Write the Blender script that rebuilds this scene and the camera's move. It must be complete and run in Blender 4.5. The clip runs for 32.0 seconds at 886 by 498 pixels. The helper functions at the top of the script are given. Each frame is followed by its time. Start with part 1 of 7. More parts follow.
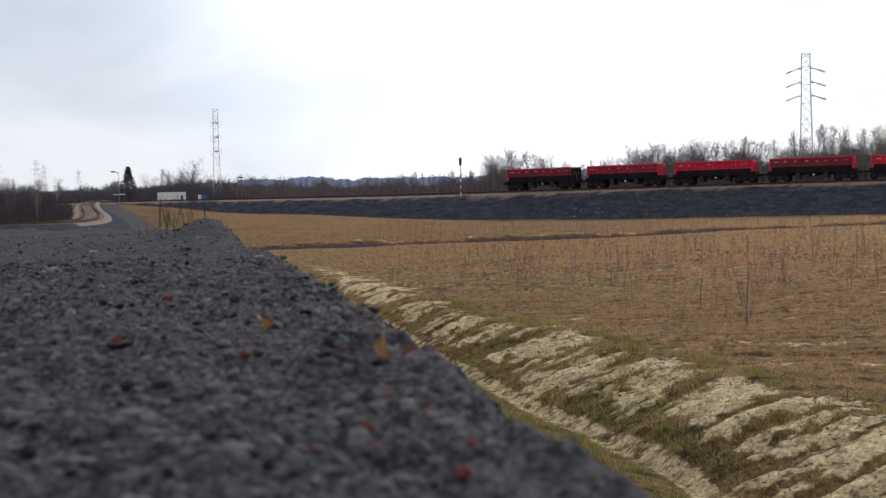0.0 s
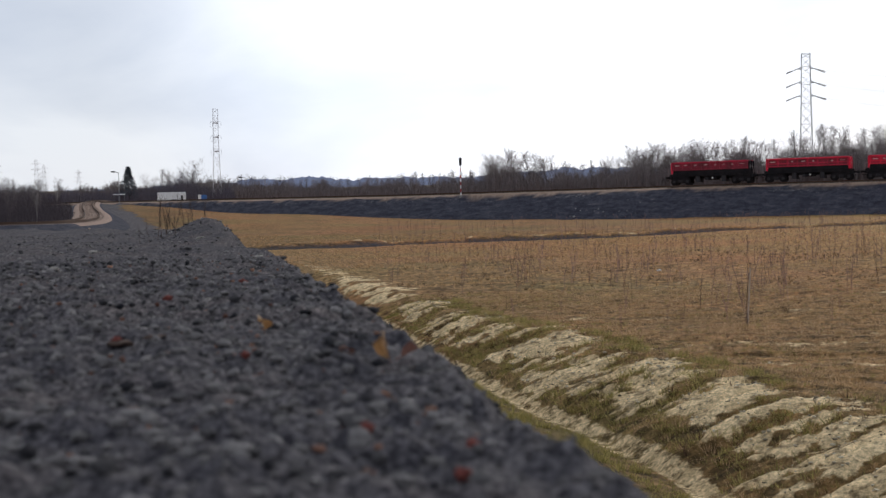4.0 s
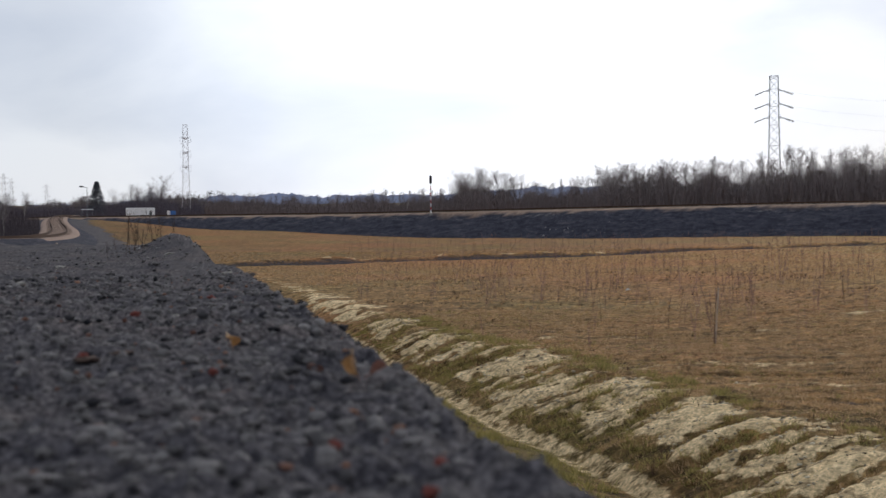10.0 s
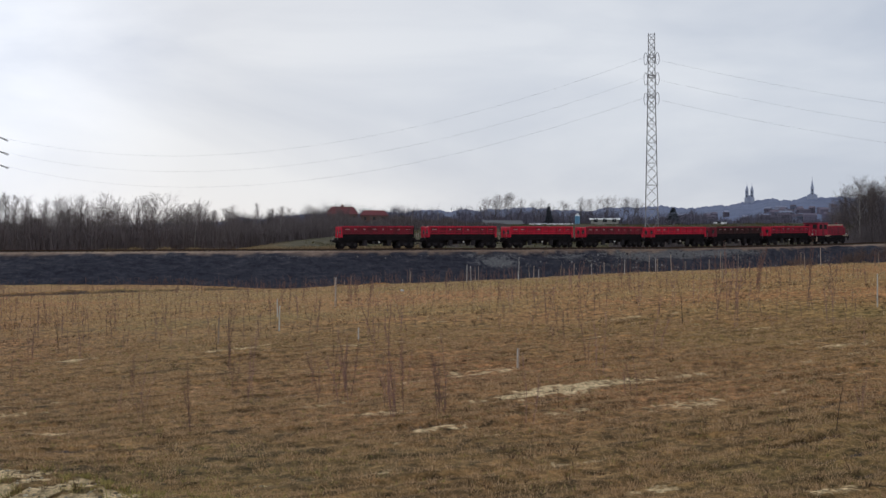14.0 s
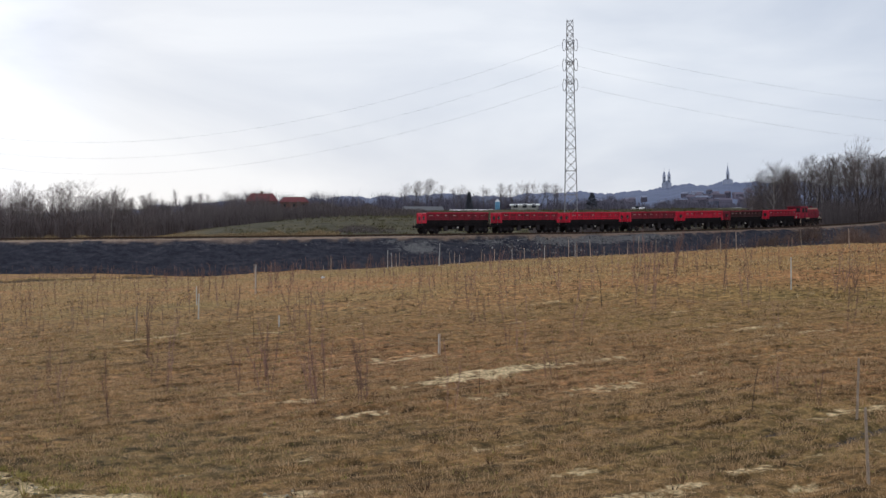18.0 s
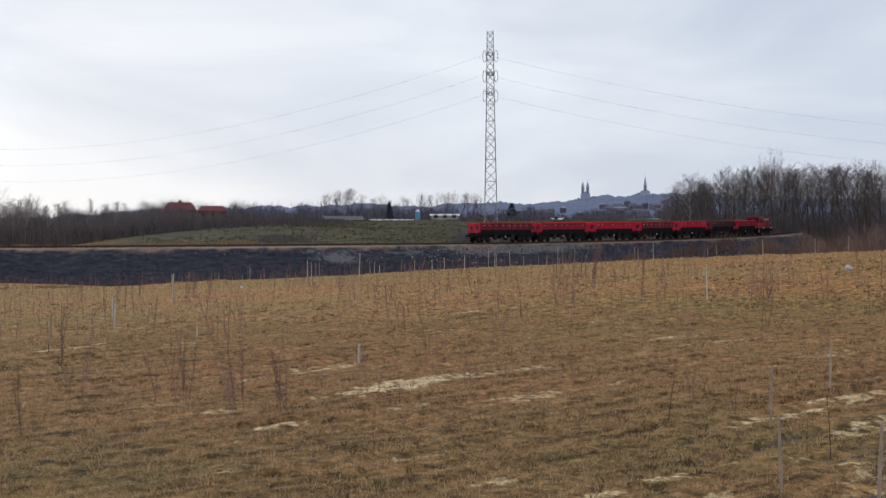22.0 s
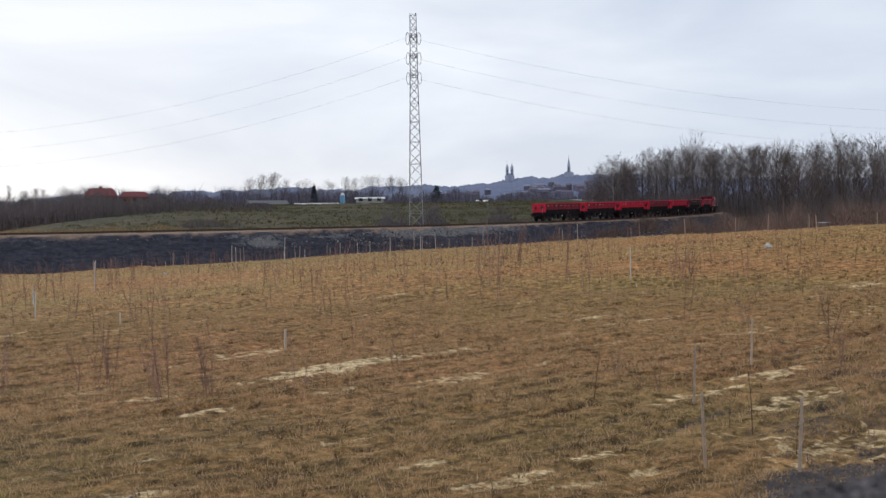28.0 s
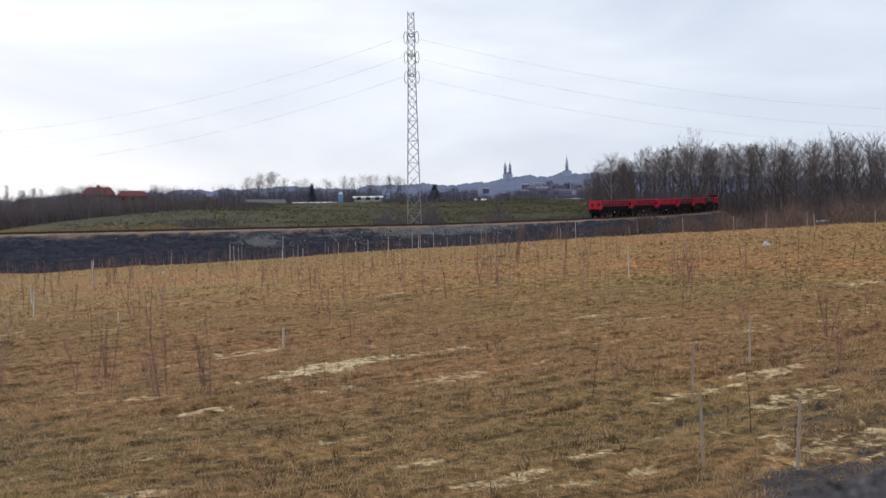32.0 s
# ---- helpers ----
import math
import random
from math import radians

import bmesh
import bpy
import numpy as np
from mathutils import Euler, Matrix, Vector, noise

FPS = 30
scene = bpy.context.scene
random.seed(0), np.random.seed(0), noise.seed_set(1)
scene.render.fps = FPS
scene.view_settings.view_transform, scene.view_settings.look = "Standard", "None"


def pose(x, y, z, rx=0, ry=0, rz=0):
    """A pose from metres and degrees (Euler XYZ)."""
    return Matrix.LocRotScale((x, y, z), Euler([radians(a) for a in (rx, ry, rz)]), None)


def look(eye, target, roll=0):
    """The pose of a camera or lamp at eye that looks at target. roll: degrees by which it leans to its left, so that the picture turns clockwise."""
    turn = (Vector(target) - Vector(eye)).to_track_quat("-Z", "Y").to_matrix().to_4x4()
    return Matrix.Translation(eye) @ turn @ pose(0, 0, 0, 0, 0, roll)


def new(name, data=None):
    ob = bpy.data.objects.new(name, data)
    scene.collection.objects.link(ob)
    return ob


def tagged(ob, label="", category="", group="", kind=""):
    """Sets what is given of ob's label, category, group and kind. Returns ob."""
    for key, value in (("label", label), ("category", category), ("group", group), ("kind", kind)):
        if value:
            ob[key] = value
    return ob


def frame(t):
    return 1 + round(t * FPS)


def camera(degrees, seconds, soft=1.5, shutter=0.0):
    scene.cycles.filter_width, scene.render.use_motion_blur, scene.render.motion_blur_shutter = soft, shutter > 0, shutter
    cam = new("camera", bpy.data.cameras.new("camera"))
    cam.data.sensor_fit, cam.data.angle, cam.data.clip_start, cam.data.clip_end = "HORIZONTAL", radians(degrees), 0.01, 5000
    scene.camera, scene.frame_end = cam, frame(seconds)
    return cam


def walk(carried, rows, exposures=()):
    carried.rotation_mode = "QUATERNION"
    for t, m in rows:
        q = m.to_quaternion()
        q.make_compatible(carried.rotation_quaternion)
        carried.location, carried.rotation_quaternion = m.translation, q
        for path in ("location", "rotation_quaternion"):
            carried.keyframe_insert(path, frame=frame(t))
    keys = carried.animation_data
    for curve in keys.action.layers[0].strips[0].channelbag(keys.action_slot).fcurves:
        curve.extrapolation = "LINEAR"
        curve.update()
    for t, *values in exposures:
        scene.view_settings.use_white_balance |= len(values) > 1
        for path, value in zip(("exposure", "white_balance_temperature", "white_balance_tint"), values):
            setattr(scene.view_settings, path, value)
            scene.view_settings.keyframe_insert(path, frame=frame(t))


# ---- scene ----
EYE = Vector((0.0, 0.0, 3.5))


def aim(yaw, pitch, roll):
    """Pose at the fixed eye: yaw clockwise from +y, pitch up, in degrees."""
    a, b = radians(yaw), radians(pitch)
    d = Vector((math.sin(a) * math.cos(b), math.cos(a) * math.cos(b), math.sin(b)))
    return look(EYE, EYE + d * 50, roll)


cam = camera(37.709, 32.0, soft=1.4, shutter=0.16)
cam.data.dof.use_dof = True
cam.data.dof.focus_distance = 34.0
cam.data.dof.aperture_fstop = 4.6
PATH = [
    (0, 0.000, -2.325, -1.237),
    (9.3, 0.000, -2.325, -1.237),
    (9.5, 0.002, -2.275, -1.291),
    (10, 1.353, -1.555, -0.736),
    (10.5, 12.916, 0.328, 0.751),
    (11, 23.093, 1.514, 2.048),
    (11.5, 25.244, 2.622, 1.216),
    (12, 26.186, 1.573, 0.275),
    (12.5, 28.032, 0.929, -0.046),
    (13, 29.915, 0.436, -0.176),
    (13.5, 33.006, 0.434, 0.048),
    (14, 35.037, 0.366, -0.019),
    (14.5, 35.388, 0.275, -0.099),
    (15, 36.424, 0.160, -0.182),
    (15.5, 37.505, -0.049, -0.350),
    (17.5, 38.448, -0.262, -0.322),
    (18, 38.533, -0.256, -0.382),
    (18.5, 39.055, -0.156, -0.310),
    (19, 39.864, 0.031, -0.124),
    (19.5, 40.775, 0.162, -0.110),
    (20, 41.284, -0.065, -0.296),
    (20.5, 41.281, 0.071, -0.313),
    (21, 41.255, 0.089, -0.205),
    (21.5, 41.689, 0.143, -0.084),
    (22, 42.060, 0.164, -0.227),
    (22.5, 42.388, 0.214, -0.105),
    (23, 43.077, 0.250, -0.015),
    (23.5, 43.661, 0.263, 0.033),
    (24, 44.335, 0.121, -0.032),
    (24.5, 44.928, -0.089, -0.246),
    (25, 45.026, -0.126, -0.344),
    (25.5, 45.294, -0.231, -0.571),
    (27.5, 45.334, -0.628, -0.967),
    (28, 45.338, -0.627, -0.929),
    (28.5, 45.337, -0.629, -0.949),
    (29, 45.341, -0.704, -0.948),
    (29.5, 45.373, -0.801, -0.875),
    (30, 45.367, -0.786, -1.013),
    (30.5, 45.386, -0.668, -0.931),
    (31, 45.411, -0.666, -0.928),
    (31.5, 45.414, -0.634, -0.971),
    (32, 45.419, -0.681, -1.001),
]
EXPO = [(0.0, 0.17), (3.0, 0.15), (6.0, 0.08), (9.5, 0.08), (11.0, -0.06), (13.0, -0.11), (15.5, 0.0), (19.0, 0.15), (22.0, 0.13), (25.0, 0.14), (28.0, 0.25), (32.0, 0.31)]
walk(cam, [(t, aim(a, b, c)) for t, a, b, c in PATH], EXPO)

# ---- daylight: overcast, the sun hidden behind thin cloud ----
SUN_AZ, SUN_EL = 20.0, 24.0
world = bpy.data.worlds.new("overcast_sky")
scene.world = world
world.use_nodes = True
wn, wl = world.node_tree.nodes, world.node_tree.links
wn.clear()
w_out = wn.new("ShaderNodeOutputWorld")
w_bg = wn.new("ShaderNodeBackground")
w_sky = wn.new("ShaderNodeTexSky")
w_sky.sky_type, w_sky.sun_disc = "NISHITA", False
w_sky.sun_elevation, w_sky.sun_rotation = radians(SUN_EL), radians(SUN_AZ)
w_co = wn.new("ShaderNodeTexCoord")
w_map = wn.new("ShaderNodeMapping")
w_map.inputs["Scale"].default_value = (1.0, 1.0, 3.2)
w_n1 = wn.new("ShaderNodeTexNoise")
w_n1.inputs["Scale"].default_value, w_n1.inputs["Detail"].default_value, w_n1.inputs["Roughness"].default_value = 3.1, 7.0, 0.5
w_n1.inputs["Distortion"].default_value = 0.4
w_ramp = wn.new("ShaderNodeValToRGB")
w_ramp.color_ramp.elements[0].position, w_ramp.color_ramp.elements[0].color = 0.36, (0.655, 0.722, 0.855, 1)
w_ramp.color_ramp.elements[1].position, w_ramp.color_ramp.elements[1].color = 0.62, (0.89, 0.94, 1.03, 1)
# thin cloud glows where the sun stands behind it
w_dot = wn.new("ShaderNodeVectorMath")
w_dot.operation = "DOT_PRODUCT"
w_dot.inputs[1].default_value = (math.sin(radians(5.0)) * math.cos(radians(9.0)), math.cos(radians(5.0)) * math.cos(radians(9.0)), math.sin(radians(9.0)))
w_glow = wn.new("ShaderNodeMapRange")
w_glow.interpolation_type = "SMOOTHSTEP"
w_glow.inputs["From Min"].default_value, w_glow.inputs["From Max"].default_value = 0.935, 1.0
w_glow.inputs["To Min"].default_value, w_glow.inputs["To Max"].default_value = 0.875, 1.30
w_mul = wn.new("ShaderNodeVectorMath")
w_mul.operation = "SCALE"
w_scl = wn.new("ShaderNodeVectorMath")
w_scl.operation = "SCALE"
w_scl.inputs["Scale"].default_value = 0.06
w_mix = wn.new("ShaderNodeMix")
w_mix.data_type = "RGBA"
w_mix.inputs["Factor"].default_value = 0.88
wl.new(w_co.outputs["Generated"], w_map.inputs["Vector"])
wl.new(w_map.outputs["Vector"], w_n1.inputs["Vector"])
wl.new(w_n1.outputs["Fac"], w_ramp.inputs["Fac"])
wl.new(w_co.outputs["Generated"], w_dot.inputs[0])
wl.new(w_dot.outputs["Value"], w_glow.inputs["Value"])
wl.new(w_ramp.outputs["Color"], w_mul.inputs[0])
wl.new(w_glow.outputs["Result"], w_mul.inputs["Scale"])
wl.new(w_sky.outputs["Color"], w_scl.inputs[0])
wl.new(w_scl.outputs["Vector"], w_mix.inputs["A"])
wl.new(w_mul.outputs["Vector"], w_mix.inputs["B"])
# heavy cloud overhead: the sky darkens away from the horizon
w_sep = wn.new("ShaderNodeSeparateXYZ")
w_hi = wn.new("ShaderNodeMapRange")
w_hi.interpolation_type = "SMOOTHSTEP"
w_hi.inputs["From Min"].default_value, w_hi.inputs["From Max"].default_value = 0.10, 0.62
w_hi.inputs["To Min"].default_value, w_hi.inputs["To Max"].default_value = 1.0, 0.66
w_top = wn.new("ShaderNodeVectorMath")
w_top.operation = "SCALE"
wl.new(w_co.outputs["Generated"], w_sep.inputs["Vector"])
wl.new(w_sep.outputs["Z"], w_hi.inputs["Value"])
wl.new(w_mix.outputs["Result"], w_top.inputs[0])
wl.new(w_hi.outputs["Result"], w_top.inputs["Scale"])
wl.new(w_top.outputs["Vector"], w_bg.inputs["Color"])
w_bg.inputs["Strength"].default_value = 1.0
wl.new(w_bg.outputs["Background"], w_out.inputs["Surface"])

sun = new("sun", bpy.data.lights.new("sun", "SUN"))
sun.data.energy, sun.data.angle, sun.data.color = 1.1, radians(12), (1.0, 0.95, 0.88)
sun_dir = Vector((math.sin(radians(SUN_AZ)) * math.cos(radians(SUN_EL)), math.cos(radians(SUN_AZ)) * math.cos(radians(SUN_EL)), math.sin(radians(SUN_EL))))
sun.matrix_world = look(sun_dir * 300, (0, 0, 0))


# ---- materials ----
def nodes_of(name, rough=0.85, metal=0.0):
    m = bpy.data.materials.new(name)
    m.use_nodes = True
    n, l = m.node_tree.nodes, m.node_tree.links
    b = n["Principled BSDF"]
    b.inputs["Roughness"].default_value, b.inputs["Metallic"].default_value = rough, metal
    if rough > 0.8:
        b.inputs["Specular IOR Level"].default_value = 0.08
    return m, n, l, b


def noise_node(n, l, scale, detail=4.0, rough=0.55, vec=None):
    t = n.new("ShaderNodeTexNoise")
    t.inputs["Scale"].default_value, t.inputs["Detail"].default_value, t.inputs["Roughness"].default_value = scale, detail, rough
    if vec is not None:
        l.new(vec, t.inputs["Vector"])
    return t


def ramp_node(n, l, fac, stops):
    r = n.new("ShaderNodeValToRGB")
    e = r.color_ramp.elements
    while len(e) < len(stops):
        e.new(0.5)
    for el, (pos, col) in zip(e, stops):
        el.position, el.color = pos, (*col, 1)
    l.new(fac, r.inputs["Fac"])
    return r


def mix_node(n, l, fac, a, b, blend="MIX"):
    m = n.new("ShaderNodeMix")
    m.data_type, m.blend_type = "RGBA", blend
    for sock, v in ((m.inputs["Factor"], fac), (m.inputs["A"], a), (m.inputs["B"], b)):
        if isinstance(v, (int, float)):
            sock.default_value = v
        elif isinstance(v, tuple):
            sock.default_value = (*v, 1)
        else:
            l.new(v, sock)
    return m.outputs["Result"]


def bump_node(n, l, b, height, strength=0.5, dist=0.02):
    k = n.new("ShaderNodeBump")
    k.inputs["Strength"].default_value, k.inputs["Distance"].default_value = strength, dist
    l.new(height, k.inputs["Height"])
    l.new(k.outputs["Normal"], b.inputs["Normal"])


def worn(name, col, dirt, scale=1.5, amount=0.5, rough=0.7, metal=0.0, fine=12.0, bump=0.15, vary=0.0):
    """A surface of one colour with dirt at two scales."""
    m, n, l, b = nodes_of(name, rough, metal)
    co = n.new("ShaderNodeTexCoord").outputs["Object"]
    a, f = noise_node(n, l, scale, 5, 0.6, co), noise_node(n, l, scale * fine, 3, 0.6, co)
    r = ramp_node(n, l, a.outputs["Fac"], [(0.35, (0, 0, 0)), (0.75, (1, 1, 1))])
    f2 = ramp_node(n, l, f.outputs["Fac"], [(0.3, (0.72, 0.72, 0.72)), (0.7, (1.15, 1.15, 1.15))])
    k = n.new("ShaderNodeMath")
    k.operation = "MULTIPLY"
    k.inputs[1].default_value = amount
    l.new(r.outputs["Color"], k.inputs[0])
    c = mix_node(n, l, k.outputs[0], col, dirt)
    c = mix_node(n, l, 1.0, c, f2.outputs["Color"], "MULTIPLY")
    if vary:
        o = n.new("ShaderNodeObjectInfo")
        v = ramp_node(n, l, o.outputs["Random"], [(0, (1 - vary,) * 3), (1, (1 + vary,) * 3)])
        c = mix_node(n, l, 1.0, c, v.outputs["Color"], "MULTIPLY")
    l.new(c, b.inputs["Base Color"])
    if bump:
        bump_node(n, l, b, f.outputs["Fac"], bump, 0.02)
    return m


M = {}
M["steel_dark"] = worn("dark_sooty_steel", (0.018, 0.017, 0.020), (0.042, 0.036, 0.037), 1.2, 0.7, 0.88, 0.0)
M["wheel"] = worn("wheel_steel", (0.018, 0.017, 0.019), (0.045, 0.038, 0.037), 2.0, 0.6, 0.85, 0.0)
M["dusty_steel"] = worn("dust_grey_steel", (0.060, 0.055, 0.060), (0.030, 0.027, 0.030), 1.6, 0.6, 0.85, 0.0)
M["cream"] = worn("cream_band_paint", (0.62, 0.48, 0.34), (0.4, 0.28, 0.2), 1.5, 0.5, 0.6)
M["rail"] = worn("rusty_rail_steel", (0.10, 0.062, 0.045), (0.05, 0.033, 0.027), 3.0, 0.6, 0.85, 0.0)
M["sleeper"] = worn("weathered_sleeper", (0.09, 0.075, 0.06), (0.2, 0.17, 0.14), 2.0, 0.5, 0.95)
M["dusty_sleeper"] = worn("dusty_sleeper", (0.34, 0.255, 0.205), (0.20, 0.155, 0.13), 2.0, 0.5, 0.95)
M["ballast"] = worn("pale_rusty_ballast", (0.42, 0.30, 0.24), (0.22, 0.165, 0.135), 0.9, 0.7, 0.95, 0.0, 9.0, 0.6)
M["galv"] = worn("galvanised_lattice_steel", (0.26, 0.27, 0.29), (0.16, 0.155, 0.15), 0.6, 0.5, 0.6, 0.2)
# paler copies of the lattice steel, sun and haze put into the colour
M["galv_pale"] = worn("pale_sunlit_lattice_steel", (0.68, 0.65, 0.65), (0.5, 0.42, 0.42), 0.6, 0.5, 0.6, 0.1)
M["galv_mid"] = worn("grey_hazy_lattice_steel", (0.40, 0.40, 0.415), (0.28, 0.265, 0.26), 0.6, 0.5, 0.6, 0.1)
M["insulator"] = worn("brown_porcelain", (0.09, 0.07, 0.06), (0.14, 0.12, 0.1), 2, 0.5, 0.35)
M["wire"] = worn("aluminium_conductor", (0.46, 0.47, 0.50), (0.38, 0.38, 0.41), 1, 0.4, 0.5, 0.4, bump=0)
M["white_paint"] = worn("dull_white_paint", (0.90, 0.91, 0.92), (0.72, 0.71, 0.69), 0.8, 0.45, 0.7)
M["blue_paint"] = worn("blue_plastic", (0.05, 0.17, 0.48), (0.06, 0.10, 0.2), 0.8, 0.4, 0.5)
M["lightblue"] = worn("light_blue_steel", (0.16, 0.42, 0.66), (0.3, 0.42, 0.5), 0.8, 0.4, 0.5)
M["black_paint"] = worn("black_paint", (0.012, 0.012, 0.013), (0.03, 0.03, 0.03), 2, 0.5, 0.5)
M["red_paint"] = worn("red_band_paint", (0.50, 0.035, 0.03), (0.25, 0.05, 0.04), 2, 0.5, 0.55)
M["handrail"] = worn("faded_pink_white_paint", (0.40, 0.30, 0.29), (0.2, 0.12, 0.12), 2.0, 0.5, 0.7)
M["wood"] = worn("grey_weathered_wood", (0.60, 0.48, 0.38), (0.34, 0.25, 0.19), 4, 0.6, 0.9, vary=0.3)
M["stem"] = worn("dry_brown_stem", (0.36, 0.225, 0.19), (0.23, 0.145, 0.125), 5, 0.6, 0.9, vary=0.35, bump=0)
M["stem_dark"] = worn("dead_weed_stem", (0.11, 0.075, 0.06), (0.06, 0.045, 0.04), 5, 0.6, 0.9, bump=0)
M["bark"] = worn("dark_grey_bark", (0.165, 0.14, 0.134), (0.095, 0.083, 0.08), 1.5, 0.6, 0.95, vary=0.3)
M["birch"] = worn("pale_birch_bark", (0.50, 0.47, 0.43), (0.12, 0.10, 0.09), 1.6, 0.8, 0.9)
M["twig"] = worn("bare_twigs", (0.245, 0.205, 0.20), (0.16, 0.137, 0.134), 0.4, 0.7, 0.95, vary=0.35, bump=0)
M["brush"] = worn("brown_winter_brush", (0.205, 0.170, 0.168), (0.132, 0.112, 0.114), 0.15, 0.8, 0.95, bump=0)
M["woodbrush"] = worn("dark_wood_undergrowth", (0.225, 0.192, 0.192), (0.145, 0.127, 0.13), 0.15, 0.8, 0.95, bump=0)
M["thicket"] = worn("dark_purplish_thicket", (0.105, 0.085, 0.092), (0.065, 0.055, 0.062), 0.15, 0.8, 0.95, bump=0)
# bluish haze put into the colour of the wood behind the huts
M["duskbrush"] = worn("hazy_bluish_wood", (0.14, 0.125, 0.15), (0.09, 0.083, 0.105), 0.15, 0.8, 0.95, bump=0)
M["redbrush"] = worn("reddish_winter_shrub", (0.25, 0.175, 0.145), (0.16, 0.118, 0.10), 0.4, 0.7, 0.95, bump=0)
M["conifer"] = worn("dark_conifer_needles", (0.115, 0.125, 0.145), (0.07, 0.078, 0.095), 0.5, 0.6, 0.95, bump=0)
M["concrete"] = worn("grey_concrete", (0.33, 0.32, 0.30), (0.2, 0.19, 0.18), 1, 0.5, 0.9)
M["roof_red"] = worn("red_roof_tile", (0.28, 0.095, 0.10), (0.21, 0.085, 0.095), 0.3, 0.5, 0.85)
M["roof_grey"] = worn("grey_sheet_roof", (0.42, 0.44, 0.46), (0.26, 0.27, 0.28), 0.3, 0.5, 0.6)
M["roof_slate"] = worn("dark_sheet_roof", (0.13, 0.14, 0.16), (0.09, 0.09, 0.10), 0.3, 0.5, 0.7)
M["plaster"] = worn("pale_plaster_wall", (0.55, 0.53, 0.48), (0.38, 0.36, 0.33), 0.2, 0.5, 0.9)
M["brick"] = worn("dull_brick_wall", (0.24, 0.14, 0.115), (0.16, 0.11, 0.095), 0.2, 0.5, 0.9)
# far town and scrub: pale bluish haze is put into these colours
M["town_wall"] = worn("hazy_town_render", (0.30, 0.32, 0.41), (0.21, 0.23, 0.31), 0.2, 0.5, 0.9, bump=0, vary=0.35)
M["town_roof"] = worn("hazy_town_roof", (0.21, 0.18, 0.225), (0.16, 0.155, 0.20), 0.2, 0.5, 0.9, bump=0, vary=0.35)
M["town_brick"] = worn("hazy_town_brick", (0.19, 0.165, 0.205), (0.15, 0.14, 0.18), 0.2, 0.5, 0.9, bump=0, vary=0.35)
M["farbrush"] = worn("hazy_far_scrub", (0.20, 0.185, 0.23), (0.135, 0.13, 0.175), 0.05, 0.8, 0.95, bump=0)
M["white_stake"] = worn("white_painted_stake", (0.74, 0.73, 0.7), (0.5, 0.47, 0.43), 4, 0.5, 0.8)
M["glass_dark"] = worn("dark_window_glass", (0.03, 0.035, 0.04), (0.05, 0.05, 0.05), 1, 0.3, 0.15, bump=0)
# church brick lightened and blued for haze
M["stone_far"] = worn("hazy_church_brick", (0.55, 0.58, 0.68), (0.46, 0.49, 0.60), 0.05, 0.5, 0.95, bump=0)
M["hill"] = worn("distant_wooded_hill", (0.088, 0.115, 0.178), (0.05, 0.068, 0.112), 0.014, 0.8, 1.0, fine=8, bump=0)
# air light over the far backdrop, put into its blue base and glow
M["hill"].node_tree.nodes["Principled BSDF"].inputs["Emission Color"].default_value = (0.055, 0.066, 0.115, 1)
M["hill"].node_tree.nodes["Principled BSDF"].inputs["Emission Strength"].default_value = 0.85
M["leaf"] = worn("dry_beech_leaf", (0.62, 0.42, 0.22), (0.30, 0.17, 0.09), 30, 0.5, 0.7)
M["brickbit"] = worn("red_brick_fragment", (0.20, 0.055, 0.045), (0.09, 0.045, 0.04), 40, 0.5, 0.9)
M["palestone"] = worn("pale_stone", (0.34, 0.32, 0.29), (0.2, 0.185, 0.165), 40, 0.5, 0.9)
M["litter"] = worn("white_litter", (0.72, 0.74, 0.76), (0.5, 0.5, 0.5), 6, 0.4, 0.6)


def wagon_paint(name, col, dirt, amount):
    m, n, l, b = nodes_of(name, 0.6)
    co = n.new("ShaderNodeTexCoord").outputs["Object"]
    big, fine = noise_node(n, l, 0.7, 6, 0.65, co), noise_node(n, l, 9, 4, 0.6, co)
    mp = n.new("ShaderNodeMapping")
    mp.inputs["Scale"].default_value = (5.0, 5.0, 0.5)
    l.new(co, mp.inputs["Vector"])
    runs = noise_node(n, l, 1.2, 4, 0.6, mp.outputs["Vector"])
    r = ramp_node(n, l, big.outputs["Fac"], [(0.5 - amount * 0.4, (0, 0, 0)), (0.95 - amount * 0.5, (1, 1, 1))])
    r2 = ramp_node(n, l, runs.outputs["Fac"], [(0.45, (0, 0, 0)), (0.75, (0.7, 0.7, 0.7))])
    c = mix_node(n, l, r.outputs["Color"], col, dirt)
    c = mix_node(n, l, r2.outputs["Color"], c, dirt)
    f2 = ramp_node(n, l, fine.outputs["Fac"], [(0.3, (0.8, 0.8, 0.8)), (0.7, (1.1, 1.1, 1.1))])
    l.new(mix_node(n, l, 1.0, c, f2.outputs["Color"], "MULTIPLY"), b.inputs["Base Color"])
    bump_node(n, l, b, fine.outputs["Fac"], 0.15, 0.02)
    return m


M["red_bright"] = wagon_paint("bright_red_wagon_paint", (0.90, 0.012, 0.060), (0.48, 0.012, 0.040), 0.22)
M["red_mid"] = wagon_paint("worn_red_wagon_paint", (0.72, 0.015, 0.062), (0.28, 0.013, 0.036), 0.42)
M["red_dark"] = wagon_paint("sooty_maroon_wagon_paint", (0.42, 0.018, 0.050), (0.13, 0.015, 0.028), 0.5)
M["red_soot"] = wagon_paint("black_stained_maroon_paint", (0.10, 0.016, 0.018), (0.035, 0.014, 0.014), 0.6)


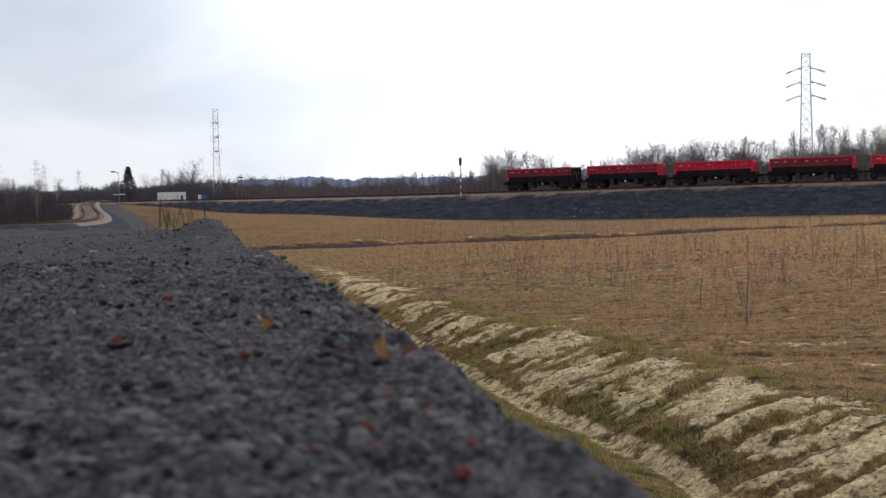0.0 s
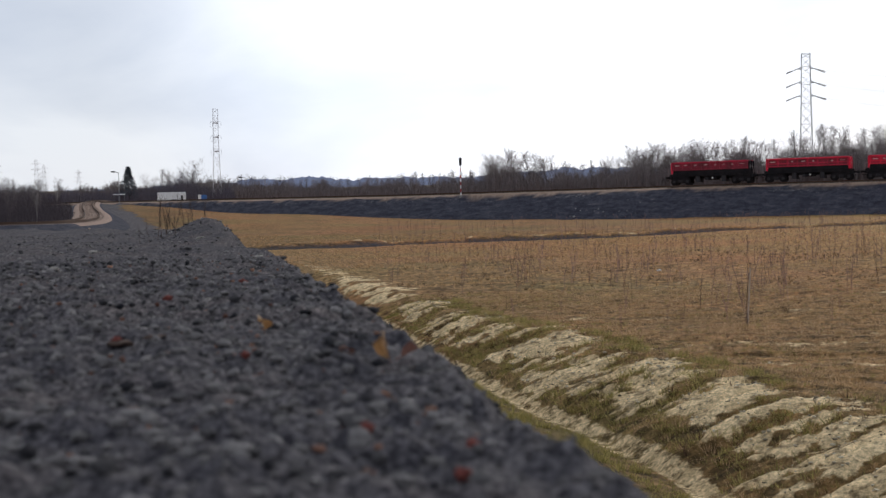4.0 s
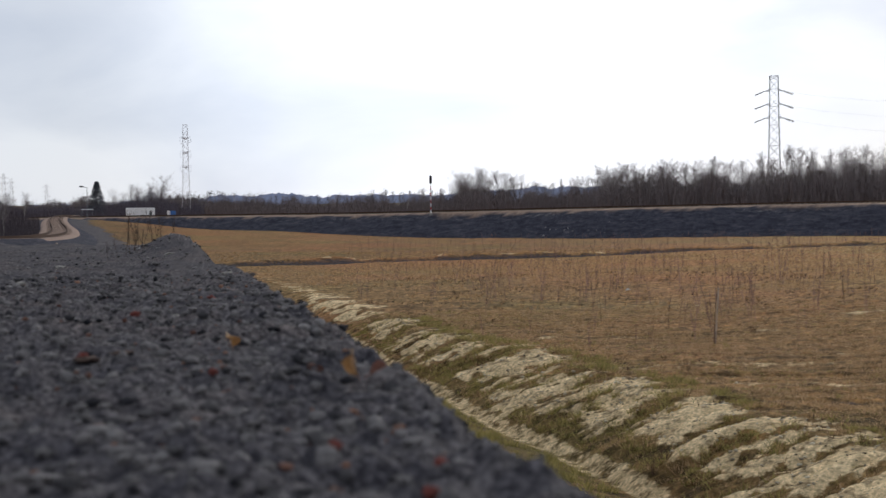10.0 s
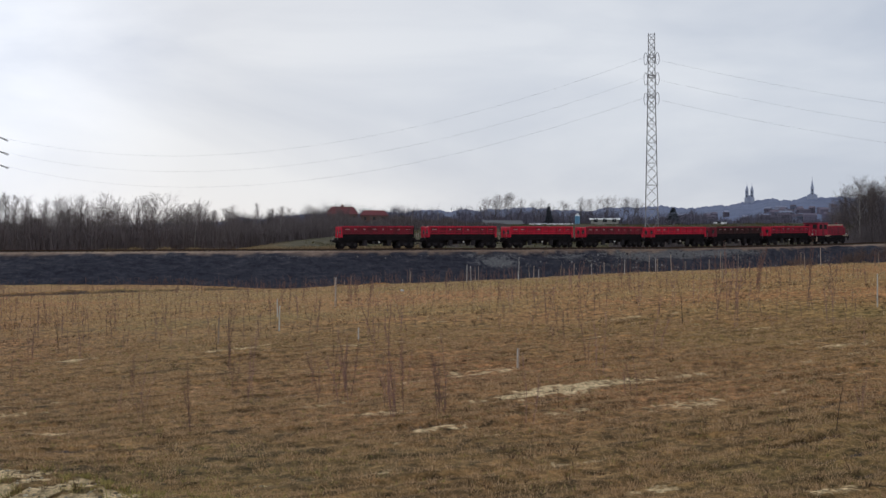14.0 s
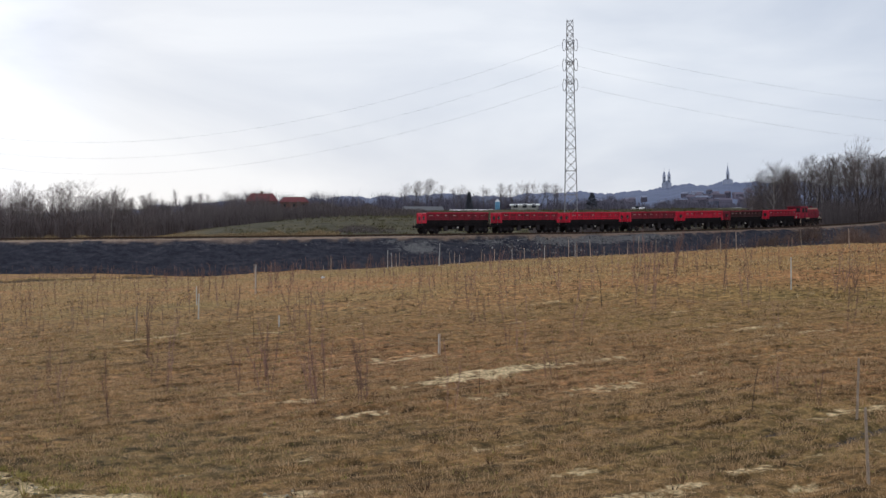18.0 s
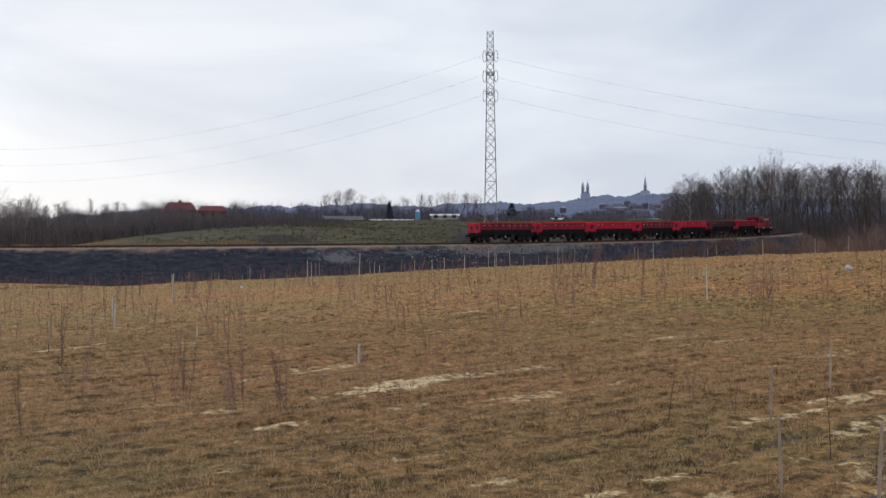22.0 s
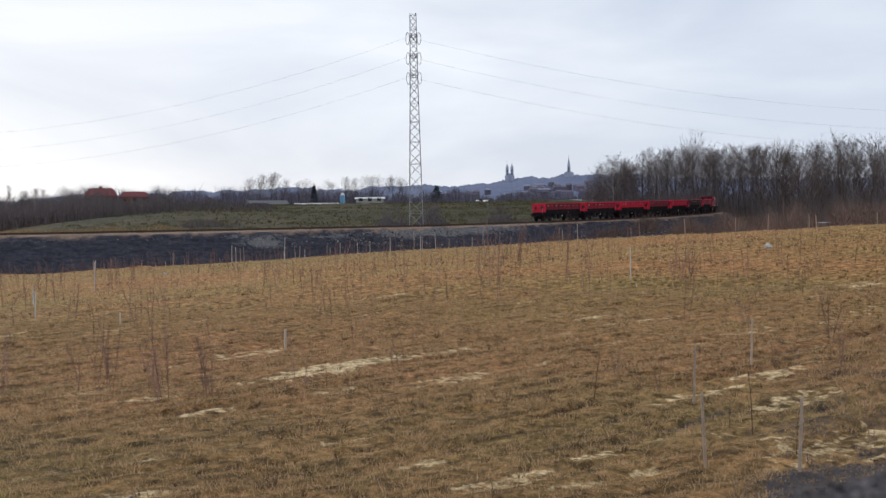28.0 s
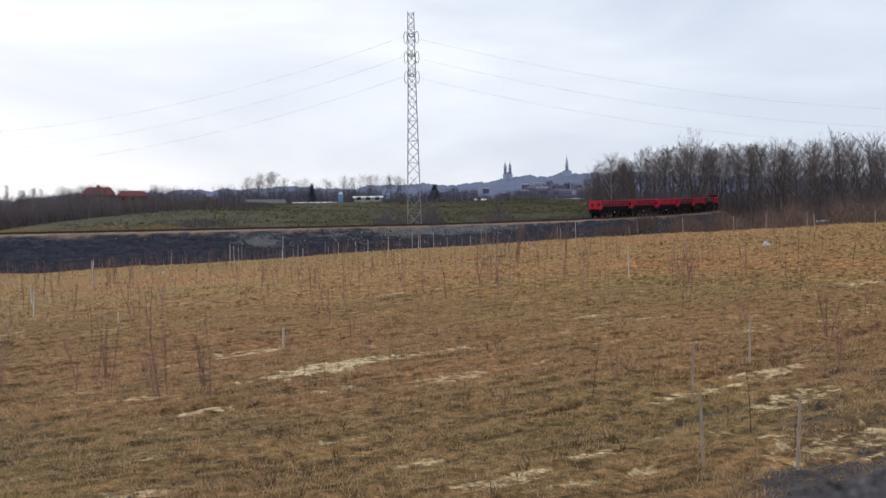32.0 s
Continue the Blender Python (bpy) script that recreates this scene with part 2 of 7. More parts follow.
def ragged_edge(n, l, cover, grain, fray=1.6, soft=0.13):
    """A cover's share broken up by the grain, so that its rim frays."""
    a = n.new("ShaderNodeMath")
    a.operation = "MULTIPLY_ADD"
    a.inputs[1].default_value, a.inputs[2].default_value = fray, -fray / 2
    l.new(grain, a.inputs[0])
    s = n.new("ShaderNodeMath")
    l.new(cover, s.inputs[0])
    l.new(a.outputs[0], s.inputs[1])
    r = n.new("ShaderNodeMapRange")
    r.interpolation_type = "SMOOTHSTEP"
    r.inputs["From Min"].default_value, r.inputs["From Max"].default_value = 0.49 - soft, 0.49 + soft
    l.new(s.outputs[0], r.inputs["Value"])
    return r.outputs["Result"]


def ground_material():
    """Straw-coloured mown grass, black slag, eroded sand and pale ballast, by the cover of each stretch."""
    m, n, l, b = nodes_of("ground_cover", 0.95)
    co = n.new("ShaderNodeTexCoord").outputs["Object"]
    at = n.new("ShaderNodeAttribute")
    at.attribute_name = "cover"
    sp = n.new("ShaderNodeSeparateColor")
    l.new(at.outputs["Color"], sp.inputs["Color"])
    n_big, n_mid, n_fine = noise_node(n, l, 0.06, 5, 0.6, co), noise_node(n, l, 2.1, 5, 0.68, co), noise_node(n, l, 14, 4, 0.7, co)
    g = ramp_node(n, l, n_mid.outputs["Fac"], [(0.28, (0.115, 0.080, 0.042)), (0.45, (0.245, 0.153, 0.076)), (0.58, (0.315, 0.198, 0.100)), (0.75, (0.43, 0.284, 0.155))])
    g2 = ramp_node(n, l, n_big.outputs["Fac"], [(0.36, (1.12, 0.97, 0.95)), (0.64, (0.88, 1.02, 0.88))])
    gr = mix_node(n, l, 1.0, g.outputs["Color"], g2.outputs["Color"], "MULTIPLY")
    gf = ramp_node(n, l, n_fine.outputs["Fac"], [(0.3, (0.44, 0.44, 0.40)), (0.7, (1.5, 1.45, 1.4))])
    gr = mix_node(n, l, 1.0, gr, gf.outputs["Color"], "MULTIPLY")
    # lit tops and shaded gaps of the clumps, put in as noise
    n_cl = noise_node(n, l, 4.2, 3, 0.55, co)
    cl = ramp_node(n, l, n_cl.outputs["Fac"], [(0.36, (0.52, 0.53, 0.49)), (0.5, (1.02, 1.02, 1.0)), (0.64, (1.34, 1.31, 1.24))])
    gr = mix_node(n, l, 0.85, gr, cl.outputs["Color"], "MULTIPLY")
    # darker gaps along the mown rows
    mp = n.new("ShaderNodeMapping")
    mp.inputs["Rotation"].default_value = (0, 0, 0.12)
    l.new(co, mp.inputs["Vector"])
    mp2 = n.new("ShaderNodeMapping")
    mp2.inputs["Scale"].default_value = (0.5, 2.6, 1.0)
    l.new(mp.outputs["Vector"], mp2.inputs["Vector"])
    n_row = noise_node(n, l, 1.15, 5, 0.62, mp2.outputs["Vector"])
    rw = ramp_node(n, l, n_row.outputs["Fac"], [(0.34, (0.42, 0.40, 0.38)), (0.46, (0.90, 0.89, 0.88)), (0.68, (1.38, 1.33, 1.30))])
    # clods in the washed sand
    n_fib = noise_node(n, l, 3.4, 6, 0.72, co)
    # sward lightened away from the ditch, for the grazing view of bright tips
    thick = n.new("ShaderNodeMath")
    thick.operation = "MULTIPLY"
    thick.inputs[1].default_value = 0.68
    l.new(at.outputs["Alpha"], thick.inputs[0])
    # redder sward towards the west, paler towards the east
    sx = n.new("ShaderNodeSeparateXYZ")
    l.new(co, sx.inputs[0])
    ex = n.new("ShaderNodeMapRange")
    ex.inputs["From Min"].default_value, ex.inputs["From Max"].default_value = 14.0, 38.0
    l.new(sx.outputs["X"], ex.inputs["Value"])
    sward = mix_node(n, l, ex.outputs["Result"], (1.46, 1.14, 0.90), (1.52, 1.43, 1.20))
    rwf = mix_node(n, l, thick.outputs[0], rw.outputs["Color"], sward)
    gr = mix_node(n, l, 1.0, gr, rwf, "MULTIPLY")
    # black slag with grey and rusty grains
    s1, s2 = noise_node(n, l, 55, 3, 0.7, co), noise_node(n, l, 1.1, 6, 0.7, co)
    sl = ramp_node(n, l, s1.outputs["Fac"], [(0.32, (0.019, 0.018, 0.021)), (0.5, (0.080, 0.076, 0.081)), (0.68, (0.20, 0.188, 0.19))])
    sl2 = ramp_node(n, l, s2.outputs["Fac"], [(0.3, (0.68, 0.68, 0.76)), (0.5, (1.0, 0.98, 1.0)), (0.7, (1.38, 1.22, 1.15))])
    slag = mix_node(n, l, 1.0, sl.outputs["Color"], sl2.outputs["Color"], "MULTIPLY")
    # sand
    sd = ramp_node(n, l, n_mid.outputs["Fac"], [(0.3, (0.43, 0.335, 0.198)), (0.65, (0.70, 0.585, 0.385))])
    sand = mix_node(n, l, 1.0, sd.outputs["Color"], gf.outputs["Color"], "MULTIPLY")
    fb = ramp_node(n, l, n_fib.outputs["Fac"], [(0.38, (0.5, 0.46, 0.42)), (0.5, (1.3, 1.24, 1.16))])
    sand = mix_node(n, l, 1.0, sand, fb.outputs["Color"], "MULTIPLY")
    # green meadow
    gm = ramp_node(n, l, n_big.outputs["Fac"], [(0.3, (0.047, 0.050, 0.028)), (0.7, (0.084, 0.077, 0.045))])
    gq = ramp_node(n, l, n_mid.outputs["Fac"], [(0.3, (0.5, 0.5, 0.5)), (0.5, (0.95, 1.0, 0.9)), (0.72, (1.55, 1.4, 1.3))])
    gm = mix_node(n, l, 1.0, gm.outputs["Color"], gq.outputs["Color"], "MULTIPLY")
    gm = mix_node(n, l, 1.0, gm, gf.outputs["Color"], "MULTIPLY")
    n_pat = noise_node(n, l, 0.13, 7, 0.7, co)
    gp = ramp_node(n, l, n_pat.outputs["Fac"], [(0.36, (0.36, 0.38, 0.36)), (0.5, (0.85, 0.82, 0.8)), (0.66, (1.5, 1.25, 1.1))])
    gm = mix_node(n, l, 1.0, gm, gp.outputs["Color"], "MULTIPLY")
    c = mix_node(n, l, sp.outputs["Blue"], gr, gm)
    c = mix_node(n, l, ragged_edge(n, l, sp.outputs["Green"], n_fib.outputs["Fac"], 2.3, 0.22), c, sand)
    c = mix_node(n, l, ragged_edge(n, l, sp.outputs["Red"], n_fine.outputs["Fac"]), c, slag)
    l.new(c, b.inputs["Base Color"])
    bump_node(n, l, b, n_fine.outputs["Fac"], 0.6, 0.05)
    return m


M["ground"] = ground_material()


def bank_material():
    """Dark blue-grey mine waste of the railway bank, with grey rubble streaks and a pale rusty shoulder."""
    m, n, l, b = nodes_of("mine_waste_bank", 0.95)
    co = n.new("ShaderNodeTexCoord").outputs["Object"]
    f, v = noise_node(n, l, 1.7, 5, 0.75, co), noise_node(n, l, 9, 3, 0.7, co)
    mp = n.new("ShaderNodeMapping")
    mp.inputs["Scale"].default_value = (0.55, 0.55, 2.4)
    l.new(co, mp.inputs["Vector"])
    a = noise_node(n, l, 1.0, 7, 0.66, mp.outputs["Vector"])
    base = ramp_node(n, l, a.outputs["Fac"], [(0.34, (0.040, 0.042, 0.056)), (0.5, (0.060, 0.061, 0.080)), (0.6, (0.078, 0.078, 0.096)), (0.72, (0.125, 0.120, 0.130))])
    g = ramp_node(n, l, f.outputs["Fac"], [(0.3, (0.64, 0.64, 0.66)), (0.52, (1, 1, 1)), (0.72, (1.45, 1.40, 1.36))])
    c = mix_node(n, l, 1.0, base.outputs["Color"], g.outputs["Color"], "MULTIPLY")
    sk = ramp_node(n, l, v.outputs["Fac"], [(0.3, (0.70, 0.70, 0.72)), (0.55, (1.05, 1.05, 1.05)), (0.7, (1.6, 1.56, 1.52))])
    c = mix_node(n, l, 1.0, c, sk.outputs["Color"], "MULTIPLY")
    at = n.new("ShaderNodeAttribute")
    at.attribute_name = "cover"
    sp = n.new("ShaderNodeSeparateColor")
    l.new(at.outputs["Color"], sp.inputs["Color"])
    rub = ramp_node(n, l, v.outputs["Fac"], [(0.34, (0.06, 0.06, 0.068)), (0.5, (0.19, 0.188, 0.19)), (0.66, (0.42, 0.41, 0.40))])
    c = mix_node(n, l, ragged_edge(n, l, sp.outputs["Green"], f.outputs["Fac"], 1.8, 0.2), c, rub.outputs["Color"])
    pal = ramp_node(n, l, f.outputs["Fac"], [(0.3, (0.24, 0.16, 0.115)), (0.7, (0.48, 0.36, 0.28))])
    c = mix_node(n, l, sp.outputs["Red"], c, pal.outputs["Color"])
    l.new(c, b.inputs["Base Color"])
    bump_node(n, l, b, v.outputs["Fac"], 0.8, 0.15)
    return m


M["bank"] = bank_material()


def tuft_material(name, lo, hi, blade=False):
    m, n, l, b = nodes_of(name, 0.9)
    ge = n.new("ShaderNodeNewGeometry")
    r = ramp_node(n, l, ge.outputs["Random Per Island"], [(0.0, lo), (1.0, hi)])
    l.new(r.outputs["Color"], b.inputs["Base Color"])
    if blade:
        # thin dry blades let part of the light through
        t = n.new("ShaderNodeBsdfTranslucent")
        x = n.new("ShaderNodeMixShader")
        x.inputs["Fac"].default_value = 0.45
        l.new(r.outputs["Color"], t.inputs["Color"])
        l.new(b.outputs["BSDF"], x.inputs[1])
        l.new(t.outputs["BSDF"], x.inputs[2])
        l.new(x.outputs["Shader"], n["Material Output"].inputs["Surface"])
    return m


M["straw"] = tuft_material("straw_grass", (0.22, 0.145, 0.074), (0.80, 0.555, 0.33), True)
M["straw_red"] = tuft_material("reddish_straw_grass", (0.21, 0.128, 0.060), (0.74, 0.475, 0.25), True)
M["straw_pale"] = tuft_material("pale_weathered_grass", (0.24, 0.172, 0.084), (0.80, 0.60, 0.345), True)
M["rank"] = tuft_material("rank_dull_grass", (0.13, 0.095, 0.055), (0.40, 0.30, 0.175), True)
M["green"] = tuft_material("green_winter_grass", (0.19, 0.175, 0.055), (0.52, 0.43, 0.17), True)
M["weed"] = tuft_material("dead_dark_weeds", (0.055, 0.035, 0.025), (0.16, 0.10, 0.065), True)
M["meadow_tuft"] = tuft_material("rank_meadow_grass", (0.045, 0.05, 0.024), (0.17, 0.145, 0.075), True)
M["gravel"] = tuft_material("black_slag_gravel", (0.018, 0.018, 0.022), (0.24, 0.225, 0.22))
M["rust_grit"] = tuft_material("rusty_slag_grit", (0.085, 0.04, 0.032), (0.30, 0.16, 0.11))
M["sand_clod"] = tuft_material("pale_sand_clods", (0.13, 0.10, 0.065), (0.74, 0.65, 0.48))
M["rubble"] = tuft_material("grey_rubble", (0.06, 0.06, 0.065), (0.40, 0.39, 0.38))


# ---- building helpers ----
def part(name, data, material, parent=None, label=""):
    """Links a bmesh or mesh as one object, under a thing or a part."""
    if isinstance(data, bmesh.types.BMesh):
        me = bpy.data.meshes.new(name)
        data.to_mesh(me)
        data.free()
    else:
        me = data
    if not me.materials:
        me.materials.append(M[material])
    ob = new(name, me)
    if parent is not None:
        ob.parent = parent
    return tagged(ob, label)


def thing(name, m, label, category, group=""):
    ob = new(name)
    ob.empty_display_size = 0.2
    ob.matrix_world = m
    return tagged(ob, label, category, group)


def raw(name, verts, faces, smooth=False):
    """A mesh from arrays; faces all of one corner count."""
    verts, faces = np.asarray(verts, np.float32), np.asarray(faces, np.int32)
    me = bpy.data.meshes.new(name)
    k = faces.shape[1]
    me.vertices.add(len(verts))
    me.vertices.foreach_set("co", verts.ravel())
    me.loops.add(faces.size)
    me.loops.foreach_set("vertex_index", faces.ravel())
    me.polygons.add(len(faces))
    me.polygons.foreach_set("loop_start", np.arange(0, faces.size, k, dtype=np.int32))
    me.polygons.foreach_set("use_smooth", np.full(len(faces), smooth, dtype=bool))
    me.update(calc_edges=True)
    me.validate()
    return me


def box(bm, x0, x1, y0, y1, z0, z1, bevel=0.0):
    r = bmesh.ops.create_cube(bm, size=1.0, matrix=Matrix.Translation(((x0 + x1) / 2, (y0 + y1) / 2, (z0 + z1) / 2)) @ Matrix.Diagonal((x1 - x0, y1 - y0, z1 - z0, 1)))
    if bevel:
        bmesh.ops.bevel(bm, geom=list({e for v in r["verts"] for e in v.link_edges}), offset=bevel, segments=1, affect="EDGES")
    return bm


def bar(bm, a, b, r, sides=6, r2=None):
    """A round or polygonal bar from a to b."""
    a, b = Vector(a), Vector(b)
    d = b - a
    bmesh.ops.create_cone(bm, cap_ends=True, segments=sides, radius1=r, radius2=r if r2 is None else r2, depth=d.length, matrix=Matrix.Translation((a + b) / 2) @ d.to_track_quat("Z", "Y").to_matrix().to_4x4())
    return bm


def smooth01(a, b, x):
    t = np.clip((x - a) / (b - a), 0, 1)
    return t * t * (3 - 2 * t)


def hash_noise(x, y, seed=0):
    """Smooth value noise over arrays, about -1 to 1."""
    xi, yi = np.floor(x), np.floor(y)
    xf, yf = x - xi, y - yi
    u, v = xf * xf * (3 - 2 * xf), yf * yf * (3 - 2 * yf)

    def h(i, j):
        s = np.sin(i * 127.1 + j * 311.7 + seed * 74.7) * 43758.5453
        return s - np.floor(s)

    return 2 * ((h(xi, yi) * (1 - u) + h(xi + 1, yi) * u) * (1 - v) + (h(xi, yi + 1) * (1 - u) + h(xi + 1, yi + 1) * u) * v) - 1


def fbm(x, y, seed=0, octaves=4):
    s, a = 0, 1.0
    for k in range(octaves):
        s, a, x, y = s + a * hash_noise(x, y, seed + k), a * 0.5, x * 2.03 + 7.1, y * 2.03 + 3.3
    return s


# ---- the line of the railway: metres along it from the last buffer's first place ----
CURV = [-3.94, -4.0, -3.31, -3.14, -5.19, -4.27, -4.2]
S_LINE = np.arange(-330.0, 420.0, 1.0)
_k = np.interp(S_LINE, -20 + 45.0 * np.arange(7), CURV) / 1000
_k[S_LINE < -30] = -0.0006
_k[S_LINE > 320] = 0.0
_i0 = int(np.argmin(abs(S_LINE)))
_h = np.concatenate([[0], np.cumsum((_k[1:] + _k[:-1]) / 2)])
H_LINE = _h - _h[_i0 - 20] + 2.238
X_LINE = np.concatenate([[0], np.cumsum(np.sin(H_LINE[1:]))])
Y_LINE = np.concatenate([[0], np.cumsum(np.cos(H_LINE[1:]))])
X_LINE += 9.334 - X_LINE[_i0]
Y_LINE += 189.05 - Y_LINE[_i0]
Z_LINE = 3.5 + np.interp(S_LINE, [-330, -20, 42, 88, 143, 178, 212, 270, 330], [0.55, 0.40, 0.91, 1.18, 1.58, 2.21, 3.0, 4.5, 5.6])


def on_line(s, side=0.0):
    """The place s metres along the line and side metres to the right of travel, and its heading."""
    x, y, h = np.interp(s, S_LINE, X_LINE), np.interp(s, S_LINE, Y_LINE), np.interp(s, S_LINE, H_LINE)
    return x + side * np.cos(h), y - side * np.sin(h), np.interp(s, S_LINE, Z_LINE), h


AZ_LINE = np.degrees(np.arctan2(X_LINE, Y_LINE))
D_LINE = np.hypot(X_LINE, Y_LINE)
_up = (S_LINE < 262) & (S_LINE > -300)


def line_dist(az):
    return np.interp(az, AZ_LINE[_up], D_LINE[_up], left=360, right=335)


def berm_edge(y):
    return 0.505 + 2.4 * smooth01(1.14, 0.84, y) * smooth01(-9, -2, y) - 0.08 * smooth01(4, 7, y) - 0.22 * smooth01(8, 13, y) - 0.18 * smooth01(14, 20, y) - 0.175 * y + 0.03 * hash_noise(y * 0.9, y * 0 + 3.3, 5) * smooth01(0.5, 4, y) - 0.5 * np.clip(y - 29, 0, 18) - 0.1 * np.clip(y - 47, 0, 300)


def ditch_x(y):
    return 8.1 - 0.24 * y + 0.12 * hash_noise(y * 0.35, y * 0, 8)


def bank_x(y):
    return 11.5 - 0.28 * y + 0.35 * hash_noise(y * 0.28, y * 0 + 9.1, 2)


BARE = [(19.1, 22.5, 2.2, 0.85), (21.7, 22.1, 1.7, 0.28), (19.9, 26.6, 1.5, 0.4), (17.9, 26.6, 0.7, 0.25), (14.1, 24.7, 0.7, 0.25), (14.7, 22.65, 0.7, 0.3),
        (14.1, 20.3, 0.8, 0.3), (19.2, 18.9, 1.3, 0.5), (20.5, 11.65, 1.4, 0.55), (20.2, 13.4, 1.7, 0.3), (17.8, 9.25, 2.0, 0.85), (15.1, 11.8, 0.7, 0.35),
        (12.6, 11.5, 0.8, 0.35), (9.4, 14.9, 0.8, 0.3), (7.4, 28.65, 2.6, 0.25), (6.6, 25.3, 0.6, 0.25), (8.2, 24.95, 1.4, 0.25),
        (14.9, 24.6, 0.8, 0.17), (14.4, 22.85, 1.1, 0.18), (20.4, 26.9, 1.6, 0.18), (16.2, 20.7, 0.7, 0.17), (16.7, 22.55, 0.6, 0.15), (17.1, 19.8, 0.7, 0.17),
(16.8, 11.7, 0.6, 0.2), (14.8, 11.65, 0.8, 0.22), (12.9, 11.6, 0.8, 0.2), (22.9, 22.05, 0.7, 0.17), (21.7, 18.4, 0.4, 0.15), (13.1, 10.6, 0.6, 0.22),
        (14.4, 10.35, 0.8, 0.22), (17.4, 10.3, 0.6, 0.2), (34.3, 17.1, 0.9, 0.25), (24.6, 19.5, 0.8, 0.17), (29.0, 17.45, 1.3, 0.2), (16.0, 9.2, 0.5, 0.2)]


def far_ditch(x, y):
    """Metres beyond the old drain that crosses the far end of the field."""
    return (y - 94.5 - 0.36 * np.minimum(x, 22) - 0.15 * np.maximum(x - 22, 0) + 1.2 * hash_noise(x * 0.06, x * 0, 31)) / 1.09


def terrain(x, y):
    """Height of the ground and its cover: slag, sand and meadow, each 0 to 1."""
    d, az = np.hypot(x, y), np.degrees(np.arctan2(x, y))
    e, dx = berm_edge(y), ditch_x(y)
    bx = np.maximum(bank_x(y), dx + 0.3)
    # berm top, sinking slowly away from the camera
    zp = 3.115 - np.interp(y, [9, 22, 46, 80], [0, 0.33, 0.43, 0.6])
    heap = np.interp(y, [11.5, 13.5, 15, 17, 20, 22, 26, 30], [0, 0.06, 0.14, 0.24, 0.385, 0.34, 0.10, 0]) * np.exp(-(((x + 1.6 + 0.249 * (y - 12)) / 0.55) ** 2))
    zp = zp + heap + 0.05 * np.exp(-(((x - e + 0.5) / 0.5) ** 2)) * smooth01(6, 14, y)
    zp = zp + 0.012 * fbm(x * 2.2, y * 2.2, 11) + 0.05 * fbm(x * 0.35, y * 0.35, 12) * smooth01(5, 25, d)
    lump = 0.028 * fbm(x * 8, y * 8, 13, 3) + 0.010 * hash_noise(x * 31, y * 31, 17)
    zp = zp + lump * smooth01(42, 14, d) * (1 - 0.75 * smooth01(0.6, 1.2, x) * (y < 2))
    low = 1.25 + 2.0 * smooth01(110, 250, d)
    zp = zp + (low - zp) * smooth01(46, 53, y)
    # field: flat, with a long swell to the east
    u, w = np.clip((x - 8) / 60, 0, 1.12) ** 1.2, np.clip((130 - y) / 97, 0, 1)
    rowv = (y + 0.12 * x) * 1.05 + 0.35 * hash_noise(x * 0.3, y * 0.3, 24)
    furrow = smooth01(0.55, 0.98, np.sin(rowv * math.tau * 0.8 + 1.0)) * smooth01(-0.2, 0.35, hash_noise(x * 0.28, rowv * 0.9, 27) + 0.35 * hash_noise(x * 1.6, rowv, 28)) * smooth01(62, 40, d) * smooth01(10, 14, d)
    turf = -0.085 * furrow + 0.022 * np.sin(rowv * math.tau) + 0.012 * fbm(x * 1.9, y * 2.6, 25, 2) + 0.022 * fbm(x * 5.5, y * 6.5, 26, 2)
    zf = 0.08 + turf * smooth01(75, 40, d) + 1.6 * smooth01(3, -13, az) * smooth01(105, 215, d) + 3.45 * u * w + 0.035 * fbm(x * 0.5, y * 0.5, 21) + 0.12 * fbm(x * 0.05, y * 0.05, 22)
    zf = zf + 0.8 * np.exp(-(((az + 11.9) / 1.4) ** 2)) * smooth01(130, 215, d)
    zf = zf - 0.5 * np.exp(-(((az - 28) / 3) ** 2)) * smooth01(90, 150, d)
    over = np.clip(x - 71 - 3.0 * hash_noise(y * 0.05, y * 0, 4), 0, 400)
    zf = zf - np.minimum(over * 0.30, np.maximum(zf - 0.2, 0)) * (y > -30)
    fd = far_ditch(x, y)
    zf = zf - 0.75 * np.exp(-((fd / 0.9) ** 2)) + 0.30 * np.exp(-(((fd - 1.5) / 0.75) ** 2)) * (1 + 0.5 * hash_noise(x * 0.8, y * 0, 33))
    # ditch between berm and field
    depth = np.interp(y, [-10, 10, 35, 60, 85], [-0.8, -0.9, -0.9, -0.3, 0.0])
    slope = np.clip((x - e) / np.maximum(dx - e, 0.5), 0, 1)
    zs = zp + (depth - zp) * np.interp(slope, [0, 0.2, 0.45, 0.7, 1], [0, 0.34, 0.68, 0.91, 1]) + (0.06 * fbm(x * 1.2, y * 1.2, 41) + 0.03 * fbm(x * 6, y * 6, 43)) * np.sin(slope * np.pi)
    q = np.clip((x - dx) / np.maximum(bx - dx, 0.3), 0, 1)
    run_ = 0.85 * (y - 0.22 * x) + 0.22 * hash_noise(x * 0.8, y * 0.5, 55)
    gul = 0.22 * hash_noise(run_ * 1.3, x * 0.25, 51) + 0.52 * hash_noise(run_ * 2.9, x * 0.3, 53) + 0.48 * hash_noise(run_ * 5.8, x * 0.45, 54) + 0.34 * hash_noise(run_ * 10.5, x * 0.8, 56)
    zb = depth + (zf - depth) * (q ** 0.8) + (0.14 * gul + 0.035 * fbm(x * 4.5, y * 6, 57, 3)) * np.sin(np.pi * q) ** 0.7 * smooth01(80, 40, y)
    z = np.where(x < e, zp, np.where(x < dx, zs, np.where(x < bx, zb, zf)))
    # past the berm the ground is field, and slag flats to the west
    flat = zf + (low - zf) * smooth01(-11.2, -13.9, az) * (az > -120)
    z = z + (flat - z) * smooth01(52, 64, y)
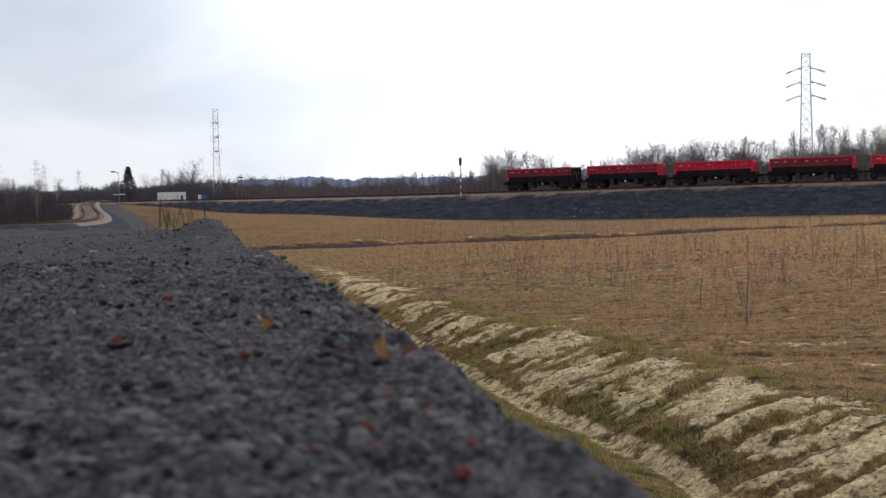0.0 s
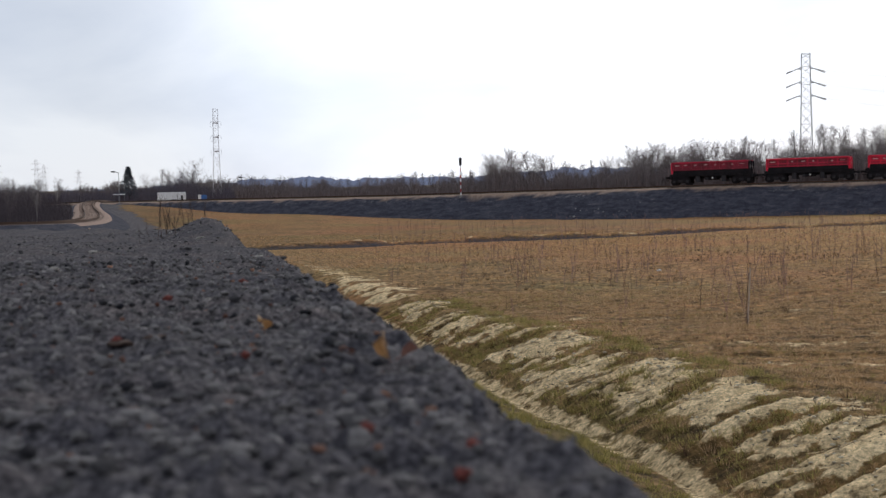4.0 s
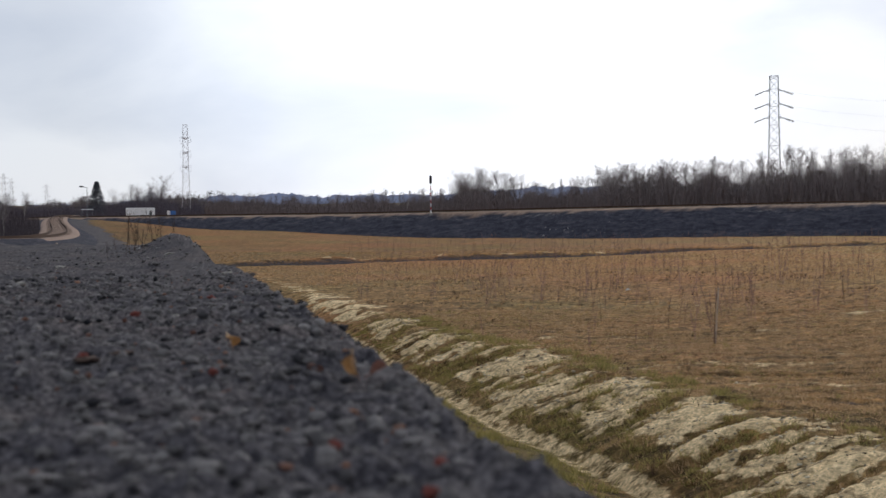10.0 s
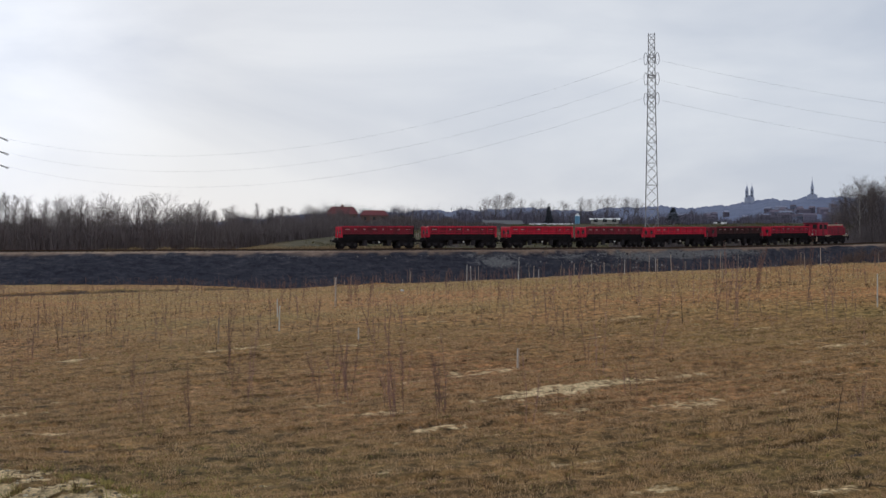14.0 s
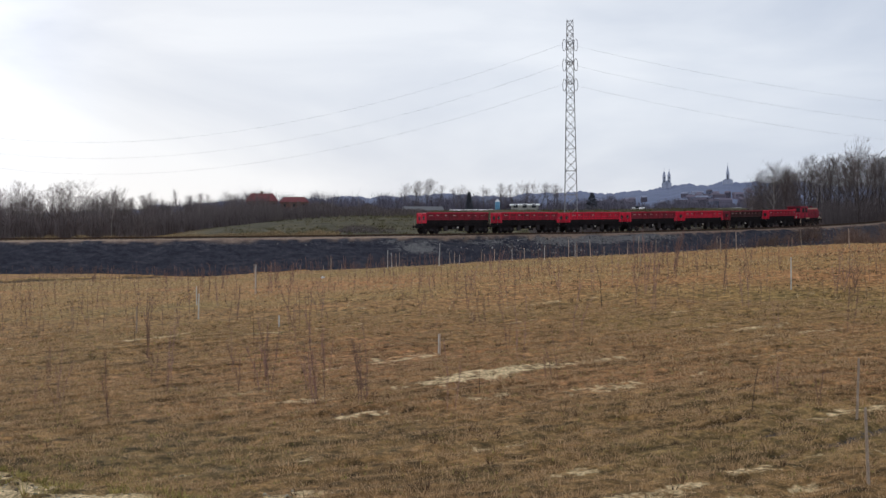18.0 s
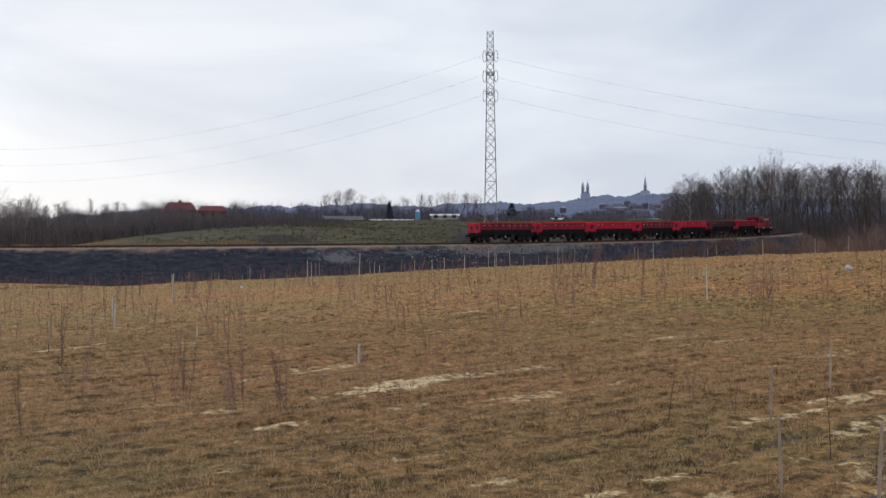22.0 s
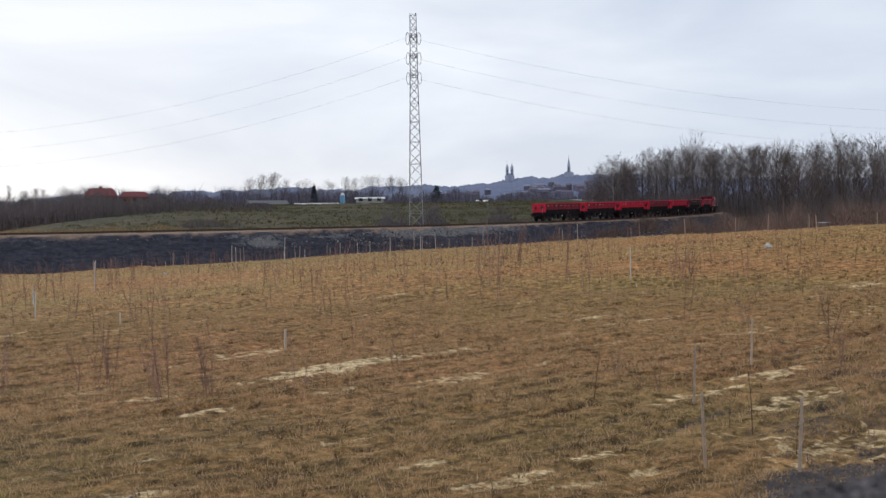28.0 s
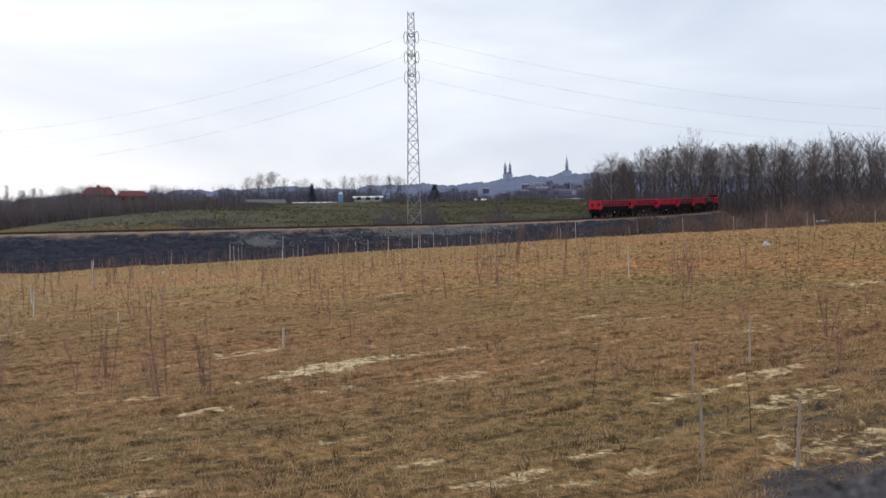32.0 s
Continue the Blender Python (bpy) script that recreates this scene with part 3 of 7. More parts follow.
    # the land behind the railway
    beyond = d - line_dist(az)
    zl = np.interp(az, AZ_LINE[_up], Z_LINE[_up], left=3.5, right=7.2)
    zm = zl - 0.8 + 0.65 * smooth01(-4, -10, az) + np.clip(beyond - 4, 0, 210) * 0.0465 * smooth01(18, 36, az) + np.clip(beyond - 214, 0, 2000) * 0.012
    zm = zm + 0.4 * fbm(x * 0.02, y * 0.02, 61) * smooth01(5, 60, beyond)
    k = smooth01(-4.0, -1.0, beyond)
    ridge = smooth01(60, 66, az) * smooth01(90, 240, d)
    z = z + (4.6 - z) * ridge * (beyond < 0)
    z = z + (zm - z) * k
    # cover
    nz = fbm(x * 0.5, y * 0.5, 71)
    slag = smooth01(0.35, -0.35, x - e - np.maximum(1.25, (dx - e - 1.0) * smooth01(42, 32, y)) + 0.3 * nz) * (y < 53) + smooth01(0.5, -0.5, az - np.interp(d, [80, 115, 150, 200], [-11.2, -11.7, -12.9, -13.9]) + 0.3 * nz) * (y >= 53)
    slag = slag * smooth01(290, 250, d + 8 * nz) * (k < 0.5)
    # a dark strip of the same cover along the old drain
    slag = np.maximum(slag, 0.80 * np.exp(-(((fd - 0.6) / 0.8) ** 2)) * (x > bx) * (x < 70) * (k < 0.5))
    # eroded sand ribs down the side of the ditch, fanning out over its rim
    rib = gul + 0.3 * fbm(x * 2.6, y * 2.6, 82, 4) + 0.13 + 0.20 * smooth01(26, 20, y) + 0.08 * smooth01(19, 16.5, y)
    on_bank = smooth01(0.45, 0.95, x - dx + 0.4 * nz + 0.35 * gul) * smooth01(1.5 + 0.9 * hash_noise(run_ * 0.9, y * 0, 84), 0.0, x - bx) * smooth01(85, 60, y)
    sand = on_bank * smooth01(-0.02, 0.34, rib)
    sand = np.maximum(sand, smooth01(0.30, 0.17, abs(x - dx - 0.04 + 0.10 * nz)) * smooth01(60, 40, y) * 0.56)
    # bare streaks along the rows of the field: middle, half length, half width
    ragged = 0.6 * fbm(x * 1.3, y * 1.6, 93) + 0.75 * fbm(x * 4, y * 5, 95, 3) + 0.5 * hash_noise(x * 11, y * 13, 98)
    for n_bare, (cx, cy, hl, hw) in enumerate(BARE):
        du, dv = (x - cx) - 0.12 * (y - cy), (y - cy) + 0.12 * (x - cx)
        sand = np.maximum(sand, smooth01(1.15, 0.85, (du / hl / 0.85) ** 2 + (dv / hw / 0.8) ** 2 + ragged) * (0.62 if n_bare == 0 else 0.53 if n_bare in (8, 10) else 0.5 if n_bare < 17 else 0.46))
    rowc = y + 0.12 * x
    thin = hash_noise(x * 0.22, rowc * 1.6, 96) + 0.5 * fbm(x * 1.1, y * 1.8, 97, 3)
    sand = np.maximum(sand, smooth01(0.75, 1.15, thin) * smooth01(75, 35, d) * (x > bx) * 0.6)
    sand = np.maximum(sand, smooth01(-0.1, 0.3, fbm(x * 0.7, y * 0.7, 94)) * np.exp(-(((fd - 2.0) / 0.5) ** 2)) * smooth01(30, 14, abs(x - 9)) * (x > bx))
    meadow = k * smooth01(24, 29, az)
    wet = smooth01(0.0, 0.7, 1.5 + 0.5 * nz - abs(x - dx - 0.6)) * smooth01(60, 30, d)
    meadow = np.maximum(meadow, 0.36 * wet * (1 - 0.6 * sand))
    meadow = np.maximum(meadow, (0.22 + 0.25 * nz) * smooth01(13, 1, x - bx) * smooth01(70, 30, d) * (x > bx))
    meadow = np.maximum(meadow, smooth01(0.3, 0.9, x - e - 1.0) * (x < dx) * (0.42 + 0.3 * nz) * smooth01(60, 40, y))
    meadow = np.maximum(meadow, 0.85 * np.exp(-((fd / 0.75) ** 2)) * (x > bx) * (x < 80))
    meadow = np.maximum(meadow, k * np.maximum(0.35, 0.85 * smooth01(50, 150, beyond)))
    meadow = np.maximum(meadow, (0.30 + 0.12 * nz) * smooth01(1.5, 4, fd) * smooth01(20, 5, az) * (k < 0.5))
    meadow = np.maximum(meadow, (0.5 + 0.15 * nz) * smooth01(-6, -12, az) * smooth01(80, 130, d) * (k < 0.5))
    # bare soil of the open furrows, darkened to stand in for their shadow
    slag = np.maximum(slag, 0.55 * furrow * (x > bx + 0.5) * (k < 0.5) * (1 - sand))
    # worn grey soil between the tufts beside the berm's rim
    slag = np.maximum(slag, (0.53 + 0.14 * nz) * smooth01(54, 61, az) * smooth01(42, 15, d) * (x > bx) * (1 - sand))
    return z, slag, sand * (1 - slag), np.clip(meadow, 0, 1)


def paint_cover(me, r, g, b, a=None):
    at = me.color_attributes.new("cover", "FLOAT_COLOR", "POINT")
    at.data.foreach_set("color", np.stack([r, g, b, np.zeros_like(r) if a is None else a], 1).astype(np.float32).ravel())


def build_ground():
    """One sheet round the camera's stand, to the horizon: fine where things are near and in view."""
    azs = np.radians(np.concatenate([np.arange(-180, -26, 3.0), np.arange(-26, -8, 0.34), np.arange(-8, 22, 0.15), np.arange(22, 72, 0.28), np.arange(72, 180, 3.0)]))
    rs = np.concatenate([[0.0, 0.3, 0.6], np.geomspace(0.9, 12, 230), np.geomspace(12.06, 60, 265), np.geomspace(60.5, 135, 140), np.geomspace(137, 420, 70), np.geomspace(440, 4600, 24)])
    A, R = np.meshgrid(azs, rs)
    X, Y = R * np.sin(A), R * np.cos(A)
    z, sl, sa, me_ = terrain(X.ravel(), Y.ravel())
    na, nr = len(azs), len(rs)
    i = np.arange(nr - 1)[:, None] * na
    j = np.arange(na)[None, :]
    jn = (j + 1) % na
    f = np.stack([i + j, i + na + j, i + na + jn, i + jn], -1).reshape(-1, 4)
    me = raw("ground", np.stack([X.ravel(), Y.ravel(), z], 1), f[:, ::-1], True)
    paint_cover(me, sl, sa, me_, smooth01(9, 46, (X - bank_x(Y)).ravel() * 0.97 + 0.24 * Y.ravel() - 6))
    ob = part("ground", me, "ground")
    return tagged(ob, "straw-coloured mown field with sandy ditch and black slag berm", "ground", kind="structure")


build_ground()


def build_bank():
    """The railway bank of dark mine waste, swept along the line."""
    off = np.array([-7.0, -4.0, -2.6, -2.3, -1.6, 1.6, 2.3, 2.7, 3.4, 4.4, 5.4, 6.4, 7.4, 8.4, 9.6, 11.0])
    ss = np.arange(-310.0, 345.0, 0.8)
    S, Off = np.meshgrid(ss, off, indexing="ij")
    x, y, z, h = on_line(S, Off)
    gz = terrain(x.ravel(), y.ravel())[0].reshape(x.shape)
    drop = np.interp(abs(Off), [0, 1.6, 2.3, 2.7, 11.0], [0.0, 0.0, -0.22, -0.42, -4.9])
    zz = z - 0.28 + drop + np.where(abs(Off) > 2.5, 0.16 * fbm(S * 0.35, Off * 0.6, 3) + 0.25 * fbm(S * 0.06, Off * 0.1, 6), 0.03 * fbm(S, Off, 4))
    zz = np.where(Off < -2.5, np.maximum(zz, gz - 0.6), zz)
    m, k = S.shape
    i, j = np.arange(m - 1)[:, None] * k, np.arange(k - 1)[None, :]
    f = np.stack([i + j, i + j + 1, i + k + j + 1, i + k + j], -1).reshape(-1, 4)
    me = raw("railway_bank", np.stack([x.ravel(), y.ravel(), zz.ravel()], 1), f[:, ::-1], True)
    pale = smooth01(2.75, 2.35, abs(Off) + 0.35 * fbm(S * 0.7, Off, 14)).ravel()
    heaps = (np.exp(-(((S - 142) / 15) ** 2) - (((Off - 3.6) / 1.6) ** 2)) + 0.9 * np.exp(-(((S - 110) / 5) ** 2) - (((Off - 5.2) / 1.5) ** 2))
             + 0.35 * np.exp(-(((Off - 3.2) / 0.8) ** 2))) * (0.75 + 0.4 * fbm(S * 0.3, Off * 0.8, 15))
    paint_cover(me, pale, np.clip(heaps, 0, 0.9).ravel(), 0 * pale)
    tagged(part("railway_bank", me, "bank"), "dark mine-waste railway bank with pale ballast shoulder", "railway bank", kind="structure")


build_bank()


def sweep_rail(name, side, s0, s1, lift=0.0):
    prof = [(-0.07, -0.17), (0.07, -0.17), (0.035, -0.13), (0.035, -0.02), (0.035, 0.0), (-0.035, 0.0), (-0.035, -0.13)]
    ss = np.arange(s0, s1, 1.5)
    v = []
    for s in ss:
        for o, up in prof:
            x, y, z, h = on_line(s, side + o)
            v.append((x, y, z + up + lift))
    k = len(prof)
    f = [(a * k + b, a * k + (b + 1) % k, (a + 1) * k + (b + 1) % k, (a + 1) * k + b) for a in range(len(ss) - 1) for b in range(k)]
    return tagged(part(name, raw(name, v, f), "rail"), "rusty steel running rail on the bank", "rail", "rails of the main line")


sweep_rail("rail", -0.75, -305, 340)
sweep_rail("rail", 0.75, -305, 340)


def build_sleepers():
    v, f = [], []
    for s in np.arange(-300, 335, 0.65):
        b = len(v)
        for ds, sd, up in ((-.12, -1.25, -.30), (.12, -1.25, -.30), (.12, 1.25, -.30), (-.12, 1.25, -.30), (-.1, -1.25, -.17), (.1, -1.25, -.17), (.1, 1.25, -.17), (-.1, 1.25, -.17)):
            x, y, z, h = on_line(s + ds, sd)
            v.append((x, y, z + up))
        f += [(b + p, b + q, b + r, b + t) for p, q, r, t in ((4, 5, 6, 7), (0, 1, 5, 4), (1, 2, 6, 5), (2, 3, 7, 6), (3, 0, 4, 7))]
    tagged(part("sleepers", raw("sleepers", v, f), "sleeper"), "weathered sleepers under the main line", "sleepers", kind="stuff")


build_sleepers()


# ---- the train: seven dump wagons drawn by a shunting engine ----
PITCH = 12.6


def wheelset(parent, x, r=0.46):
    bm = bmesh.new()
    bar(bm, (0, -0.8, 0), (0, 0.8, 0), 0.085, 10)
    ob = part("wheelset", bm, "wheel", parent)
    for sgn in (-1, 1):
        y = 0.75 * sgn
        bm = bmesh.new()
        bar(bm, (0, y - 0.065, 0), (0, y + 0.065, 0), r, 20)
        bar(bm, (0, y - 0.10 * sgn, 0), (0, y - 0.065 * sgn, 0), r + 0.03, 20)
        bar(bm, (0, y + 0.06 * sgn, 0), (0, y + 0.15 * sgn, 0), 0.14, 10)
        for k in range(5):
            a = k * math.tau / 5
            bar(bm, (0.12 * math.cos(a), y + 0.08 * sgn, 0.12 * math.sin(a)), (0.36 * math.cos(a), y + 0.08 * sgn, 0.36 * math.sin(a)), 0.035, 4)
        part("wheel", bm, "wheel", ob)
    ob.location = (x, 0, r)
    return ob


def bogie(parent, xc, base=1.85):
    bm = bmesh.new()
    for sgn in (-1, 1):
        y = 1.0 * sgn
        box(bm, xc - base / 2 - 0.35, xc + base / 2 + 0.35, y - 0.07, y + 0.07, 0.58, 0.80, 0.03)
        box(bm, xc - 0.45, xc + 0.45, y - 0.09, y + 0.09, 0.32, 0.62, 0.04)
        box(bm, xc - base / 2 - 0.15, xc + base / 2 + 0.15, y - 0.06, y + 0.06, 0.78, 1.12, 0.04)
    box(bm, xc - 0.25, xc + 0.25, -1.0, 1.0, 0.5, 0.86, 0.04)
    ob = part("bogie_frame", bm, "steel_dark", parent)
    for sgn in (-1, 1):
        y = 1.0 * sgn
        for dx in (-base / 2, base / 2):
            bm = bmesh.new()
            box(bm, xc + dx - 0.19, xc + dx + 0.19, y - 0.10, y + 0.12, 0.30, 0.66, 0.03)
            bar(bm, (xc + dx, y + 0.10 * sgn, 0.46), (xc + dx, y + 0.17 * sgn, 0.46), 0.15, 10)
            part("axle_box", bm, "dusty_steel", ob)
        for dx in (-0.2, 0, 0.2):
            bm = bmesh.new()
            bar(bm, (xc + dx, y + 0.05 * sgn, 0.36), (xc + dx, y + 0.05 * sgn, 0.72), 0.075, 8)
            part("spring", bm, "dusty_steel", ob)


def buffers(parent, x, sgn):
    for y in (-0.87, 0.87):
        bm = bmesh.new()
        bar(bm, (x, y, 1.05), (x + 0.36 * sgn, y, 1.05), 0.11, 10)
        bar(bm, (x + 0.30 * sgn, y, 1.05), (x + 0.56 * sgn, y, 1.05), 0.075, 10)
        ob = part("buffer", bm, "steel_dark", parent)
        bm = bmesh.new()
        bar(bm, (x + 0.55 * sgn, y, 1.05), (x + 0.60 * sgn, y, 1.05), 0.22, 14)
        part("buffer_head", bm, "steel_dark", ob)
    bm = bmesh.new()
    box(bm, x, x + 0.35 * sgn, -0.06, 0.06, 0.95, 1.1) if sgn > 0 else box(bm, x - 0.35, x, -0.06, 0.06, 0.95, 1.1)
    bar(bm, (x + 0.3 * sgn, 0, 1.02), (x + 0.62 * sgn, 0, 0.86), 0.045, 6)
    part("coupling_hook", bm, "steel_dark", parent)


def dump_wagon(paint, label, dark_front=False):
    w = thing("dump_wagon", Matrix(), label, "wagon", "wagons of the train")
    # light on the ends put in as a brighter red than the flaps
    lit_end_paint = "red_dark" if paint == "red_soot" else "red_bright"
    # underframe: centre sill, headstocks, cross bearers
    bm = bmesh.new()
    box(bm, -5.65, 5.65, -0.33, 0.33, 0.80, 1.40, 0.02)
    for y in (-1.22, 1.22):
        box(bm, -5.5, 5.5, y - 0.08, y + 0.08, 1.12, 1.46, 0.02)
    for sgn in (-1, 1):
        box(bm, 5.45 * sgn - 0.12, 5.45 * sgn + 0.12, -1.3, 1.3, 0.82, 1.26, 0.02)
    for x in (-3.9, -1.9, 0, 1.9, 3.9):
        box(bm, x - 0.12, x + 0.12, -1.15, 1.15, 1.02, 1.24, 0.02)
    part("underframe", bm, "steel_dark", w)
    # tipping cylinders and air tanks
    for x in (-1.75, 1.75):
        for y in (-0.95, 0.95):
            bm = bmesh.new()
            bar(bm, (x, y, 0.42), (x, y, 1.18), 0.33, 14)
            bar(bm, (x, y, 1.15), (x, y, 1.45), 0.20, 12)
            bar(bm, (x, y, 0.36), (x, y, 0.44), 0.37, 14)
            part("tipping_cylinder", bm, "dusty_steel", w)
    bm = bmesh.new()
    bar(bm, (-0.7, -0.78, 0.82), (0.75, -0.78, 0.82), 0.2, 12)
    part("air_tank", bm, "steel_dark", w)
    bm = bmesh.new()
    bar(bm, (-0.7, 0.78, 0.82), (0.75, 0.78, 0.82), 0.2, 12)
    part("air_tank", bm, "steel_dark", w)
    for y in (-1.05, 1.05):
        bm = bmesh.new()
        bar(bm, (0.25, y, 0.86), (0.25, y * 1.08, 0.86), 0.13, 12)
        bar(bm, (0.25, y * 1.08, 0.86), (0.25, y * 1.10, 0.86), 0.05, 8)
        part("brake_dial", bm, "white_stake", w, "pale round brake indicator")
        bm = bmesh.new()
        for q in range(12):
            a0, a1 = q * math.tau / 12, (q + 1) * math.tau / 12
            bar(bm, (-3.0 + 0.27 * math.cos(a0), y * 1.12, 0.95 + 0.27 * math.sin(a0)), (-3.0 + 0.27 * math.cos(a1), y * 1.12, 0.95 + 0.27 * math.sin(a1)), 0.025, 5)
        for q in range(4):
            bar(bm, (-3.0, y * 1.12, 0.95), (-3.0 + 0.27 * math.cos(q * 1.57), y * 1.12, 0.95 + 0.27 * math.sin(q * 1.57)), 0.018, 4)
        bar(bm, (-3.0, y, 0.95), (-3.0, y * 1.13, 0.95), 0.03, 5)
        part("brake_wheel", bm, "steel_dark", w)
        bm = bmesh.new()
        box(bm, -0.75, -0.35, *sorted((y, y * 1.12)), 0.62, 1.0, 0.02)
        part("valve_box", bm, "dusty_steel", w)
    # floor of the body
    bm = bmesh.new()
    box(bm, -5.05, 5.05, -1.38, 1.38, 1.44, 1.70, 0.03)
    part("body_floor", bm, "steel_dark", w)
    for k in range(12):
        x = -4.7 + k * 9.4 / 11
        bm = bmesh.new()
        box(bm, x - 0.06, x + 0.06, -1.42, 1.42, 1.38, 1.46)
        part("floor_beam", bm, "steel_dark", w)
    # side flaps, leaning outwards, with ribs and rims
    for sgn in (-1, 1):
        bm = bmesh.new()
        v = [bm.verts.new(p) for p in ((-5.1, 1.44 * sgn, 1.98), (5.1, 1.44 * sgn, 1.98), (5.1, 1.58 * sgn, 2.95), (-5.1, 1.58 * sgn, 2.95),
                                       (-5.1, 1.37 * sgn, 1.98), (5.1, 1.37 * sgn, 1.98), (5.1, 1.51 * sgn, 2.95), (-5.1, 1.51 * sgn, 2.95))]
        for q in ((0, 1, 2, 3), (7, 6, 5, 4), (0, 4, 5, 1), (3, 2, 6, 7), (0, 3, 7, 4), (1, 5, 6, 2)):
            bm.faces.new([v[i] for i in q])
        bmesh.ops.recalc_face_normals(bm, faces=bm.faces)
        # shade of the recessed panels put in as a darker red
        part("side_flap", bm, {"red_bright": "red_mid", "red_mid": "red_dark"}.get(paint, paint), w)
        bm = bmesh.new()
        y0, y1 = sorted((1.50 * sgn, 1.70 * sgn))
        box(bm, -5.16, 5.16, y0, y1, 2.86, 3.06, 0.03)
        # light on the top edge put in as a brighter red
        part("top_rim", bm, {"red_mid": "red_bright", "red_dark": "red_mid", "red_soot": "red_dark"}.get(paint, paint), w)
        bm = bmesh.new()
        y0, y1 = sorted((1.40 * sgn, 1.56 * sgn))
        box(bm, -5.12, 5.12, y0, y1, 1.94, 2.06, 0.02)
        part("lower_rim", bm, paint, w)
        bm = bmesh.new()
        box(bm, -5.0, 5.0, *sorted((1.30 * sgn, 1.40 * sgn)), 1.5, 1.99, 0.02)
        part("skirt", bm, "steel_dark", w)
        bm = bmesh.new()
        y0, y1 = sorted((1.45 * sgn, 1.595 * sgn))
        box(bm, -5.08, 5.08, y0, y1, 2.30, 2.42, 0.01)
        part("middle_rail", bm, paint, w)
        for k in range(9):
            x = -5.0 + k * 10.0 / 8
            bm = bmesh.new()
            vv = [bm.verts.new(p) for p in ((x - .09, 1.43 * sgn, 2.0), (x + .09, 1.43 * sgn, 2.0), (x + .09, 1.54 * sgn, 2.0), (x - .09, 1.54 * sgn, 2.0),
                                            (x - .09, 1.56 * sgn, 2.88), (x + .09, 1.56 * sgn, 2.88), (x + .09, 1.67 * sgn, 2.88), (x - .09, 1.67 * sgn, 2.88))]
            for q in ((0, 1, 2, 3), (4, 5, 6, 7), (0, 1, 5, 4), (1, 2, 6, 5), (2, 3, 7, 6), (3, 0, 4, 7)):
                bm.faces.new([vv[i] for i in q])
            bmesh.ops.recalc_face_normals(bm, faces=bm.faces)
            part("rib", bm, paint, w)
        # pale worn markings between the ribs
        for k, wd in ((0, 0.75), (1, 0.45), (2, 0.3), (3, 0.55), (4, 0.25), (5, 0.4), (6, 0.3), (7, 0.8)):
            if paint == "red_bright" and k in (2, 4, 5) or paint == "red_mid" and k in (1, 5):
                continue
            x = -5.0 + (k + 0.5 + 0.1 * math.sin(5 * k)) * 10.0 / 8
            bm = bmesh.new()
            y0, y1 = sorted((1.46 * sgn, 1.565 * sgn))
            box(bm, x - wd * 0.4, x + wd * 0.4, y0, y1, 2.55 + 0.03 * math.sin(3 * k), 2.64 + 0.03 * math.sin(7 * k), 0.005)
            part("marking_panel", bm, "marking", w, "faded white marking panel")
    # end walls with two round lightening holes, their dark painted as black discs
    for sgn in (-1, 1):
        bm = bmesh.new()
        x0, x1 = sorted((5.05 * sgn, 5.18 * sgn))
        box(bm, x0, x1, -1.5, 1.5, 1.5, 2.98, 0.03)
        face = "steel_dark" if dark_front and sgn > 0 else lit_end_paint
        part("end_wall", bm, face, w)
        for y in (-0.72, 0.72):
            bm = bmesh.new()
            bar(bm, (5.17 * sgn, y, 2.25), (5.20 * sgn, y, 2.25), 0.32, 14)
            part("end_opening", bm, "black_paint", w)
        for y in (-1.42, 0, 1.42):
            bm = bmesh.new()
            box(bm, *sorted((5.16 * sgn, 5.28 * sgn)), y - 0.07, y + 0.07, 1.5, 2.95, 0.01)
            part("end_post", bm, face, w)
        buffers(w, 5.57 * sgn, sgn)
        for y in (-1.25, 1.25):
            bm = bmesh.new()
            bar(bm, (5.72 * sgn, y, 1.2), (5.72 * sgn, y, 2.2), 0.02, 6)
            bar(bm, (5.72 * sgn, y, 2.2), (5.3 * sgn, y, 2.2), 0.02, 6)
            part("handrail", bm, "handrail", w, "pale painted end handrail")
            bm = bmesh.new()
            box(bm, *sorted((5.6 * sgn, 5.98 * sgn)), y - 0.3, y + 0.2, 0.62, 0.68)
            part("step", bm, "steel_dark", w)
    for xc in (-4.1, 4.1):
        bogie(w, xc)
        for dx in (-0.925, 0.925):
            wheelset(w, xc + dx)
    # loading gauge of 3.0 m over the rims
    for o in w.children:
        if not o.name.startswith("wheelset"):
            for q in (o,) + o.children:
                q.data.transform(Matrix.Diagonal((1, 0.9, 1, 1)))
    return w


M["marking"] = worn("faded_white_marking", (0.74, 0.50, 0.49), (0.46, 0.12, 0.14), 3.0, 0.45, 0.7)
KINDS = [("red_dark", "sooty dark red dump wagon with worn white markings"), ("red_mid", "worn red ribbed dump wagon with dirty flaps"),
         ("red_bright", "freshly painted bright red dump wagon"), ("red_dark", "dull maroon dump wagon with worn white markings"),
         ("red_bright", "bright red dump wagon with bright ends"), ("red_soot", "black-stained maroon dump wagon"), ("red_mid", "worn red dump wagon behind the engine")]
WAGONS = [dump_wagon(p, lb, k == 0) for k, (p, lb) in enumerate(KINDS)]


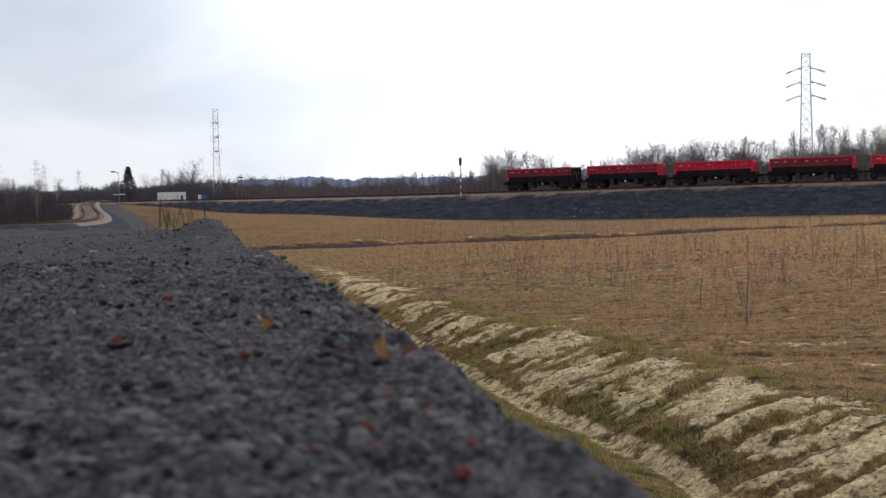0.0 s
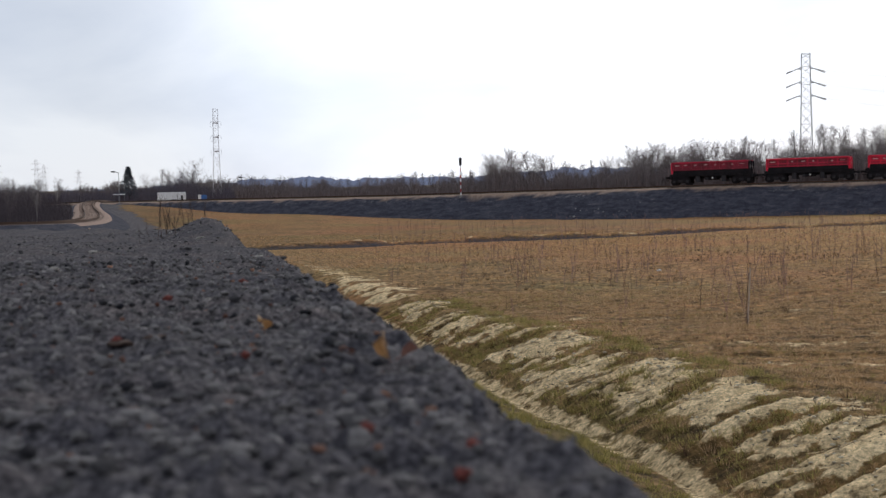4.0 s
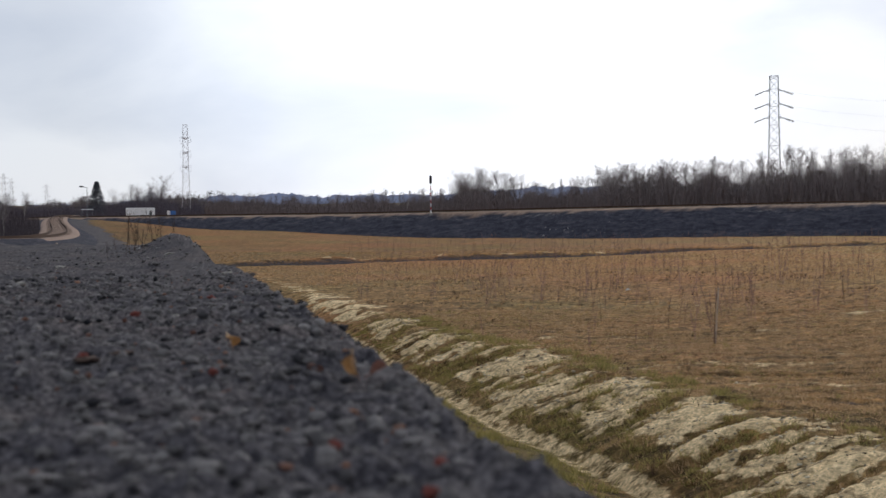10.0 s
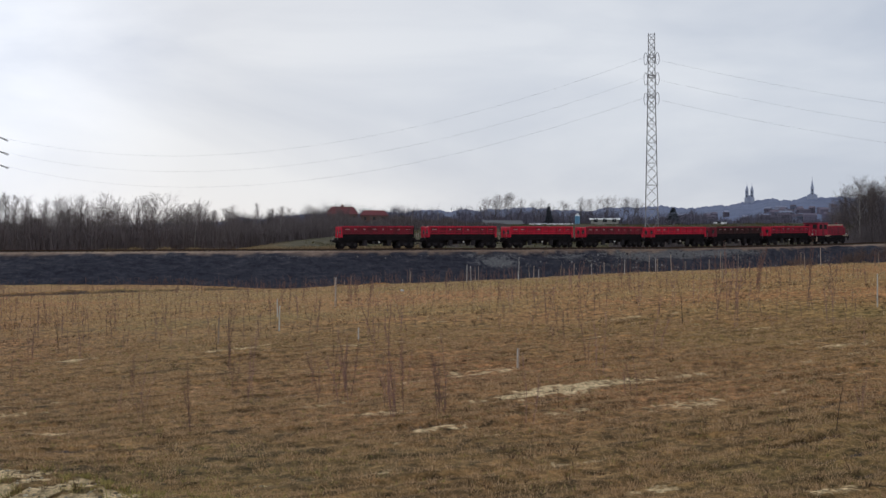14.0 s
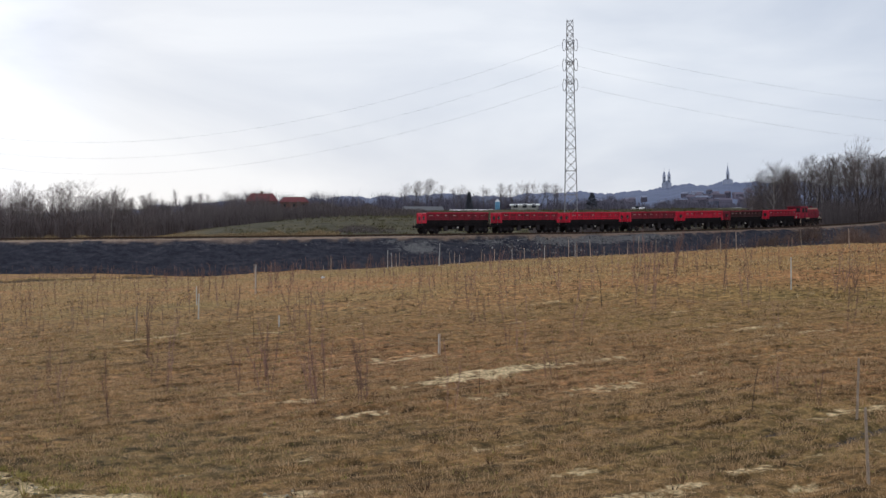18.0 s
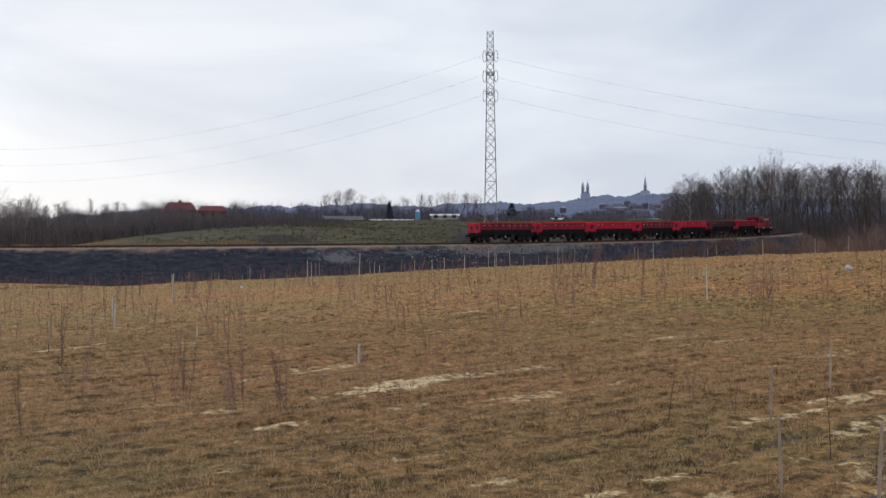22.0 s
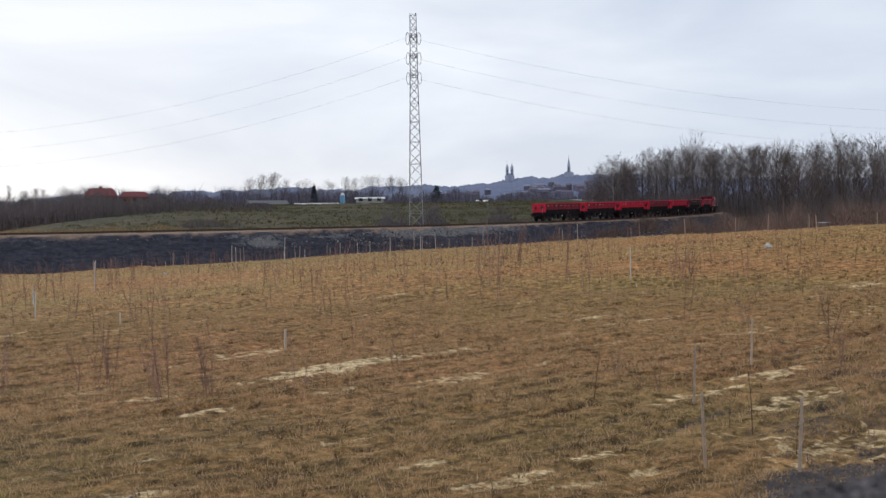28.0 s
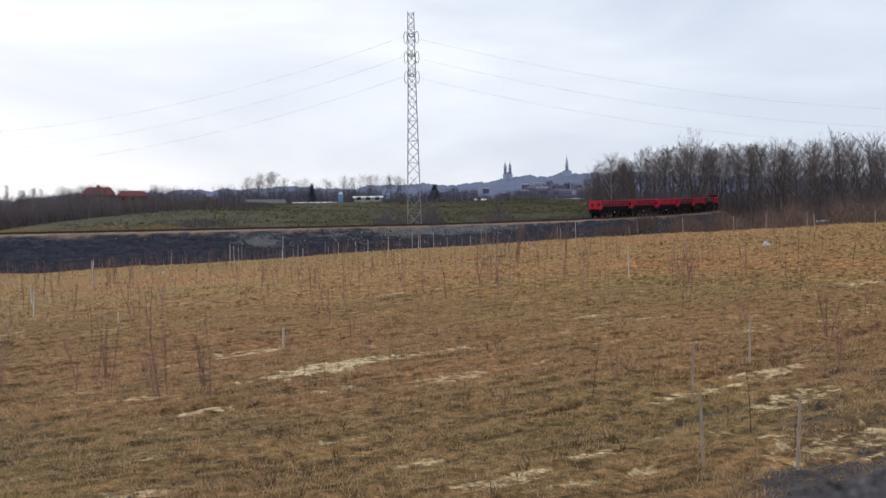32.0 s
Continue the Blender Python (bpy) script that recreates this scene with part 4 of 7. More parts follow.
def engine():
    w = thing("shunting_engine", Matrix(), "dark red diesel shunting engine with cream roof band", "locomotive")
    bm = bmesh.new()
    box(bm, -5.2, 5.2, -1.4, 1.4, 1.0, 1.42, 0.03)
    part("frame", bm, "steel_dark", w)
    for sgn in (-1, 1):
        for x0, x1 in ((-2.3, -0.7), (3.3, 4.9)):
            bm = bmesh.new()
            box(bm, x0, x1, *sorted((1.40 * sgn, 1.43 * sgn)), 1.30, 1.5, 0.01)
            part("frame_stripe", bm, "cream", w, "cream stripe on the frame")
        bm = bmesh.new()
        box(bm, -5.1, 5.1, *sorted((1.05 * sgn, 1.38 * sgn)), 1.42, 1.46, 0.01)
        part("walkway", bm, "steel_dark", w)
        bm = bmesh.new()
        for x in (-0.9, 0.6, 2.1, 3.6, 4.8):
            bar(bm, (x, 1.34 * sgn, 1.42), (x, 1.34 * sgn, 2.3), 0.018, 5)
        bar(bm, (-0.9, 1.34 * sgn, 2.3), (4.8, 1.34 * sgn, 2.3), 0.018, 5)
        part("side_rail", bm, "red_dark", w)
    bm = bmesh.new()
    box(bm, -1.6, 1.6, -1.15, 1.15, 0.35, 1.02, 0.08)
    part("fuel_tank", bm, "steel_dark", w)
    bm = bmesh.new()
    box(bm, -1.4, 4.1, -1.02, 1.02, 1.42, 3.32, 0.12)
    part("hood", bm, "red_mid", w)
    bm = bmesh.new()
    box(bm, 4.08, 4.95, -0.95, 0.95, 1.42, 2.85, 0.10)
    part("nose", bm, "red_dark", w)
    bm = bmesh.new()
    box(bm, -1.4, 3.7, -1.08, 1.08, 3.06, 3.31, 0.04)
    part("roof_band", bm, "cream", w, "cream band along the hood roof")
    bm = bmesh.new()
    for x in (0.2, 1.3, 2.4):
        box(bm, x - 0.4, x + 0.4, -0.5, 0.5, 3.3, 3.42, 0.03)
    part("roof_vents", bm, "steel_dark", w)
    bm = bmesh.new()
    box(bm, 4.93, 5.0, -0.55, 0.55, 1.7, 2.6, 0.02)
    part("radiator_grille", bm, "steel_dark", w)
    cab = bmesh.new()
    box(cab, -4.4, -1.4, -1.38, 1.38, 1.42, 3.45, 0.06)
    cab = part("cab", cab, "red_mid", w)
    bm = bmesh.new()
    box(bm, -4.75, -1.15, -1.44, 1.44, 3.45, 3.68, 0.10)
    part("cab_roof", bm, "red_dark", w, "dark red overhanging cab roof")
    for y in (-1.41, 1.41):
        for x in (-3.65, -2.2):
            bm = bmesh.new()
            box(bm, x - 0.42, x + 0.42, y - 0.012, y + 0.012, 2.5, 3.3, 0.01)
            part("window", bm, "glass_dark", cab)
        bm = bmesh.new()
        box(bm, -3.2, -2.65, y - 0.02, y + 0.02, 1.5, 3.4, 0.01)
        part("door", bm, "red_dark", cab)
    for x in (-4.41, -1.39):
        for y in (-0.72, 0.72):
            bm = bmesh.new()
            box(bm, x - 0.012, x + 0.012, y - 0.4, y + 0.4, 2.6, 3.35, 0.01)
            part("window", bm, "glass_dark", cab)
    for sgn in (-1, 1):
        for k in range(5):
            bm = bmesh.new()
            box(bm, -1.1 + 1.02 * k, -0.22 + 1.02 * k, *sorted((1.01 * sgn, 1.045 * sgn)), 1.65, 2.85, 0.01)
            part("hood_door", bm, "red_dark", w)
    bm = bmesh.new()
    bar(bm, (3.5, 0, 3.3), (3.5, 0, 3.6), 0.16, 10)
    part("exhaust_stack", bm, "red_mid", w)
    for sgn in (-1, 1):
        for y in (-0.75, 0.75):
            bm = bmesh.new()
            bar(bm, (5.2 * sgn, y, 1.65), (5.32 * sgn, y, 1.65), 0.12, 10)
            part("headlight", bm, "white_paint", w, "round headlight")
        buffers(w, 5.2 * sgn, sgn)
        for y in (-1.35, 1.35):
            bm = bmesh.new()
            bar(bm, (5.1 * sgn, y, 1.4), (5.1 * sgn, y, 2.4), 0.035, 6)
            bar(bm, (5.1 * sgn, y, 2.4), (5.1 * sgn, y * 0.5, 2.4), 0.035, 6)
            bar(bm, (5.1 * sgn, y * 0.5, 1.4), (5.1 * sgn, y * 0.5, 2.4), 0.035, 6)
            part("handrail", bm, "handrail", w, "pale handrail")
            bm = bmesh.new()
            box(bm, *sorted((4.75 * sgn, 5.05 * sgn)), *sorted((y * 0.98, y * 1.04)), 0.5, 1.3, 0.01)
            part("step", bm, "cream" if sgn < 0 else "steel_dark", w, "cream painted steps" if sgn < 0 else "")
        bogie(w, 3.2 * sgn, 2.1)
        for dx in (-1.05, 1.05):
            wheelset(w, 3.2 * sgn + dx)
    return w


ENGINE = engine()


def run(t):
    """Metres that the train has rolled at t seconds: it slows down on the climb."""
    return 6.10 * t + 0.02715 * t ** 2 - 0.001128 * t ** 3


def train_pose(mid, half):
    (xa, ya, za, _), (xb, yb, zb, _) = on_line(mid - half), on_line(mid + half)
    d = Vector((xb - xa, yb - ya, zb - za))
    return Matrix.Translation(((xa + xb) / 2, (ya + yb) / 2, (za + zb) / 2 + 0.0)) @ d.to_track_quat("X", "Z").to_matrix().to_4x4()


def motions():
    times = [0.5 * k for k in range(65)]
    fine = [0.1 * k for k in range(321)]
    for k, w in enumerate(WAGONS + [ENGINE]):
        half = 4.1
        mid = (k + 0.5) * PITCH if k < 7 else 7 * PITCH + 5.8
        walk(w, [(t, train_pose(run(t) + mid, half)) for t in times])
        for o in w.children:
            if o.name.startswith("wheelset"):
                base = Matrix.Translation(o.location)
                walk(o, [(t, base @ Matrix.Rotation(run(t) / 0.46, 4, "Y")) for t in fine])


# ---- places by bearing (degrees clockwise from +y) and distance ----
def at(az, d, lift=0.0, turn=None):
    """A pose on the ground at that bearing and distance; turn: degrees off facing the stand."""
    x, y = d * math.sin(radians(az)), d * math.cos(radians(az))
    z = float(terrain(np.array([x]), np.array([y]))[0][0]) + lift
    return pose(x, y, z, 0, 0, -az + (turn or 0))


# ---- bare trees ----
def tubes(segs):
    """Four-sided tapered tubes as arrays: rows of start, end, radii."""
    v, f = [], []
    for a, b, ra, rb in segs:
        d = (b - a) / (np.linalg.norm(b - a) + 1e-9)
        s = np.cross(d, (0.3, 0.9, 0.31))
        s /= np.linalg.norm(s) + 1e-9
        t = np.cross(d, s)
        k = len(v)
        for c, r in ((a, ra), (b, rb)):
            v += [c + s * r, c + t * r, c - s * r, c - t * r]
        f += [(k + i, k + (i + 1) % 4, k + 4 + (i + 1) % 4, k + 4 + i) for i in range(4)]
    return v, f


def grow(rng, low, radius, limbs, up, stems):
    """A leafless tree 10 m high: stems and limbs as tubes, branchlets and twigs as thin slivers.
    low: where the crown begins; radius: its half width; up: how steeply the limbs rise."""
    segs, thin = [], []

    def sliver(p, e, w):
        thin.append((p, e, w))

    def branch(p, d, length, r):
        n, step = 4, length / 4
        for k in range(n):
            d = d + rng.normal(0, 0.09, 3)
            d[2] += 0.13
            d /= np.linalg.norm(d)
            q = p + d * step
            segs.append((p, q, r * (1 - k / 4.6), r * (1 - (k + 1) / 4.6)))
            for _ in range(3):
                a = rng.uniform(0, math.tau)
                e = d * rng.uniform(0.6, 1.0) + np.array([math.cos(a), math.sin(a), rng.uniform(0, 0.7)]) * 0.6
                e *= length * rng.uniform(0.22, 0.46) / np.linalg.norm(e)
                o = p + (q - p) * rng.uniform(0, 1)
                sliver(o, e, 0.011)
                for _ in range(5):
                    g = e / np.linalg.norm(e) + rng.normal(0, 0.42, 3)
                    g[2] += 0.22
                    g *= rng.uniform(0.25, 0.75) / np.linalg.norm(g)
                    sliver(o + e * rng.uniform(0.25, 1), g, rng.uniform(0.005, 0.009))
            p = q
        for _ in range(4):
            g = d + rng.normal(0, 0.3, 3)
            sliver(p, g * rng.uniform(0.3, 0.7), 0.007)

    for m in range(stems):
        a = rng.uniform(0, math.tau)
        p = np.array([math.cos(a), math.sin(a), 0]) * (0.25 if stems > 1 else 0)
        d = np.array([math.cos(a) * 0.16, math.sin(a) * 0.16, 1.0]) if stems > 1 else np.array([rng.normal(0, 0.03), rng.normal(0, 0.03), 1.0])
        hh = 10.0 * (1.0 if m == 0 else rng.uniform(0.7, 0.95))
        r0, count = 0.105 / stems ** 0.4, max(6, int(limbs / stems ** 0.6))
        pts = [p]
        for k in range(8):
            d = d + rng.normal(0, 0.035, 3) * (1, 1, 0)
            d /= np.linalg.norm(d)
            q = pts[-1] + d * hh * 0.93 / 8
            segs.append((pts[-1], q, r0 * (1 - k / 8.6), r0 * (1 - (k + 1) / 8.6)))
            pts.append(q)
        for k in range(count):
            f = low + (0.97 - low) * ((k + rng.uniform(0, 1)) / count) ** 0.85
            i = min(int(f * 8), 7)
            o = pts[i] + (pts[i + 1] - pts[i]) * (f * 8 - i)
            g = (f - low) / (1 - low)
            reach = radius * (math.sin(math.pi * min(1, 0.22 + 0.74 * g)) ** 0.7) * rng.uniform(0.7, 1.15)
            a = k * 2.4 + rng.uniform(-0.5, 0.5)
            dd = np.array([math.cos(a), math.sin(a), up * (0.75 + 0.6 * g)])
            branch(o, dd / np.linalg.norm(dd), reach * math.hypot(1, up) * 0.9, r0 * 0.34 * (1.05 - 0.6 * g))
    tv, tf = [], []
    for k, (o, e, w) in enumerate(thin):
        t = np.cross(e, rng.normal(0, 1, 3))
        t *= w / (np.linalg.norm(t) + 1e-9)
        tv += [o - t, o + t, o + e]
        tf.append((3 * k, 3 * k + 1, 3 * k + 2))
    return segs, tv, tf, np.percentile([v[2] for v in tv], 99.5)


def tree_meshes(seed, low, radius, limbs, up, stems, bark):
    rng = np.random.RandomState(seed)
    segs, tv, tf, top = grow(rng, low, radius, limbs, up, stems)
    v, f = tubes(segs)
    k = 10.0 / top
    t = raw("trunk", np.array(v) * k, f)
    t.materials.append(M[bark])
    c = raw("crown", np.array(tv) * k, tf)
    c.materials.append(M["twig"])
    return t, c


TREES = [tree_meshes(*row) for row in (
    (1, 0.30, 2.9, 20, 1.0, 1, "bark"), (2, 0.26, 2.2, 20, 1.3, 1, "bark"), (3, 0.12, 1.7, 26, 1.6, 3, "bark"), (4, 0.22, 1.35, 18, 1.8, 1, "bark"),
    (5, 0.34, 1.5, 17, 1.5, 1, "birch"), (6, 0.22, 3.4, 22, 0.9, 2, "bark"), (7, 0.28, 1.2, 16, 1.9, 1, "birch"))]
WOODS = random.Random(5)


def plant(az, d, height, kind, group="", label="", width=1.0):
    t = thing("tree", at(az, d, -0.1, WOODS.uniform(0, 360)), label or ("pale-stemmed bare birch in winter" if kind in (4, 6) else "leafless grey-brown deciduous tree"), "tree", group)
    k = height / 10.0
    t.scale = (k * width, k * width, k)
    tr, cr = TREES[kind]
    part("trunk", tr, None, t)
    part("crown", cr, None, t)
    return t


EL_AZ = [-20, -17.2, -15.4, -13.8, -12, -11.3, -9.9, -7, -4, -1, 1.5, 2.5, 4, 5.5, 6.5, 8.2, 9.5, 12, 14.6, 16.5, 18.4, 20, 21.5, 22.3, 24.4, 26, 28, 29.4, 32, 34]
EL_TOP = [0.8, 1.05, 0.75, 0.7, 1.4, 1.6, 1.0, 1.0, 0.8, 1.0, 1.1, 1.75, 1.8, 1.3, 1.25, 1.8, 1.95, 2.1, 1.85, 2.4, 2.1, 2.4, 1.9, 2.5, 2.1, 1.85, 1.9, 2.2, 1.95, 1.8]


def skyline(az):
    return float(np.interp(az, EL_AZ, EL_TOP))


def joined_trees(rows, label):
    """Trees that stand too close to tell apart, as one mesh of trunks and crowns; rows of az, d, top, kind, width."""
    vs, fs, ms, base = [], [], [], 0
    for az, d, el, kind, width in rows:
        gz = float(ground_z(az, d)[0])
        k = max(math.tan(radians(el)) * d + 3.5 - gz, 2.0) / 10.0
        a = WOODS.uniform(0, math.tau)
        for slot, me in enumerate(TREES[kind]):
            v = np.zeros(len(me.vertices) * 3, np.float32)
            me.vertices.foreach_get("co", v)
            v = v.reshape(-1, 3)
            me.calc_loop_triangles()
            f = np.zeros(len(me.loop_triangles) * 3, np.int32)
            me.loop_triangles.foreach_get("vertices", f)
            x, y = v[:, 0] * k * width, v[:, 1] * k * width
            vs.append(np.stack([x * math.cos(a) - y * math.sin(a) + d * math.sin(radians(az)), x * math.sin(a) + y * math.cos(a) + d * math.cos(radians(az)), v[:, 2] * k + gz - 0.1], 1))
            fs.append(f.reshape(-1, 3) + base)
            ms.append(np.full(len(f) // 3, slot if slot else (2 if kind in (4, 6) else 0), np.int32))
            base += len(v)
    me = raw("trees", np.concatenate(vs), np.concatenate(fs))
    for name in ("bark", "twig", "birch"):
        me.materials.append(M[name])
    me.polygons.foreach_set("material_index", np.concatenate(ms))
    tagged(part("trees", me, None), label, "trees", kind="stuff")


def ground_z(az, d):
    x, y = d * np.sin(np.radians(az)), d * np.cos(np.radians(az))
    return terrain(np.atleast_1d(x), np.atleast_1d(y))[0]


def tree_to(az, d, el, kind, group, width=1.0, label=""):
    h = math.tan(radians(el)) * d + 3.5 - float(ground_z(az, d)[0])
    return plant(az, d, max(h, 2.0), kind, group, label, width)


for k in range(190):
    az = -9.0 + 39.5 * (k + WOODS.random()) / 190
    d = float(line_dist(az)) + WOODS.uniform(14, 75) + float(np.interp(az, [17, 22, 31], [0, 28, 130]))
    tree_to(az, d, skyline(az) * WOODS.uniform(0.92, 1.2), WOODS.choice([0, 1, 1, 2, 2, 3, 4, 5, 6]), "trees behind the railway", WOODS.uniform(0.95, 1.4))
for k in range(40):
    az = WOODS.uniform(-21, -8.5)
    d = WOODS.uniform(300, 380)
    tree_to(az, d, skyline(az) * WOODS.uniform(0.85, 1.2), WOODS.choice([0, 1, 2, 5, 3]), "trees behind the huts", WOODS.uniform(1.0, 1.5))
tree_to(-11.3, 305, 1.9, 5, "trees behind the huts", 1.5, "wide leafless tree behind the white hut")
tree_to(-11.9, 310, 1.45, 0, "trees behind the huts", 1.2)
joined_trees([(WOODS.uniform(-27, -15.6), WOODS.uniform(125, 200), WOODS.uniform(0.7, 1.3), WOODS.choice([2, 3, 4, 2, 1]), 1.3) for k in range(44)], "bare thicket of young trees beside the siding")
# wood at the end of the curve
R_AZ, R_EL = [51.7, 52.2, 52.9, 53.8, 54.6, 55.4, 57.2, 59, 59.6, 60.3, 61.2, 62, 63, 63.8, 66, 70, 80], [2.1, 2.6, 3.2, 3.3, 3.75, 3.45, 3.6, 3.6, 3.3, 3.75, 3.2, 3.9, 3.4, 3.8, 3.6, 3.6, 3.5]
rear = []
for k in range(190):
    az = 51.9 + 22 * ((k + WOODS.random()) / 190) ** 1.3
    d = float(line_dist(az)) + WOODS.uniform(9, 60) if az < 59.2 else WOODS.uniform(240, 330)
    el, kind, wide = float(np.interp(az, R_AZ, R_EL)) * WOODS.uniform(0.84, 1.10), WOODS.choice([0, 0, 0, 1, 1, 1, 3, 4, 5, 5]), WOODS.uniform(1.0, 1.4)
    if k % 5:
        rear.append((az, d, el, kind, wide))
    else:
        tree_to(az, d, el, kind, "wood where the line curves away", wide)
joined_trees(rear, "dense leafless wood where the line curves away")
tree_to(56.35, 285, 4.4, 0, "wood where the line curves away", 0.75, "tall leafless tree standing above the wood")
edge = []
for k in range(26):
    az = 24 + 13 * (k + WOODS.random()) / 26
    d = float(line_dist(az)) + WOODS.uniform(120, 240)
    edge.append((az, d, float(np.interp(az, [24, 30, 34, 37], [2.35, 2.2, 2.0, 1.7])) * WOODS.uniform(0.75, 1.1), WOODS.choice([1, 2, 3, 3, 4, 6]), WOODS.uniform(0.9, 1.2)))
joined_trees(edge, "leafless trees along the meadow edge")
# clumps on the meadow and beyond
for az, d, el, kd in ((36.75, 560, 2.6, 3), (37.0, 575, 2.7, 1), (37.3, 560, 2.8, 3), (37.55, 560, 2.85, 2), (37.8, 570, 2.85, 3), (38.1, 570, 2.85, 1), (38.3, 560, 2.6, 3), (39.2, 580, 2.45, 3), (39.4, 590, 2.6, 1), (39.9, 590, 2.4, 3), (40.3, 590, 2.55, 1), (40.7, 600, 2.4, 3), (41.1, 600, 2.65, 3), (41.3, 590, 2.5, 1),
                      (41.75, 610, 2.6, 3), (42.0, 610, 2.72, 1), (42.3, 610, 2.65, 3), (42.55, 610, 2.74, 1), (42.85, 610, 2.62, 3), (43.1, 600, 2.7, 1), (43.4, 600, 2.6, 3), (43.7, 600, 2.45, 2), (34.0, 640, 2.15, 0), (30.0, 620, 2.3, 1), (29.2, 620, 2.1, 3),
                      (42.9, 235, 1.45, 2), (43.1, 234, 1.3, 5), (43.6, 236, 1.5, 5), (44.6, 232, 1.45, 0), (44.8, 236, 1.6, 5), (45.1, 236, 1.4, 2), (47.6, 245, 1.4, 5), (47.85, 246, 1.55, 0), (47.9, 246, 1.35, 2), (48.3, 250, 1.2, 5)):
    tree_to(az, d, el, {3: 1, 1: 0}.get(kd, kd), "scattered trees on the meadow", 1.15 if d < 300 else 1.25)


def conifer(az, d, height, width):
    rng = np.random.RandomState(int(az * 10) % 977)
    t = thing("conifer", at(az, d, -0.1), "dark evergreen conifer standing among bare trees", "tree", "conifers")
    bm = bmesh.new()
    bar(bm, (0, 0, 0), (0, 0, height * 0.95), height * 0.02, 6, 0.03)
    part("trunk", bm, "bark", t)
    v, f = [], []
    for k in range(1500):
        h = rng.uniform(0.06, 1) ** 0.8
        a, r = rng.uniform(0, math.tau), width / 2 * (1.04 - h) * rng.uniform(0.3, 1)
        c = np.array([r * math.cos(a), r * math.sin(a), h * height])
        out = np.array([math.cos(a), math.sin(a), -0.35]) * height * 0.07
        s = np.array([-math.sin(a), math.cos(a), rng.normal(0, 0.3)]) * height * 0.022
        v += [c - s, c + s, c + out]
        f.append((3 * k, 3 * k + 1, 3 * k + 2))
    part("crown", raw("crown", v, f), "conifer", t)


conifer(-13.55, 300, 8.0, 5.5)
conifer(45.1, 560, 9.0, 10)
conifer(39.7, 520, 9, 5)
conifer(33.2, 600, 8, 5)


def brush(name, n, az0, az1, dist, top, material, label, seed, w=0.10, lean=0.22):
    """A band of tangled winter scrub as many thin stems."""
    rng = np.random.RandomState(seed)
    az = rng.uniform(az0, az1, n)
    d = dist(az, rng)
    gz = ground_z(az, d)
    x, y = d * np.sin(np.radians(az)), d * np.cos(np.radians(az))
    h = np.maximum((np.tan(np.radians(top(az))) * d + 3.5 - gz), 0.8) * rng.uniform(0.25, 1.0, n) ** 0.8 * (0.82 + 0.25 * hash_noise(az * 1.7, az * 0, seed))
    b = np.stack([x, y, gz - 0.1], 1)
    a = rng.uniform(0, math.tau, n)
    e = np.stack([np.cos(a) * h * lean * rng.normal(0, 1, n), np.sin(a) * h * lean * rng.normal(0, 1, n), h], 1)
    s = np.stack([np.cos(a + 1.3), np.sin(a + 1.3), 0 * a], 1) * (w * rng.uniform(0.5, 1.5, n))[:, None]
    v = [b - s, b + s, b + e]
    # side shoots
    for k in range(4):
        o = b + e * rng.uniform(0.25, 0.8, n)[:, None]
        a2 = rng.uniform(0, math.tau, n)
        ln = h * rng.uniform(0.15, 0.4, n)
        e2 = np.stack([np.cos(a2) * ln * 0.7, np.sin(a2) * ln * 0.7, ln * rng.uniform(0.2, 1, n)], 1)
        v += [o - s * 0.5, o + s * 0.5, o + e2]
    v = np.stack(v, 1).reshape(-1, 3)
    f = np.arange(len(v)).reshape(-1, 3)
    return tagged(part(name, raw(name, v, f), material), label, "scrub", kind="stuff")


vsky = np.vectorize(skyline)
brush("scrub", 21000, -9, 31, lambda az, r: line_dist(az) + r.uniform(8, 80, len(az)) + np.interp(az, [17, 22, 31], [0, 28, 130]), lambda az: vsky(az) * np.interp(az, [4, 8, 20, 24], [0.80, 0.93, 0.93, 0.82]), "brush", "brown leafless scrub behind the railway", 3)
brush("scrub", 22000, 5, 31.5, lambda az, r: line_dist(az) + r.uniform(12, 60, len(az)) + np.interp(az, [17, 22, 31], [0, 28, 130]), lambda az: vsky(az) * np.interp(az, [5, 8, 31], [0.9, 1.2, 1.15]), "twig", "fine upright stems of young trees", 16, 0.035, 0.1)
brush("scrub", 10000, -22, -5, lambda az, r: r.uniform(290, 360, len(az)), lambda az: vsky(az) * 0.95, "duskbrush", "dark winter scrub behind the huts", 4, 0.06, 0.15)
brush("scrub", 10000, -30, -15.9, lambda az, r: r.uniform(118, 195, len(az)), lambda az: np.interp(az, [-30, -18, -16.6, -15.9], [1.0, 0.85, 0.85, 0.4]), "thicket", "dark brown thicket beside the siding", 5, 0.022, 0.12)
brush("scrub", 9000, 24, 38, lambda az, r: line_dist(az) + r.uniform(150, 260, len(az)), lambda az: np.interp(az, [24, 31, 34, 36, 38], [2.1, 2.05, 1.95, 1.8, 1.5]), "brush", "dark scrub along the meadow edge", 6)
brush("scrub", 30000, 52.2, 78, lambda az, r: np.where(az < 59.2, line_dist(az) + r.uniform(8, 60, len(az)), r.uniform(240, 325, len(az))), lambda az: np.interp(az, R_AZ, R_EL) * 0.60, "woodbrush", "brown undergrowth of the wood", 7, 0.04, 0.2)
# shaded depth of the wood, put in as a layer of darker stems
brush("scrub", 9000, 52.6, 78, lambda az, r: np.where(az < 59.2, line_dist(az) + r.uniform(60, 95, len(az)), r.uniform(330, 370, len(az))), lambda az: np.interp(az, R_AZ, R_EL) * 0.62, "thicket", "dark stems standing in for the wood's shaded depth", 17, 0.09, 0.18)
